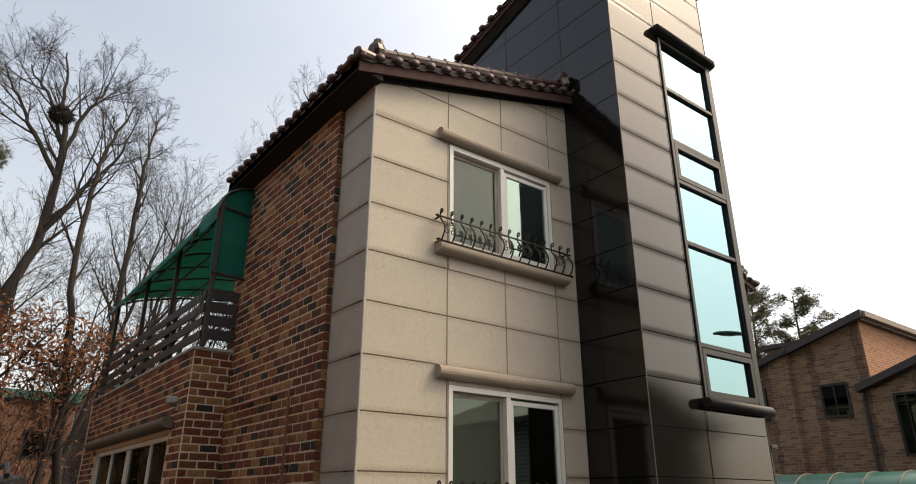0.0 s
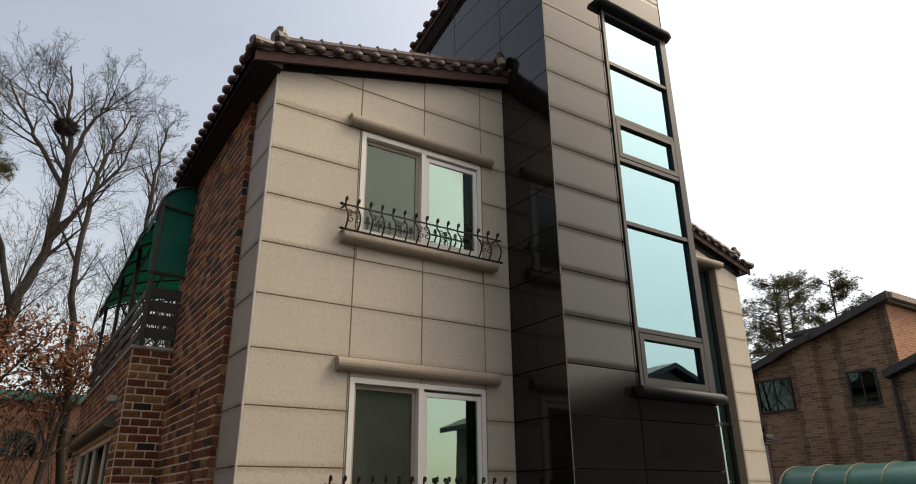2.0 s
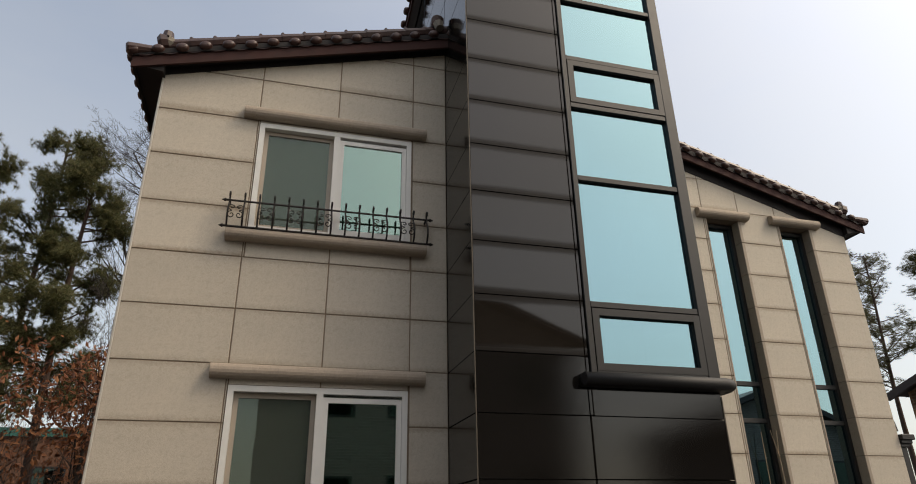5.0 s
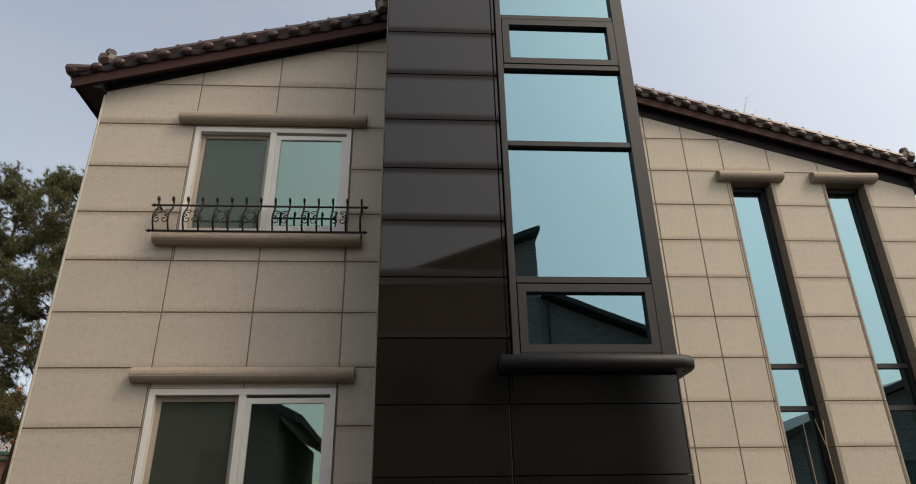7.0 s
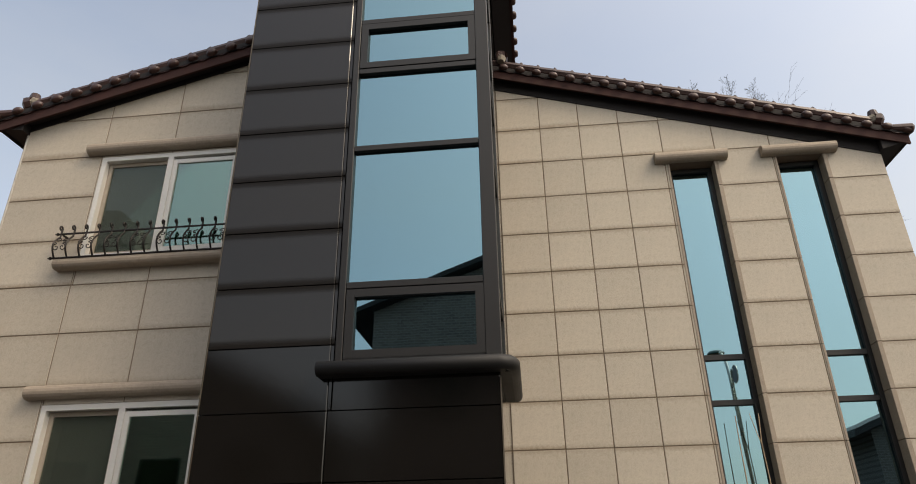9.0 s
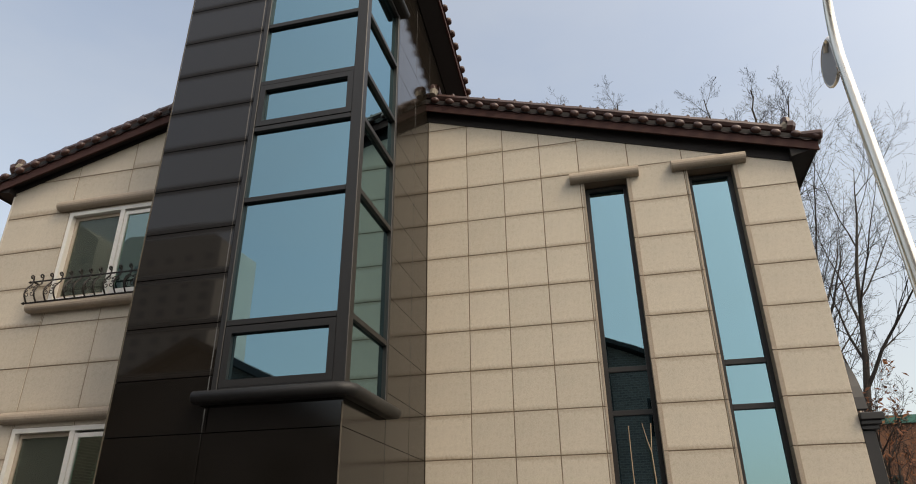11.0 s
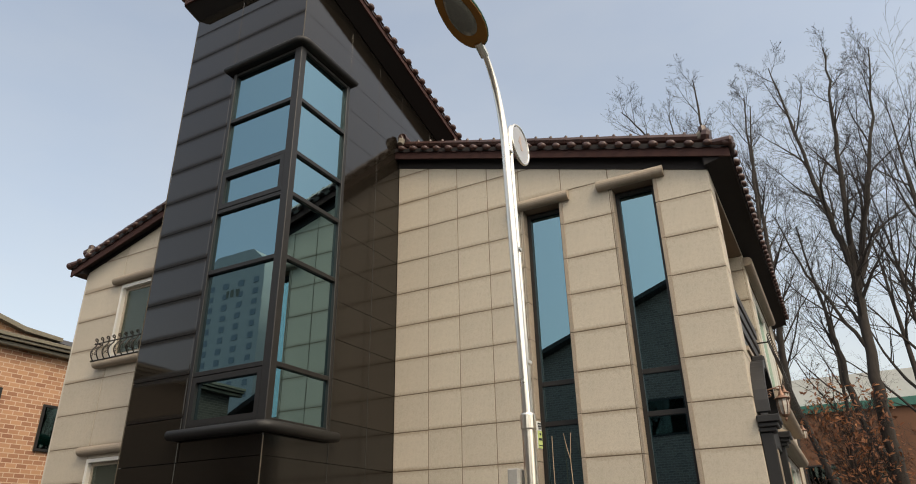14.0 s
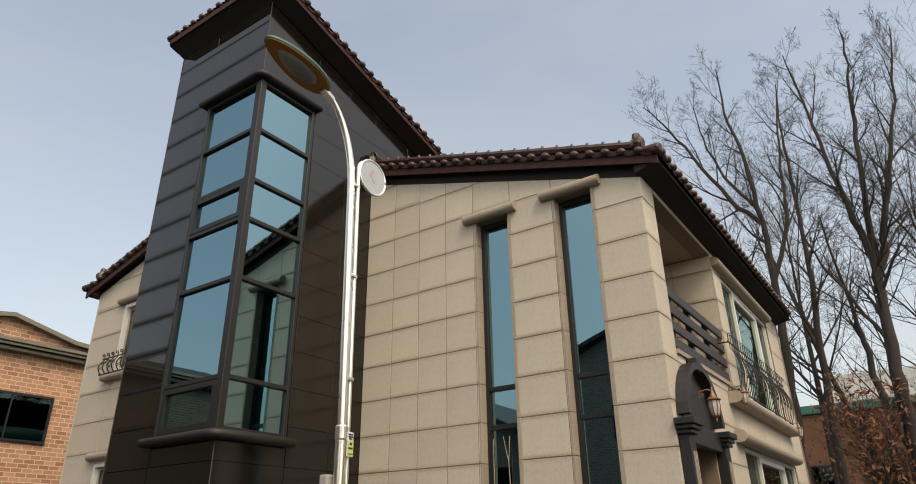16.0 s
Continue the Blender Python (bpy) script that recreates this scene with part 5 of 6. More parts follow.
M["sign_back"] = plain("grey_sign", (0.40, 0.41, 0.43), 0.5, 0.0, 0.08)
M["sticker"] = plain("torn_sticker", (0.45, 0.36, 0.32), 0.7, 0, 0.3, 40)
round_sign()


def notice():
    """A small white and green notice plate on the pipe, its lines as plain bars."""
    g = thing("notice_plate", "small white and yellow-green notice plate strapped to the lamp pole", "notice")
    n = pose(13.105, 3.06, 2.25, 0, 0, 84) @ Matrix.Diagonal((0.62, 1, 0.82, 1))
    bm = boxed(-0.045, 0.045, -0.004, 0.004, -0.10, 0.10, 0.003)
    pl = part("plate", bm, M["notice_white"], g)
    lower = part("lower_field", boxed(-0.042, 0.042, -0.0065, -0.0045, -0.096, 0.03), M["notice_green"], g, "yellow-green field")
    for z, a, b, h in ((0.082, -0.035, 0.03, 0.010), (0.062, -0.03, 0.032, 0.010), (0.045, -0.02, 0.02, 0.008), (0.005, -0.012, 0.02, 0.016), (-0.03, -0.03, 0.03, 0.016), (-0.075, -0.036, 0.036, 0.006)):
        part("text_bar", boxed(a, b, -0.009, -0.007, z - h / 2, z + h / 2), M["black_roll"], g, "dark unreadable line")
    g.matrix_basis = n
    part("strap", boxed(-0.05, 0.05, 0.005, 0.009, 0.03, 0.045), M["steel"], g)


M["notice_green"] = plain("notice_green", (0.42, 0.50, 0.17), 0.5)
notice()


def whips():
    """Two thin bare shoots in front of the narrow window."""
    g = thing("bare_shoots", "two thin bare shoots standing before the narrow window", "plant")
    rng = random.Random(8)
    for x, top, fork in ((11.50, 2.90, False), (11.74, 2.92, True)):
        pts = [Vector((x - 0.05 + 0.05 * k / 9 + rng.gauss(0, 0.008), 7.52, 0.0 + top * k / 9)) for k in range(10)]
        part("shoot", tube(bmesh.new(), pts, [0.012 - 0.0008 * k for k in range(10)], 6), M["shoot"], g)
        if fork:
            part("shoot", tube(bmesh.new(), [pts[8], pts[8] + Vector((-0.03, 0, 0.12)), pts[8] + Vector((-0.07, 0, 0.33))], [0.006, 0.005, 0.003], 5), M["shoot"], g)


M["shoot"] = plain("pale_shoot_bark", (0.34, 0.26, 0.17), 0.8, 0, 0.25, 30)
whips()

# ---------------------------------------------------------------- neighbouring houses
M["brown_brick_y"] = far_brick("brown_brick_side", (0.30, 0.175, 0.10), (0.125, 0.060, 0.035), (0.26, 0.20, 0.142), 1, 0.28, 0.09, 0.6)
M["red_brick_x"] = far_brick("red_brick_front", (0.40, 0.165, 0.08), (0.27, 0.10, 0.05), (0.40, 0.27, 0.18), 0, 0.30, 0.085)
M["orange_brick_y"] = far_brick("orange_brick_side", (0.52, 0.29, 0.165), (0.30, 0.13, 0.075), (0.64, 0.48, 0.35), 1, 0.29, 0.125)
M["orange_brick_x"] = far_brick("orange_brick_front", (0.52, 0.29, 0.165), (0.30, 0.13, 0.075), (0.64, 0.48, 0.35), 0, 0.29, 0.125)
M["grey_brick_x"] = far_brick("grey_brick_front", (0.24, 0.20, 0.17), (0.17, 0.14, 0.12), (0.32, 0.28, 0.25), 0, 0.24, 0.09)
M["dark_brick_y"] = far_brick("dark_brick_side", (0.10, 0.08, 0.062), (0.06, 0.048, 0.038), (0.16, 0.135, 0.11), 1, 0.24, 0.09)
M["shingle"] = plain("dark_shingle", (0.04, 0.036, 0.034), 0.8, 0, 0.25, 6.0, 0.4)
M["dark_trim"] = plain("dark_roof_trim", (0.035, 0.026, 0.024), 0.5)
M["gutter"] = plain("olive_gutter", (0.17, 0.15, 0.105), 0.45, 0, 0.15)
M["tan_tile"] = plain("weathered_roof_tile", (0.25, 0.20, 0.165), 0.7)
M["dark_glass"] = coated_glass("dark_glass", (0.50, 0.66, 0.60), 0.04, (0.16, 0.24, 0.21))
M["orange_render"] = plain("orange_render", (0.13, 0.06, 0.033), 0.9, 0, 0.15, 1.0)
M["pale_render"] = plain("pale_render", (0.50, 0.49, 0.47), 0.9, 0, 0.1, 0.5)


def yz_block(poly, x0, x1):
    return prism(bmesh.new(), [(0, y, z) for y, z in poly], (x0, 0, 0), (x1, 0, 0))


def xz_block(poly, y0, y1):
    return prism(bmesh.new(), [(x, 0, z) for x, z in poly], (0, y0, 0), (0, y1, 0))


def side_pane(house, x, y0, y1, z0, z1, out, mullions=1):
    """A dark window on a wall that faces along x; out -1 or +1."""
    win = part("window", boxed(x, x + out * 0.02, y0, y1, z0, z1), M["dark_room"], house, "dark-framed window")
    for a, b, c, d in ((y0, y1, z1 - 0.07, z1), (y0, y1, z0, z0 + 0.07), (y0, y0 + 0.06, z0 + 0.07, z1 - 0.07), (y1 - 0.06, y1, z0 + 0.07, z1 - 0.07)):
        part("window_frame", boxed(x + out * 0.021, x + out * 0.07, a, b, c, d), M["dark_frame"], win)
    n = mullions + 1
    for i in range(n):
        a, b = y0 + 0.06 + (y1 - y0 - 0.12) * i / n, y0 + 0.06 + (y1 - y0 - 0.12) * (i + 1) / n
        part("pane", boxed(x + out * 0.03, x + out * 0.036, a + 0.012, b - 0.012, z0 + 0.07, z1 - 0.07), M["dark_glass"], win)
        if i:
            part("mullion", boxed(x + out * 0.025, x + out * 0.06, a - 0.02, a + 0.02, z0 + 0.07, z1 - 0.07), M["dark_frame"], win)


def brick_house_right():
    h = thing("brick_house", "two-storey brown brick house with dark roof edges", "house", "neighbouring houses")
    x = 22.0
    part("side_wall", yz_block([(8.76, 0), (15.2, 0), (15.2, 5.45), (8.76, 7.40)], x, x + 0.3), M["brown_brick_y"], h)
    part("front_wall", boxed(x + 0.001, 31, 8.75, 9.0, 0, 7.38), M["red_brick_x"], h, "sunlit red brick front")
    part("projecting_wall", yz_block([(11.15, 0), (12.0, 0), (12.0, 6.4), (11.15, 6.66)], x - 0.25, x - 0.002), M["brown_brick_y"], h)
    part("roof", yz_block([(8.55, 7.52), (15.6, 5.40), (15.6, 5.56), (8.55, 7.68)], x - 0.25, 31.5), M["shingle"], h)
    part("verge_board", yz_block([(8.5, 7.42), (15.65, 5.27), (15.65, 5.48), (8.5, 7.63)], x - 0.36, x - 0.252), M["dark_trim"], h)
    part("verge_board", yz_block([(11.1, 6.62), (12.2, 6.30), (12.2, 6.52), (11.1, 6.85)], x - 0.5, x - 0.361), M["dark_trim"], h)
    part("front_eave", boxed(x - 0.2, 31.5, 8.42, 8.56, 7.44, 7.62), M["tan_tile"], h)
    part("eave_board", boxed(x - 0.2, 31.5, 8.57, 8.74, 7.36, 7.45), M["dark_trim"], h)
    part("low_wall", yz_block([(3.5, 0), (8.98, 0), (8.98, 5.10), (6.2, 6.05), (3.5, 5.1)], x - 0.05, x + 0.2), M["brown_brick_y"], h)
    part("low_roof", yz_block([(3.0, 5.0), (6.2, 6.12), (9.12, 5.12), (9.12, 5.34), (6.2, 6.34), (3.0, 5.22)], x - 0.4, 31), M["dark_trim"], h)
    part("flashing", yz_block([(8.6, 5.5), (8.74, 5.5), (8.74, 5.62), (8.6, 5.62)], x + 0.02, 23.0), M["pale_render"], h)
    pipe = part("downpipe", tube(bmesh.new(), [(x - 0.2, 8.95, 5.1), (x - 0.12, 9.02, 4.9), (x - 0.12, 9.1, 0)], 0.05, 8), M["dark_trim"], h)
    side_pane(h, x - 0.002, 9.46, 10.33, 4.45, 5.52, -1)
    side_pane(h, x - 0.002, 12.15, 13.42, 4.56, 5.66, -1)
    side_pane(h, x - 0.052, 7.55, 8.22, 3.2, 5.0, -1)
    part("vent_hood", boxed(x - 0.3, x - 0.003, 13.4, 13.75, 4.0, 4.12, 0.02), M["dark_trim"], h)
    part("chimney", boxed(24.5, 25.6, 12.0, 13.2, 5.8, 7.5), M["brown_brick_y"], h)
    part("chimney_cap", boxed(24.3, 25.8, 11.8, 13.4, 7.5, 7.65), M["dark_trim"], h)
    h.matrix_basis = Matrix.Translation((1.12, 0.03, -0.18)) @ Matrix.Scale(1.04, 4)
    return h


brick_house_right()


def carport():
    c = thing("carport_canopy", "green barrel-shaped sheet canopy on steel ribs", "canopy")
    prof = [(20.3 - 1.1 * math.cos(math.radians(a)), 1.96 + 0.62 * math.sin(math.radians(a))) for a in range(0, 181, 15)]
    bm = bmesh.new()
    prism(bm, [(x, 0, z) for x, z in prof] + [(x, 0, z - 0.02) for x, z in reversed(prof)], (0, 4.6, 0), (0, 10.8, 0))
    part("sheet", bm, M["carport_green"], c, "dull green sheet", True)
    for i in range(8):
        part("rib", tube(bmesh.new(), [(x, 4.65 + 0.87 * i, z + 0.012) for x, z in prof], 0.022, 6), M["gutter"], c)
    for x in (19.35, 21.4):
        for y in (4.7, 7.6, 10.7):
            part("post", boxed(x - 0.04, x + 0.04, y - 0.04, y + 0.04, 0, 2.0), M["gutter"], c)


M["carport_green"] = plain("carport_green", (0.03, 0.13, 0.10), 0.35, 0, 0.2, 2.0)
carport()


def brick_house_left():
    h = thing("brick_house", "two-storey orange brick house with olive gutters", "house", "neighbouring houses")
    x = -3.9
    part("side_wall", boxed(x - 0.3, x, 4.8, 10.7, 0, 7.05), M["orange_brick_y"], h)
    # unseen stretch, added in dark brick so the tower's foot mirrors no orange
    part("added_dark_wall", boxed(x - 0.3, x - 0.02, -8, 4.799, 0, 7.05), M["dark_brick_y"], h, "dark brown brick part added unseen to darken reflections in the tower")
    part("end_wall", boxed(-14, x - 0.301, 10.4, 10.7, 0, 7.05), M["orange_brick_x"], h)
    part("front_wall", boxed(-14, x - 0.301, -8, -7.7, 0, 7.05), M["orange_brick_x"], h)
    part("roof", prism(bmesh.new(), [(x + 0.35, 0, 7.18), (-9, 0, 8.9), (-14.4, 0, 7.18), (-14.4, 0, 7.05), (x + 0.3, 0, 7.05)], (0, -8.4, 0), (0, 10.9, 0)), M["shingle"], h)
    for i, (z0, z1, e) in enumerate(((6.93, 7.04, 0.24), (7.05, 7.13, 0.36), (7.14, 7.24, 0.42))):
        part("gutter", boxed(x + 0.001, x + e, -8.4, 10.95, z0, z1, 0.012), M["gutter"], h, "olive gutter and eave mould")
    # dormer gable that rises behind the gutter
    part("dormer_wall", prism(bmesh.new(), [(0, 6.9, 7.3), (0, 10.6, 7.3), (0, 10.6, 7.75), (0, 9.6, 7.82), (0, 7.6, 8.3), (0, 6.9, 8.2)], (x - 1.6, 0, 0), (x - 1.3, 0, 0)), M["orange_brick_y"], h)
    part("dormer_roof", prism(bmesh.new(), [(0, 6.6, 8.25), (0, 7.6, 8.42), (0, 9.6, 7.94), (0, 10.8, 7.86), (0, 10.8, 7.74), (0, 9.6, 7.80), (0, 7.6, 8.29), (0, 6.6, 8.1)], (x - 1.7, 0, 0), (x - 1.05, 0, 0)), M["gutter"], h)
    side_pane(h, x + 0.002, 6.52, 8.82, 4.44, 5.80, 1)
    side_pane(h, x + 0.002, 10.05, 10.6, 4.25, 5.54, 1, 0)
    # set-back rear part
    part("rear_wall", boxed(-14, x - 0.8, 10.71, 17.5, 0, 7.4), M["orange_brick_y"], h)
    part("rear_gutter", boxed(x - 0.799, x - 0.5, 10.71, 17.8, 7.25, 7.5, 0.02), M["gutter"], h)
    part("rear_roof", prism(bmesh.new(), [(x - 0.5, 0, 7.5), (-9, 0, 9.0), (-14.3, 0, 7.5)], (0, 10.91, 0), (0, 17.8, 0)), M["shingle"], h)
    side_pane(h, x - 0.798, 11.6, 12.4, 3.8, 5.2, 1, 0)
    part("downpipe", tube(bmesh.new(), [(x - 0.7, 11.0, 7.2), (x - 0.7, 11.0, 0)], 0.05, 8), M["gutter"], h)
    h.location = (-1.3, 0.46, 0)
    return h


brick_house_left()


# houses over the street, seen in the panes
def house_opposite():
    h = thing("house_opposite", "grey-brown brick gabled house over the street", "house", "houses over the street")
    y = -10.0
    part("front_wall", xz_block([(4.4, 0), (10.85, 0), (10.85, 11.2), (4.4, 8.75)], y - 0.3, y), M["grey_brick_x"], h)
    part("roof", xz_block([(3.6, 8.48), (10.95, 11.3), (10.95, 11.47), (3.6, 8.65)], y - 9, y + 0.45), M["shingle"], h)
    part("low_front_wall", xz_block([(10.851, 0), (14.7, 0), (14.7, 7.5), (10.851, 9.05)], y - 0.31, y - 0.05), M["grey_brick_x"], h)
    part("low_roof", xz_block([(10.951, 9.08), (15.15, 7.4), (15.15, 7.57), (10.951, 9.26)], y - 9, y + 0.4), M["shingle"], h)
    part("side_wall", boxed(10.75, 10.85, y - 9, y - 0.31, 0, 11.1), M["shingle"], h)
    part("side_wall", boxed(4.4, 4.7, y - 9, y - 0.31, 0, 8.9), M["grey_brick_x"], h)
    part("back_wall", boxed(4.4, 14.7, y - 9.2, y - 9.001, 0, 8.0), M["grey_brick_x"], h)
    for a, z in ((6.0, 2.0), (8.6, 2.0), (6.0, 5.2), (8.6, 5.2), (12.4, 2.2), (12.4, 5.4)):
        win = part("window", boxed(a, a + 1.5, y - 0.04, y + 0.02, z, z + 1.4), M["dark_frame"], h)
        part("pane", boxed(a + 0.08, a + 1.42, y + 0.021, y + 0.027, z + 0.08, z + 1.32), M["dark_glass"], win)
    part("drain", tube(bmesh.new(), [(11.1, y + 0.1, 8.9), (11.1, y + 0.1, 0)], 0.05, 8), M["dark_trim"], h)
    return h


house_opposite()


def house_opposite_low():
    h = thing("house_opposite", "lower brick house with dark eaves over the street", "house", "houses over the street")
    y = -9.2
    part("front_wall", xz_block([(-8, 0), (2.6, 0), (2.6, 5.5), (-2.7, 8.1), (-8, 5.5)], y - 0.3, y), M["grey_brick_x"], h)
    part("roof", xz_block([(-8.7, 5.2), (-2.7, 8.2), (3.4, 5.15), (3.4, 5.4), (-2.7, 8.45), (-8.7, 5.45)], y - 8, y + 0.5), M["dark_trim"], h)
    part("side_wall", boxed(2.3, 2.6, y - 8, y - 0.301, 0, 5.4), M["grey_brick_x"], h)
    part("side_wall", boxed(-8, -7.7, y - 8, y - 0.301, 0, 5.4), M["grey_brick_x"], h)
    for a, z in ((0.3, 3.2), (-3.4, 3.2), (-6.6, 3.2), (0.3, 0.8), (-6.6, 0.8)):
        win = part("window", boxed(a, a + 1.4, y - 0.04, y + 0.02, z, z + 1.3), M["dark_frame"], h)
        part("pane", boxed(a + 0.08, a + 1.32, y + 0.021, y + 0.027, z + 0.08, z + 1.22), M["dark_glass"], win)
    return h


house_opposite_low()


def house_opposite_far():
    h = thing("house_opposite", "dark roofed house farther along the street", "house", "houses over the street")
    y = -10.5
    part("front_wall", xz_block([(21.6, 0), (32.6, 0), (32.6, 5.4), (27.1, 7.4), (21.6, 5.4)], y - 8, y), M["grey_brick_x"], h)
    part("roof", xz_block([(20.8, 5.15), (27.1, 7.5), (33.4, 5.15), (33.4, 5.4), (27.1, 7.75), (20.8, 5.4)], y - 8.4, y + 0.5), M["dark_trim"], h)
    for a in (22.8, 26.0, 29.4):
        win = part("window", boxed(a, a + 1.5, y + 0.001, y + 0.03, 3.1, 4.5), M["dark_frame"], h)
        part("pane", boxed(a + 0.08, a + 1.42, y + 0.031, y + 0.037, 3.18, 4.42), M["dark_glass"], win)


house_opposite_far()


M["far_pane"] = plain("far_window", (0.22, 0.25, 0.28), 0.4)


def apartment(x0, x1, y, top, seed):
    h = thing("apartment_block", "tall pale apartment block far over the street", "apartment block", "apartment blocks")
    part("wall", xz_block([(x0, 0), (x1, 0), (x1, top - 4), (x1 - 5, top), (x0 + 3, top), (x0, top - 3)], y - 14, y), M["pale_render"], h)
    rows = int((top - 8) / 2.9)
    cols = max(2, int((x1 - x0) / 4.5))
    wide = (x1 - x0) / cols
    me = bpy.data.meshes.new("window")
    me.from_pydata(*(lambda v, f: (v, [], f))([(-0.9, 0, -0.75), (0.9, 0, -0.75), (0.9, 0, 0.75), (-0.9, 0, 0.75), (-0.9, 0.12, -0.75), (0.9, 0.12, -0.75), (0.9, 0.12, 0.75), (-0.9, 0.12, 0.75)], [(4, 5, 6, 7), (0, 1, 5, 4), (1, 2, 6, 5), (2, 3, 7, 6), (3, 0, 4, 7)]))
    me.materials.append(M["far_pane"])
    for r in range(rows):
        for c in range(cols):
            share("window", me, pose(x0 + wide * (c + 0.5), y, 3 + 2.9 * r), h)
    for k in range(3):
        part("bar", boxed((x0 + x1) / 2 - 2.2 + 1.7 * k, (x0 + x1) / 2 - 1.2 + 1.7 * k, y + 0.05, y + 0.15, top - 12.5, top - 10.5), M["gutter"], h, "faded painted bar")


apartment(-94, -66, -100, 66, 1)
apartment(-124, -103, -104, 73, 2)


def rear_building(x0, x1, y, top, seed):
    """Long orange-brown rear building beyond the trees."""
    h = thing("rear_building", "long orange rendered building with a green band beyond the trees", "building", "buildings beyond the trees")
    part("wall", boxed(x0, x1, y, y + 8, 0, top), M["orange_render"], h)
    part("parapet", boxed(x0 - 0.2, x1 + 0.2, y - 0.2, y + 8.2, top, top + 0.5), M["carport_green"], h, "green parapet")
    part("plant_room", boxed(x0 + 3, x0 + 12, y + 2, y + 6, top + 0.5, top + 2.6), M["pale_render"], h)
    z = 1.2
    while z + 1.6 < top:
        a = x0 + 1.0
        while a + 2 < x1:
            w2 = part("window", boxed(a, a + 1.8, y - 0.06, y - 0.001, z, z + 1.5), M["dark_frame"], h)
            part("pane", boxed(a + 0.1, a + 1.7, y - 0.075, y - 0.065, z + 0.1, z + 1.4), M["dark_glass"], w2)
            a += 3.3
        z += 3.0


rear_building(-26, 7.0, 46, 7.4, 1)
rear_building(8.5, 34, 48, 8.8, 2)

# ---------------------------------------------------------------- trees
def bark(name, color):
    m, n = material(name)
    v = n.coords("Object", (1, 1, 0.25))
    f = n.noise(18, 6, 0.65, v)
    col = n.ramp(f, [(0.3, [c * 0.55 for c in color]), (0.7, [c * 1.25 for c in color])])
    return finish(m, n, col, 0.92, bump=f, strength=0.6, distance=0.01)


M["bark"] = bark("grey_brown_bark", (0.036, 0.028, 0.023))
M["pine_bark"] = bark("pine_bark", (0.07, 0.042, 0.03))


def leaf_material(name, stops):
    m, n = material(name)
    col = n.ramp(n.add("ShaderNodeNewGeometry").outputs["Random Per Island"], stops)
    a = n.add("ShaderNodeBsdfTranslucent", Color=col).outputs[0]
    b = n.add("ShaderNodeBsdfPrincipled", Base_Color=col, Roughness=0.7).outputs[0]
    n.add("ShaderNodeOutputMaterial", i0=n.add("ShaderNodeMixShader", i0=0.7, i1=a, i2=b).outputs[0])
    return m


M["rust_leaf"] = leaf_material("dry_oak_leaf", [(0, (0.075, 0.027, 0.012)), (0.5, (0.19, 0.068, 0.027)), (1, (0.31, 0.13, 0.05))])
M["needle"] = leaf_material("pine_needle", [(0, (0.040, 0.050, 0.014)), (0.6, (0.080, 0.085, 0.024)), (0.9, (0.13, 0.11, 0.034)), (1, (0.12, 0.08, 0.035))])


class Wood:
    """Collects the tapered limbs of a tree."""

    def __init__(self, seed):
        self.rng = random.Random(seed)
        self.v, self.f, self.tips = [], [], []

    def limb(self, pts, radii, sides):
        side = None
        base = len(self.v)
        for i, p in enumerate(pts):
            d = (pts[min(i + 1, len(pts) - 1)] - pts[max(i - 1, 0)]).normalized()
            side = d.orthogonal() if side is None else side - d * side.dot(d)
            side.normalize()
            o = d.cross(side)
            for k in range(sides):
                a = 2 * math.pi * k / sides
                self.v.append(p + (side * math.cos(a) + o * math.sin(a)) * radii[i])
        for i in range(len(pts) - 1):
            for k in range(sides):
                a, b = base + i * sides + k, base + i * sides + (k + 1) % sides
                self.f.append((a, b, b + sides, a + sides))

    def grow(self, p, d, length, r, level, spec):
        """spec: for each level, children, angle, length share, segments, upward pull, sides."""
        rng = self.rng
        kids, angle, share_, segs, pull, sides = spec[level]
        pts, radii, dirs = [p.copy()], [r], [d.copy()]
        step = length / segs
        wob = (0.03, 0.075, 0.09, 0.1, 0.1)[level]
        for i in range(segs):
            d = (d + Vector((rng.gauss(0, wob), rng.gauss(0, wob), rng.gauss(0, wob * 0.7) + pull))).normalized()
            p = p + d * step
            pts.append(p.copy())
            dirs.append(d.copy())
            radii.append(max(0.003, r * (1 - 0.95 * (i + 1) / segs)))
        self.limb(pts, radii, sides)
        if level + 1 >= len(spec):
            self.tips.append(p.copy())
            return
        lo = 0.36 if level == 0 else 0.15
        for k in range(kids):
            t = lo + (0.98 - lo) * (k + rng.random() * 0.9) / kids
            i = min(int(t * segs), segs - 1)
            q = pts[i].lerp(pts[i + 1], t * segs - i)
            dd = dirs[i]
            az = rng.uniform(0, 2 * math.pi)
            s = dd.orthogonal().normalized()
            s = s * math.cos(az) + dd.cross(s) * math.sin(az)
            an = math.radians(angle * rng.uniform(0.7, 1.25))
            nd = (dd * math.cos(an) + s * math.sin(an)).normalized()
            le = length * share_ * rng.uniform(0.65, 1.2) * (1.15 - 0.55 * t)
            rr = max(0.004, radii[i] * rng.uniform(0.45, 0.65))
            self.grow(q, nd, le, rr, level + 1, spec)


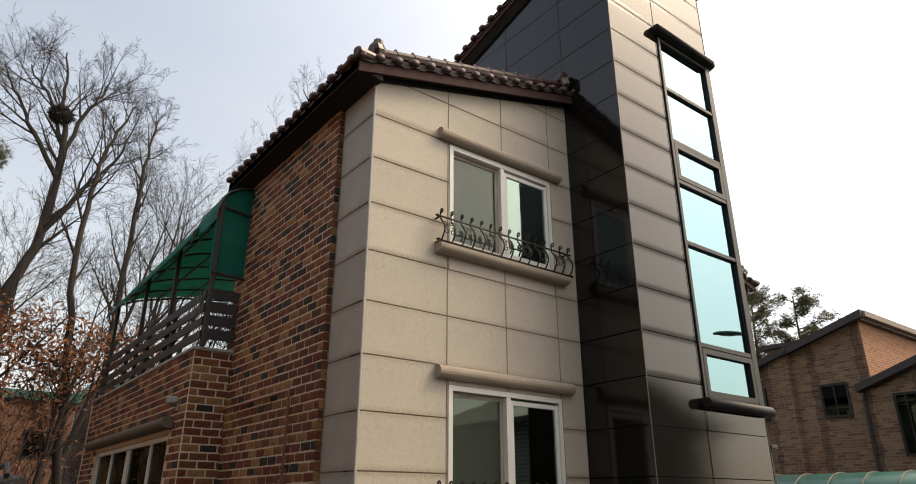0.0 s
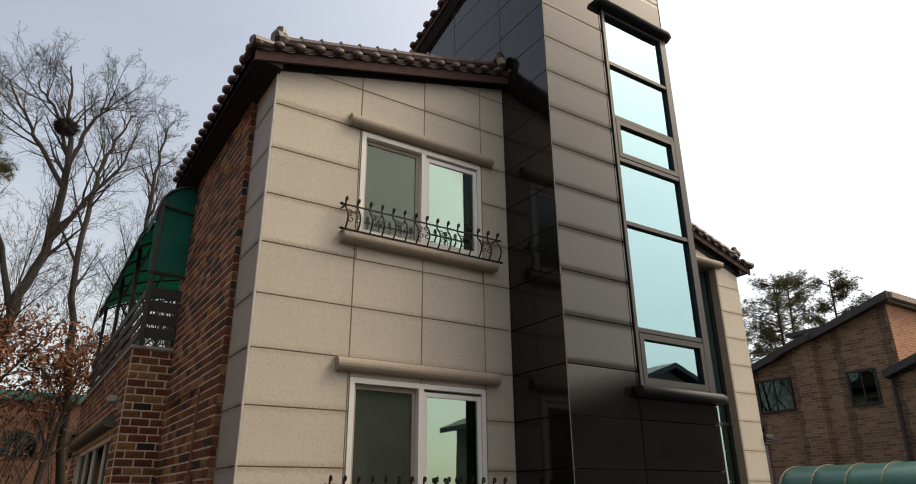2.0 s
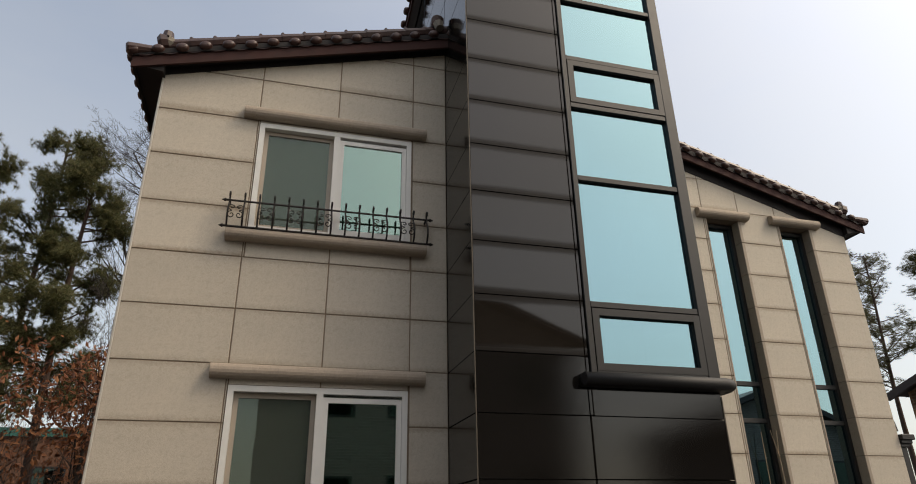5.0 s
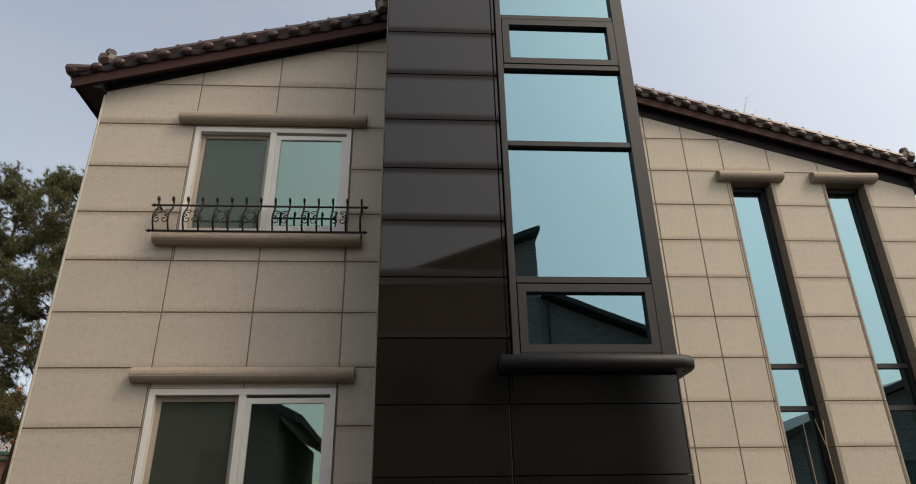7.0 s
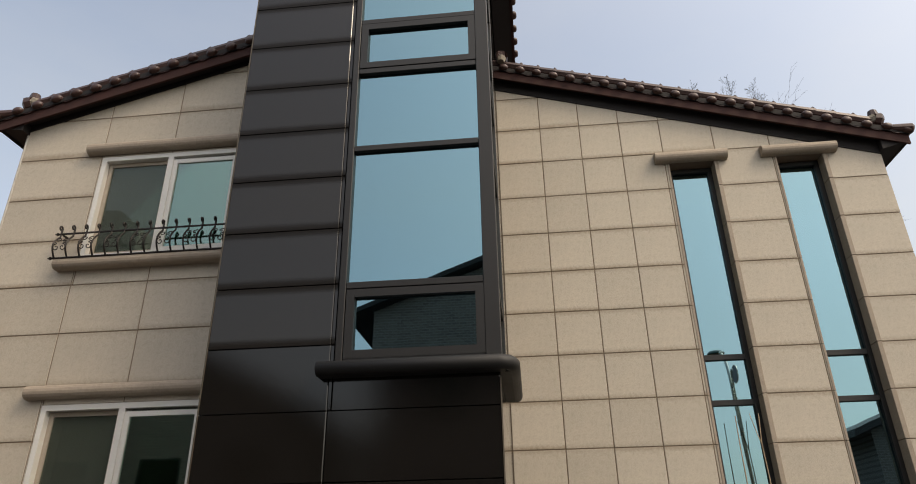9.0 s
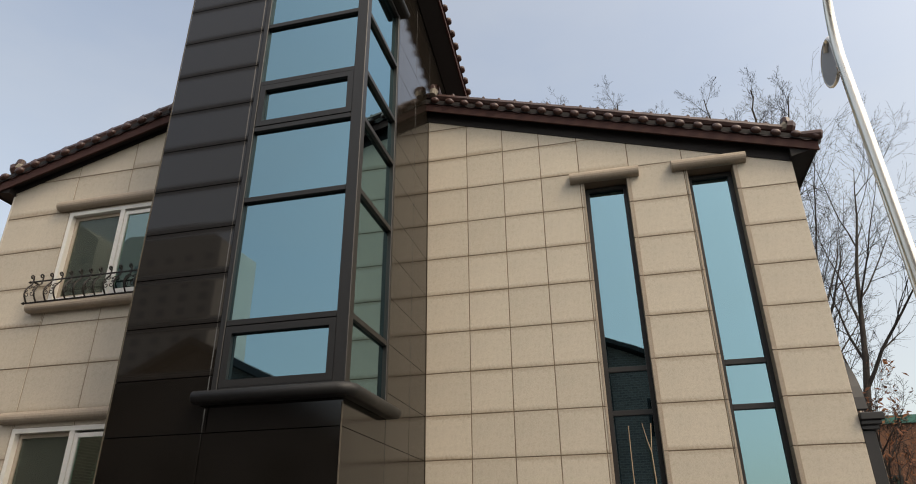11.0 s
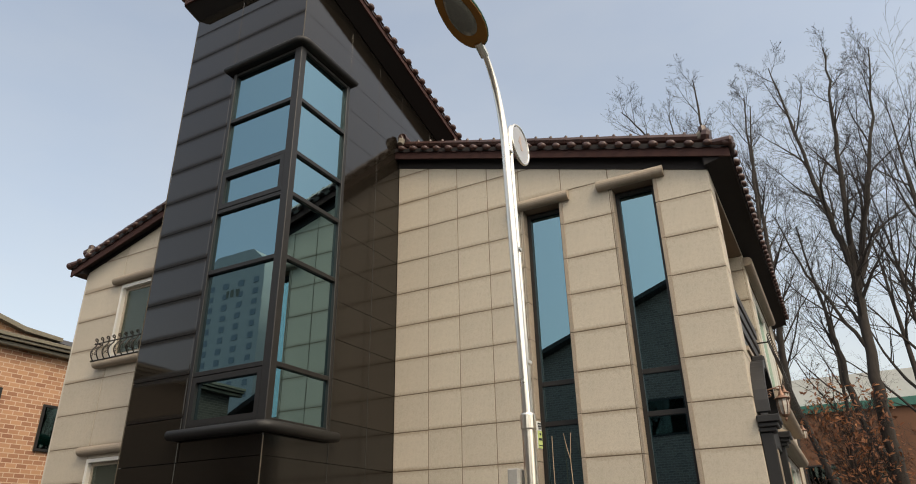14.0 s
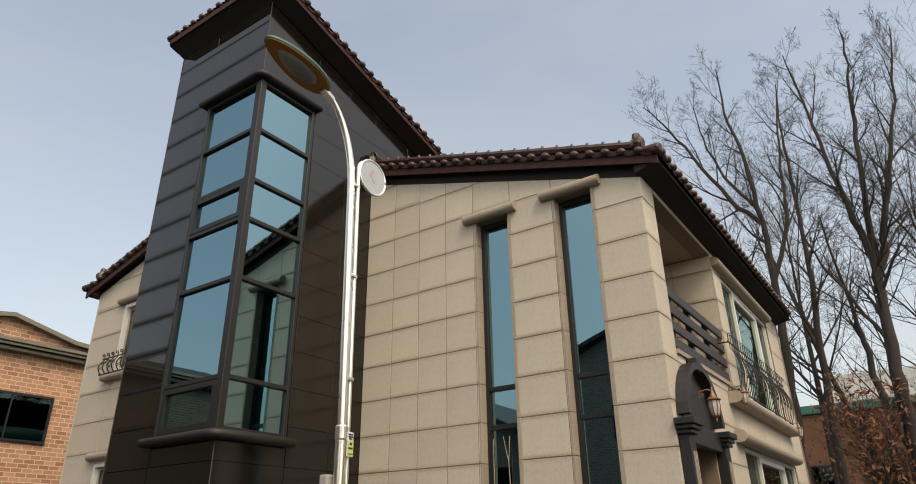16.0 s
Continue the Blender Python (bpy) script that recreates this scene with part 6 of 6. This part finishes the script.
BARE = [(11, 34, 0.40, 14, 0.012, 7), (7, 36, 0.52, 8, 0.04, 5), (5, 38, 0.52, 5, 0.035, 3), (3, 40, 0.50, 3, 0.03, 3), (0, 0, 0, 2, 0.03, 3)]


def bare_tree(x, y, h, seed, lean=(0.0, 0.0), radius=0.16, leaves=0, leaf_top=7.0, stems=1, lines=()):
    """A leafless tree. lines: main stems as points in the world with the radius at both ends; without them it grows straight up."""
    t = thing("bare_tree", "tall leafless grey-brown tree" if not leaves else "leafless tree with some rusty dry leaves", "tree", "trees behind the house", at=(x, y, 0))
    wd = Wood(seed)
    rng = wd.rng
    if lines:
        rings = None
        for pts, r0, r1, bare, kids in lines:
            ctrl = [Vector(p) - Vector((x, y, 0)) for p in pts]
            path, m = [], 4
            for k in range(len(ctrl) - 1):
                a, b, c, d = ctrl[max(k - 1, 0)], ctrl[k], ctrl[k + 1], ctrl[min(k + 2, len(ctrl) - 1)]
                for q in range(m):
                    u = q / m
                    path.append(0.5 * ((2 * b) + (c - a) * u + (2 * a - 5 * b + 4 * c - d) * u * u + (3 * b - a - 3 * c + d) * u ** 3) + Vector([rng.gauss(0, 0.025) for _ in range(3)]))
            path.append(ctrl[-1])
            n = len(path)
            radii = [r0 + (r1 - r0) * k / (n - 1) for k in range(n)]
            if rings is None:
                rings = n
            wd.limb(path, radii, 7)
            run = sum((q - p).length for p, q in zip(path, path[1:]))
            kids = round(kids * 1.1)
            for k in range(kids):
                u = bare + (0.99 - bare) * (k + rng.random()) / kids
                i = min(int(u * (n - 1)), n - 2)
                dd = (path[i + 1] - path[i]).normalized()
                az = rng.uniform(0, 2 * math.pi)
                sd = dd.orthogonal().normalized()
                sd = sd * math.cos(az) + dd.cross(sd) * math.sin(az)
                an = math.radians(rng.uniform(22, 48))
                wd.grow(path[i].lerp(path[i + 1], u * (n - 1) - i), (dd * math.cos(an) + sd * math.sin(an)).normalized(), rng.uniform(0.75, 1.25) * (1.0 + 2.1 * (1 - u)) * (h / 15), max(0.012, radii[i] * rng.uniform(0.4, 0.6)), 1, BARE)
    else:
        rings = 15
        for k in range(stems):
            d = Vector((lean[0] + rng.gauss(0, 0.05 + 0.08 * (stems > 1)), lean[1] + rng.gauss(0, 0.06), 1)).normalized()
            wd.grow(Vector((0.15 * k, 0.1 * k, -0.1)), d, h * (0.88 if k == 0 else 0.74), radius * (1 if k == 0 else 0.75), 0, BARE)
    split, faces = rings * 7, (rings - 1) * 7
    raw("trunk", wd.v[:split], wd.f[:faces], M["bark"], t, "", True)
    raw("crown", wd.v[split:], [tuple(i - split for i in f) for f in wd.f[faces:]], M["bark"], t)["kind"] = "stuff"
    if leaves:
        low = [p for p in wd.tips if p.z < leaf_top] or wd.tips
        v, f = [], []
        for i in range(leaves):
            c = rng.choice(low) + Vector([rng.gauss(0, 0.16) for _ in range(3)])
            leaf_quad(v, f, c, rng, 0.085)
        raw("leaves", v, f, M["rust_leaf"], t, "rusty dry leaves")["kind"] = "stuff"
    return t, wd


def leaf_quad(v, f, c, rng, size):
    a = Vector([rng.gauss(0, 1) for _ in range(3)]).normalized()
    b = a.orthogonal().normalized()
    n = a.cross(b)
    s = size * rng.uniform(0.6, 1.2)
    k = len(v)
    v += [c - a * s, c + b * s * 0.45 + n * s * 0.2, c + a * s, c - b * s * 0.45 + n * s * 0.2]
    f += [(k, k + 1, k + 2), (k, k + 2, k + 3)]


# the tree with the nest: a leaning trunk that forks below it
bare_tree(0.7, 21.1, 15.0, 11, lines=(
    ([(0.62, 21.1, -0.1), (0.75, 21.1, 2.6), (0.91, 21.1, 4.86), (1.02, 21.1, 6.72), (1.46, 21.1, 8.49), (1.57, 21.1, 10.59), (1.5, 21.1, 12.05), (1.32, 21.1, 12.8), (1.21, 21.1, 13.8), (1.05, 21.1, 14.8)], 0.21, 0.02, 0.4, 15),
    ([(1.57, 21.1, 10.59), (0.72, 21.0, 11.77), (0.40, 20.8, 12.3), (-0.09, 20.6, 12.9), (-0.35, 20.4, 13.4)], 0.08, 0.015, 0.2, 9),
    ([(1.55, 21.1, 11.3), (1.94, 21.3, 13.04), (2.25, 21.5, 13.9), (2.45, 21.7, 14.6)], 0.075, 0.015, 0.2, 9),
    ([(1.45, 21.1, 11.81), (0.85, 21.3, 13.4), (0.4, 21.5, 13.9), (0.25, 21.6, 14.3)], 0.06, 0.012, 0.2, 8),
    ([(1.5, 21.1, 8.8), (2.2, 20.8, 10.2), (2.9, 20.6, 11.4), (3.2, 20.4, 12.6)], 0.09, 0.015, 0.25, 9),
    ([(1.02, 21.1, 6.72), (0.4, 21.4, 8.6), (-0.3, 21.6, 10.3), (-0.8, 21.8, 11.9)], 0.10, 0.015, 0.25, 9)))
# the forked pair beyond the balcony
bare_tree(15.9, 20.1, 15.5, 12, lines=(
    ([(15.85, 20.1, -0.1), (15.9, 20.1, 1.8), (15.94, 20.1, 3.56), (15.97, 20.1, 4.84), (16.05, 20.1, 6.2), (16.13, 20.1, 7.65), (16.23, 20.1, 8.57), (16.44, 20.1, 10.61), (16.73, 20.2, 12.89), (16.95, 20.3, 14.6), (17.1, 20.3, 16.3)], 0.22, 0.02, 0.42, 18),
    ([(16.23, 20.1, 8.57), (16.06, 20.0, 9.79), (15.82, 19.9, 11.4), (15.64, 19.8, 13.6), (15.4, 19.7, 15.8)], 0.11, 0.015, 0.15, 14),
    ([(16.13, 20.1, 7.65), (16.61, 20.3, 9.26), (17.22, 20.5, 11.3), (17.9, 20.7, 13.6), (18.4, 20.8, 16.2)], 0.12, 0.015, 0.15, 15),
    ([(16.05, 20.1, 6.2), (15.5, 19.8, 7.4), (14.9, 19.5, 8.9), (14.5, 19.2, 10.4)], 0.06, 0.012, 0.2, 7)))
bare_tree(12.6, 24.0, 17.0, 13, lines=(
    ([(12.5, 24.0, -0.1), (12.65, 24.0, 2.5), (12.79, 24.0, 4.72), (12.98, 24.0, 7.39), (13.11, 24.0, 9.89), (13.15, 24.0, 12.17), (13.0, 24.0, 14.7), (12.69, 24.0, 17.2), (12.7, 24.0, 19.3)], 0.22, 0.02, 0.5, 11),
    ([(13.15, 24.0, 12.17), (12.22, 23.8, 13.3), (11.26, 23.6, 15.4), (10.4, 23.4, 17.2), (9.7, 23.3, 18.3)], 0.10, 0.015, 0.15, 10),
    ([(13.11, 24.0, 9.89), (13.9, 24.2, 11.95), (14.22, 24.4, 15.03), (14.6, 24.5, 17.6)], 0.10, 0.015, 0.2, 10),
    ([(13.0, 24.0, 12.9), (12.1, 24.4, 14.6), (11.6, 24.6, 16.6), (11.4, 24.7, 18.4)], 0.07, 0.015, 0.2, 8)))
bare_tree(13.4, 28.0, 19.0, 14, lines=(
    ([(13.3, 28.0, -0.1), (13.38, 28.0, 2.8), (13.45, 28.0, 5.53), (13.72, 28.0, 9.04), (13.92, 28.0, 11.43), (14.08, 28.0, 14.84), (14.14, 28.0, 17.8), (14.4, 28.0, 20.3)], 0.2, 0.02, 0.4, 15),))
bare_tree(15.3, 22.0, 10.0, 15, lines=(
    ([(16.3, 22.0, -0.1), (16.1, 22.0, 2.6), (15.6, 22.0, 4.54), (15.4, 22.0, 6.22), (15.37, 22.0, 7.36), (15.2, 22.0, 9.0), (15.1, 22.0, 11.0)], 0.16, 0.02, 0.55, 7),))
# two slimmer trees beside the terrace
bare_tree(2.7, 19.0, 12.0, 16, lines=(
    ([(2.95, 19.0, -0.1), (2.88, 19.0, 2.23), (2.5, 19.0, 5.5), (2.24, 19.0, 7.87), (2.32, 19.0, 10.09), (2.45, 19.0, 11.0), (2.75, 19.0, 12.0), (2.9, 19.0, 12.5)], 0.12, 0.015, 0.35, 14),))
bare_tree(4.3, 24.0, 14.0, 17, lines=(
    ([(4.3, 24.0, -0.1), (4.31, 24.0, 3.16), (4.31, 24.0, 8.0), (4.31, 24.0, 12.0), (4.4, 24.0, 14.0), (4.5, 24.0, 15.2)], 0.16, 0.015, 0.35, 18),))
for i, (x, y, h, lean, r, leaves, stems) in enumerate((
        (5.9, 27.0, 16.2, (0.0, 0), 0.16, 0, 1), (0.3, 18.0, 9.5, (0.06, 0), 0.11, 1900, 2),
        (2.0, 17.9, 8.5, (0.03, 0), 0.10, 1700, 2), (7.4, 30.0, 16.5, (0, 0), 0.19, 0, 1),
        (3.4, 26.0, 15.4, (0.02, 0), 0.15, 0, 1), (5.2, 23.5, 13.8, (0.02, 0), 0.14, 0, 2), (4.4, 21.6, 11.6, (0.03, 0), 0.12, 0, 2), (7.0, 26.5, 15.6, (0.0, 0), 0.15, 0, 1), (17.5, 21.6, 16.8, (0.01, 0), 0.18, 0, 2), (18.6, 24.2, 19.2, (0.0, 0), 0.19, 0, 2),
        (10.9, 28.0, 17.2, (-0.01, 0), 0.19, 0, 1), (12.4, 33.0, 20.0, (0, 0), 0.2, 0, 1), (15.2, 33.0, 19.0, (0.02, 0), 0.2, 0, 2), (17.6, 30.5, 17.5, (0.02, 0), 0.2, 0, 1),
        (15.4, 19.0, 5.2, (0.05, 0), 0.08, 520, 2), (14.9, 21.0, 6.0, (0.0, 0), 0.09, 650, 2), (17.6, 19.0, 6.2, (0.0, 0), 0.09, 420, 2))):
    bare_tree(x, y, h, 100 + i, lean, r, leaves, 5.8, stems)


def nest(at):
    g = thing("bird_nest", "dark round twig nest high in a bare tree", "nest", at=at)
    rng = random.Random(3)
    wd = Wood(4)
    for i in range(420):
        a, b = rng.uniform(0, 2 * math.pi), rng.uniform(-0.9, 0.7)
        r = 0.30 * math.sqrt(max(0.05, 1 - b * b)) * rng.uniform(0.75, 1.1)
        p = Vector((math.cos(a) * r, math.sin(a) * r, b * 0.24))
        d = Vector((-math.sin(a) + rng.gauss(0, 0.5), math.cos(a) + rng.gauss(0, 0.5), rng.gauss(0, 0.35))).normalized()
        wd.limb([p - d * 0.16, p + d * 0.03, p + d * 0.17], [0.009, 0.009, 0.004], 3)
    raw("twigs", wd.v, wd.f, M["bark"], g)["kind"] = "stuff"


nest((1.30, 21.05, 12.62))


def pine(x, y, h, seed, clumps, spread, bottom, lean=0.0):
    t = thing("pine_tree", "dark green pine with open layered boughs", "tree", "pines", at=(x, y, 0))
    wd = Wood(seed)
    rng = wd.rng
    pts, radii = [], []
    for i in range(13):
        k = i / 12
        pts.append(Vector((lean * h * k + 0.12 * math.sin(k * 5 + seed), 0.1 * math.sin(k * 4), h * k)))
        radii.append(0.16 * (1 - 0.88 * k) + 0.01)
    wd.limb(pts, radii, 7)
    raw("trunk", list(wd.v), list(wd.f), M["pine_bark"], t, "", True)
    wd.v, wd.f = [], []
    spots = []
    for b in range(int(h * 3.2)):
        k = bottom + (1 - bottom) * (b + rng.random()) / (h * 3.2)
        i = min(int(k * 12), 11)
        p = pts[i].lerp(pts[i + 1], k * 12 - i)
        az = rng.uniform(0, 2 * math.pi)
        le = spread * (0.25 + 0.95 * (1 - k) ** 0.6) * rng.uniform(0.5, 1.1)
        q, d = p.copy(), Vector((math.cos(az), math.sin(az), rng.uniform(0.0, 0.5))).normalized()
        line = [q.copy()]
        for s in range(5):
            d = (d + Vector((rng.gauss(0, 0.14), rng.gauss(0, 0.14), rng.gauss(0.03, 0.08)))).normalized()
            q = q + d * (le / 5)
            line.append(q.copy())
            if s > 0:
                for _ in range(2):
                    e = (d + Vector((rng.gauss(0, 0.8), rng.gauss(0, 0.8), rng.gauss(0.15, 0.3)))).normalized()
                    tip = q + e * rng.uniform(0.15, 0.5)
                    wd.limb([q.copy(), tip], [0.010, 0.004], 3)
                    spots += [q.lerp(tip, 0.6), tip]
        wd.limb(line, [0.035 * (1 - 0.16 * s) for s in range(6)], 4)
        spots.append(q.copy())
    raw("limb_work", wd.v, wd.f, M["pine_bark"], t)["kind"] = "stuff"
    v, f = [], []
    for i in range(clumps):
        c = rng.choice(spots) + Vector([rng.gauss(0, 0.12) for _ in range(3)])
        for _ in range(30):
            d = Vector((rng.gauss(0, 1), rng.gauss(0, 1), rng.gauss(0.35, 0.8))).normalized()
            s = d.orthogonal().normalized() * 0.0065
            le = rng.uniform(0.11, 0.20)
            k = len(v)
            v += [c - s, c + s, c + d * le]
            f.append((k, k + 1, k + 2))
    raw("needles", v, f, M["needle"], t, "dark green needles")["kind"] = "stuff"


pine(-1.35, 20.6, 13.2, 21, 5200, 2.1, 0.34, 0.0)
pine(-2.9, 22.0, 14.4, 22, 4200, 2.2, 0.36)
pine(-3.9, 18.9, 12.4, 23, 4600, 2.4, 0.30)
pine(-6.6, 20.5, 13.2, 27, 3600, 2.3, 0.36)
for i, (x, y, h) in enumerate(((33.5, 18.3, 12.2), (34.5, 15.9, 11.9), (34.0, 21.5, 13.2), (36.0, 19.0, 13.2), (33.5, 24.5, 14.5))):
    pine(x, y, h, 30 + i, 2600, 2.6, 0.5)


def thicket(x0, x1, y0, y1, count, seed, leaves):
    t = thing("thicket", "tangle of bare brown undergrowth with dry leaves", "undergrowth", kind="stuff")
    wd = Wood(seed)
    rng = wd.rng
    for i in range(count):
        p = Vector((rng.uniform(x0, x1), rng.uniform(y0, y1), 0))
        wd.grow(p, Vector((rng.gauss(0, 0.25), rng.gauss(0, 0.2), 1)).normalized(), rng.uniform(2.5, 5.5), 0.03, 0, [(6, 35, 0.5, 6, 0.02, 3), (4, 35, 0.5, 3, 0.03, 3), (0, 0, 0, 2, 0.03, 3)])
    raw("stems", wd.v, wd.f, M["bark"], t)["kind"] = "stuff"
    v, f = [], []
    for i in range(leaves):
        leaf_quad(v, f, rng.choice(wd.tips) + Vector([rng.gauss(0, 0.2) for _ in range(3)]), rng, 0.09)
    raw("dry_leaves", v, f, M["rust_leaf"], t, "rusty dry leaves")["kind"] = "stuff"


thicket(-10, 8, 20, 34, 70, 51, 1300)
thicket(-5, 1.6, 16.4, 18.6, 46, 53, 2400)
thicket(9, 30, 24, 38, 130, 52, 1500)


# ---------------------------------------------------------------- a dark car by the annex
def car():
    c = thing("parked_car", "dark grey parked car with roof rails beside the brick annex", "car")
    x, y, w2 = 0.0, 7.9, 0.92
    prof = [(5.6, 0.35), (5.55, 0.8), (5.7, 1.05), (6.6, 1.16), (7.35, 1.88), (8.2, 2.0), (9.6, 1.97), (10.1, 1.80), (10.35, 1.1), (10.4, 0.4)]
    bm = bmesh.new()
    prism(bm, [(0, a, b) for a, b in prof], (x - w2, 0, 0), (x + w2, 0, 0))
    bmesh.ops.bevel(bm, geom=list(bm.edges), offset=0.05, segments=2, affect="EDGES")
    part("body", bm, M["car_paint"], c, "dark grey paint", True)
    for s in (-1, 1):
        part("roof_rail", tube(bmesh.new(), [(x + s * 0.72, 7.6, 1.97), (x + s * 0.72, 7.75, 2.055), (x + s * 0.72, 9.4, 2.055), (x + s * 0.72, 9.6, 1.97)], 0.022, 8), M["dark_frame"], c)
        part("side_glass", yz_block([(7.0, 1.2), (7.5, 1.72), (9.7, 1.72), (9.95, 1.2)], x + s * (w2 + 0.001), x + s * (w2 + 0.008)), M["dark_glass"], c)
        for yy in (6.5, 9.35):
            wh = part("wheel", tube(bmesh.new(), [(x + s * (w2 - 0.2), yy, 0.33), (x + s * (w2 + 0.01), yy, 0.33)], 0.33, 20), M["dark_room"], c)
            part("rim", tube(bmesh.new(), [(x + s * (w2 + 0.011), yy, 0.33), (x + s * (w2 + 0.02), yy, 0.33)], 0.21, 14), M["steel"], wh)
    part("windscreen", prism(bmesh.new(), [(x - 0.8, 6.68, 1.235), (x + 0.8, 6.68, 1.235), (x + 0.72, 7.3, 1.80), (x - 0.72, 7.3, 1.80)], (0, -0.012, 0.012), (0, -0.02, 0.02)), M["dark_glass"], c)
    return c


M["car_paint"] = plain("dark_car_paint", (0.02, 0.021, 0.023), 0.25, 0.3, 0.1)
car().location.y = -1.3
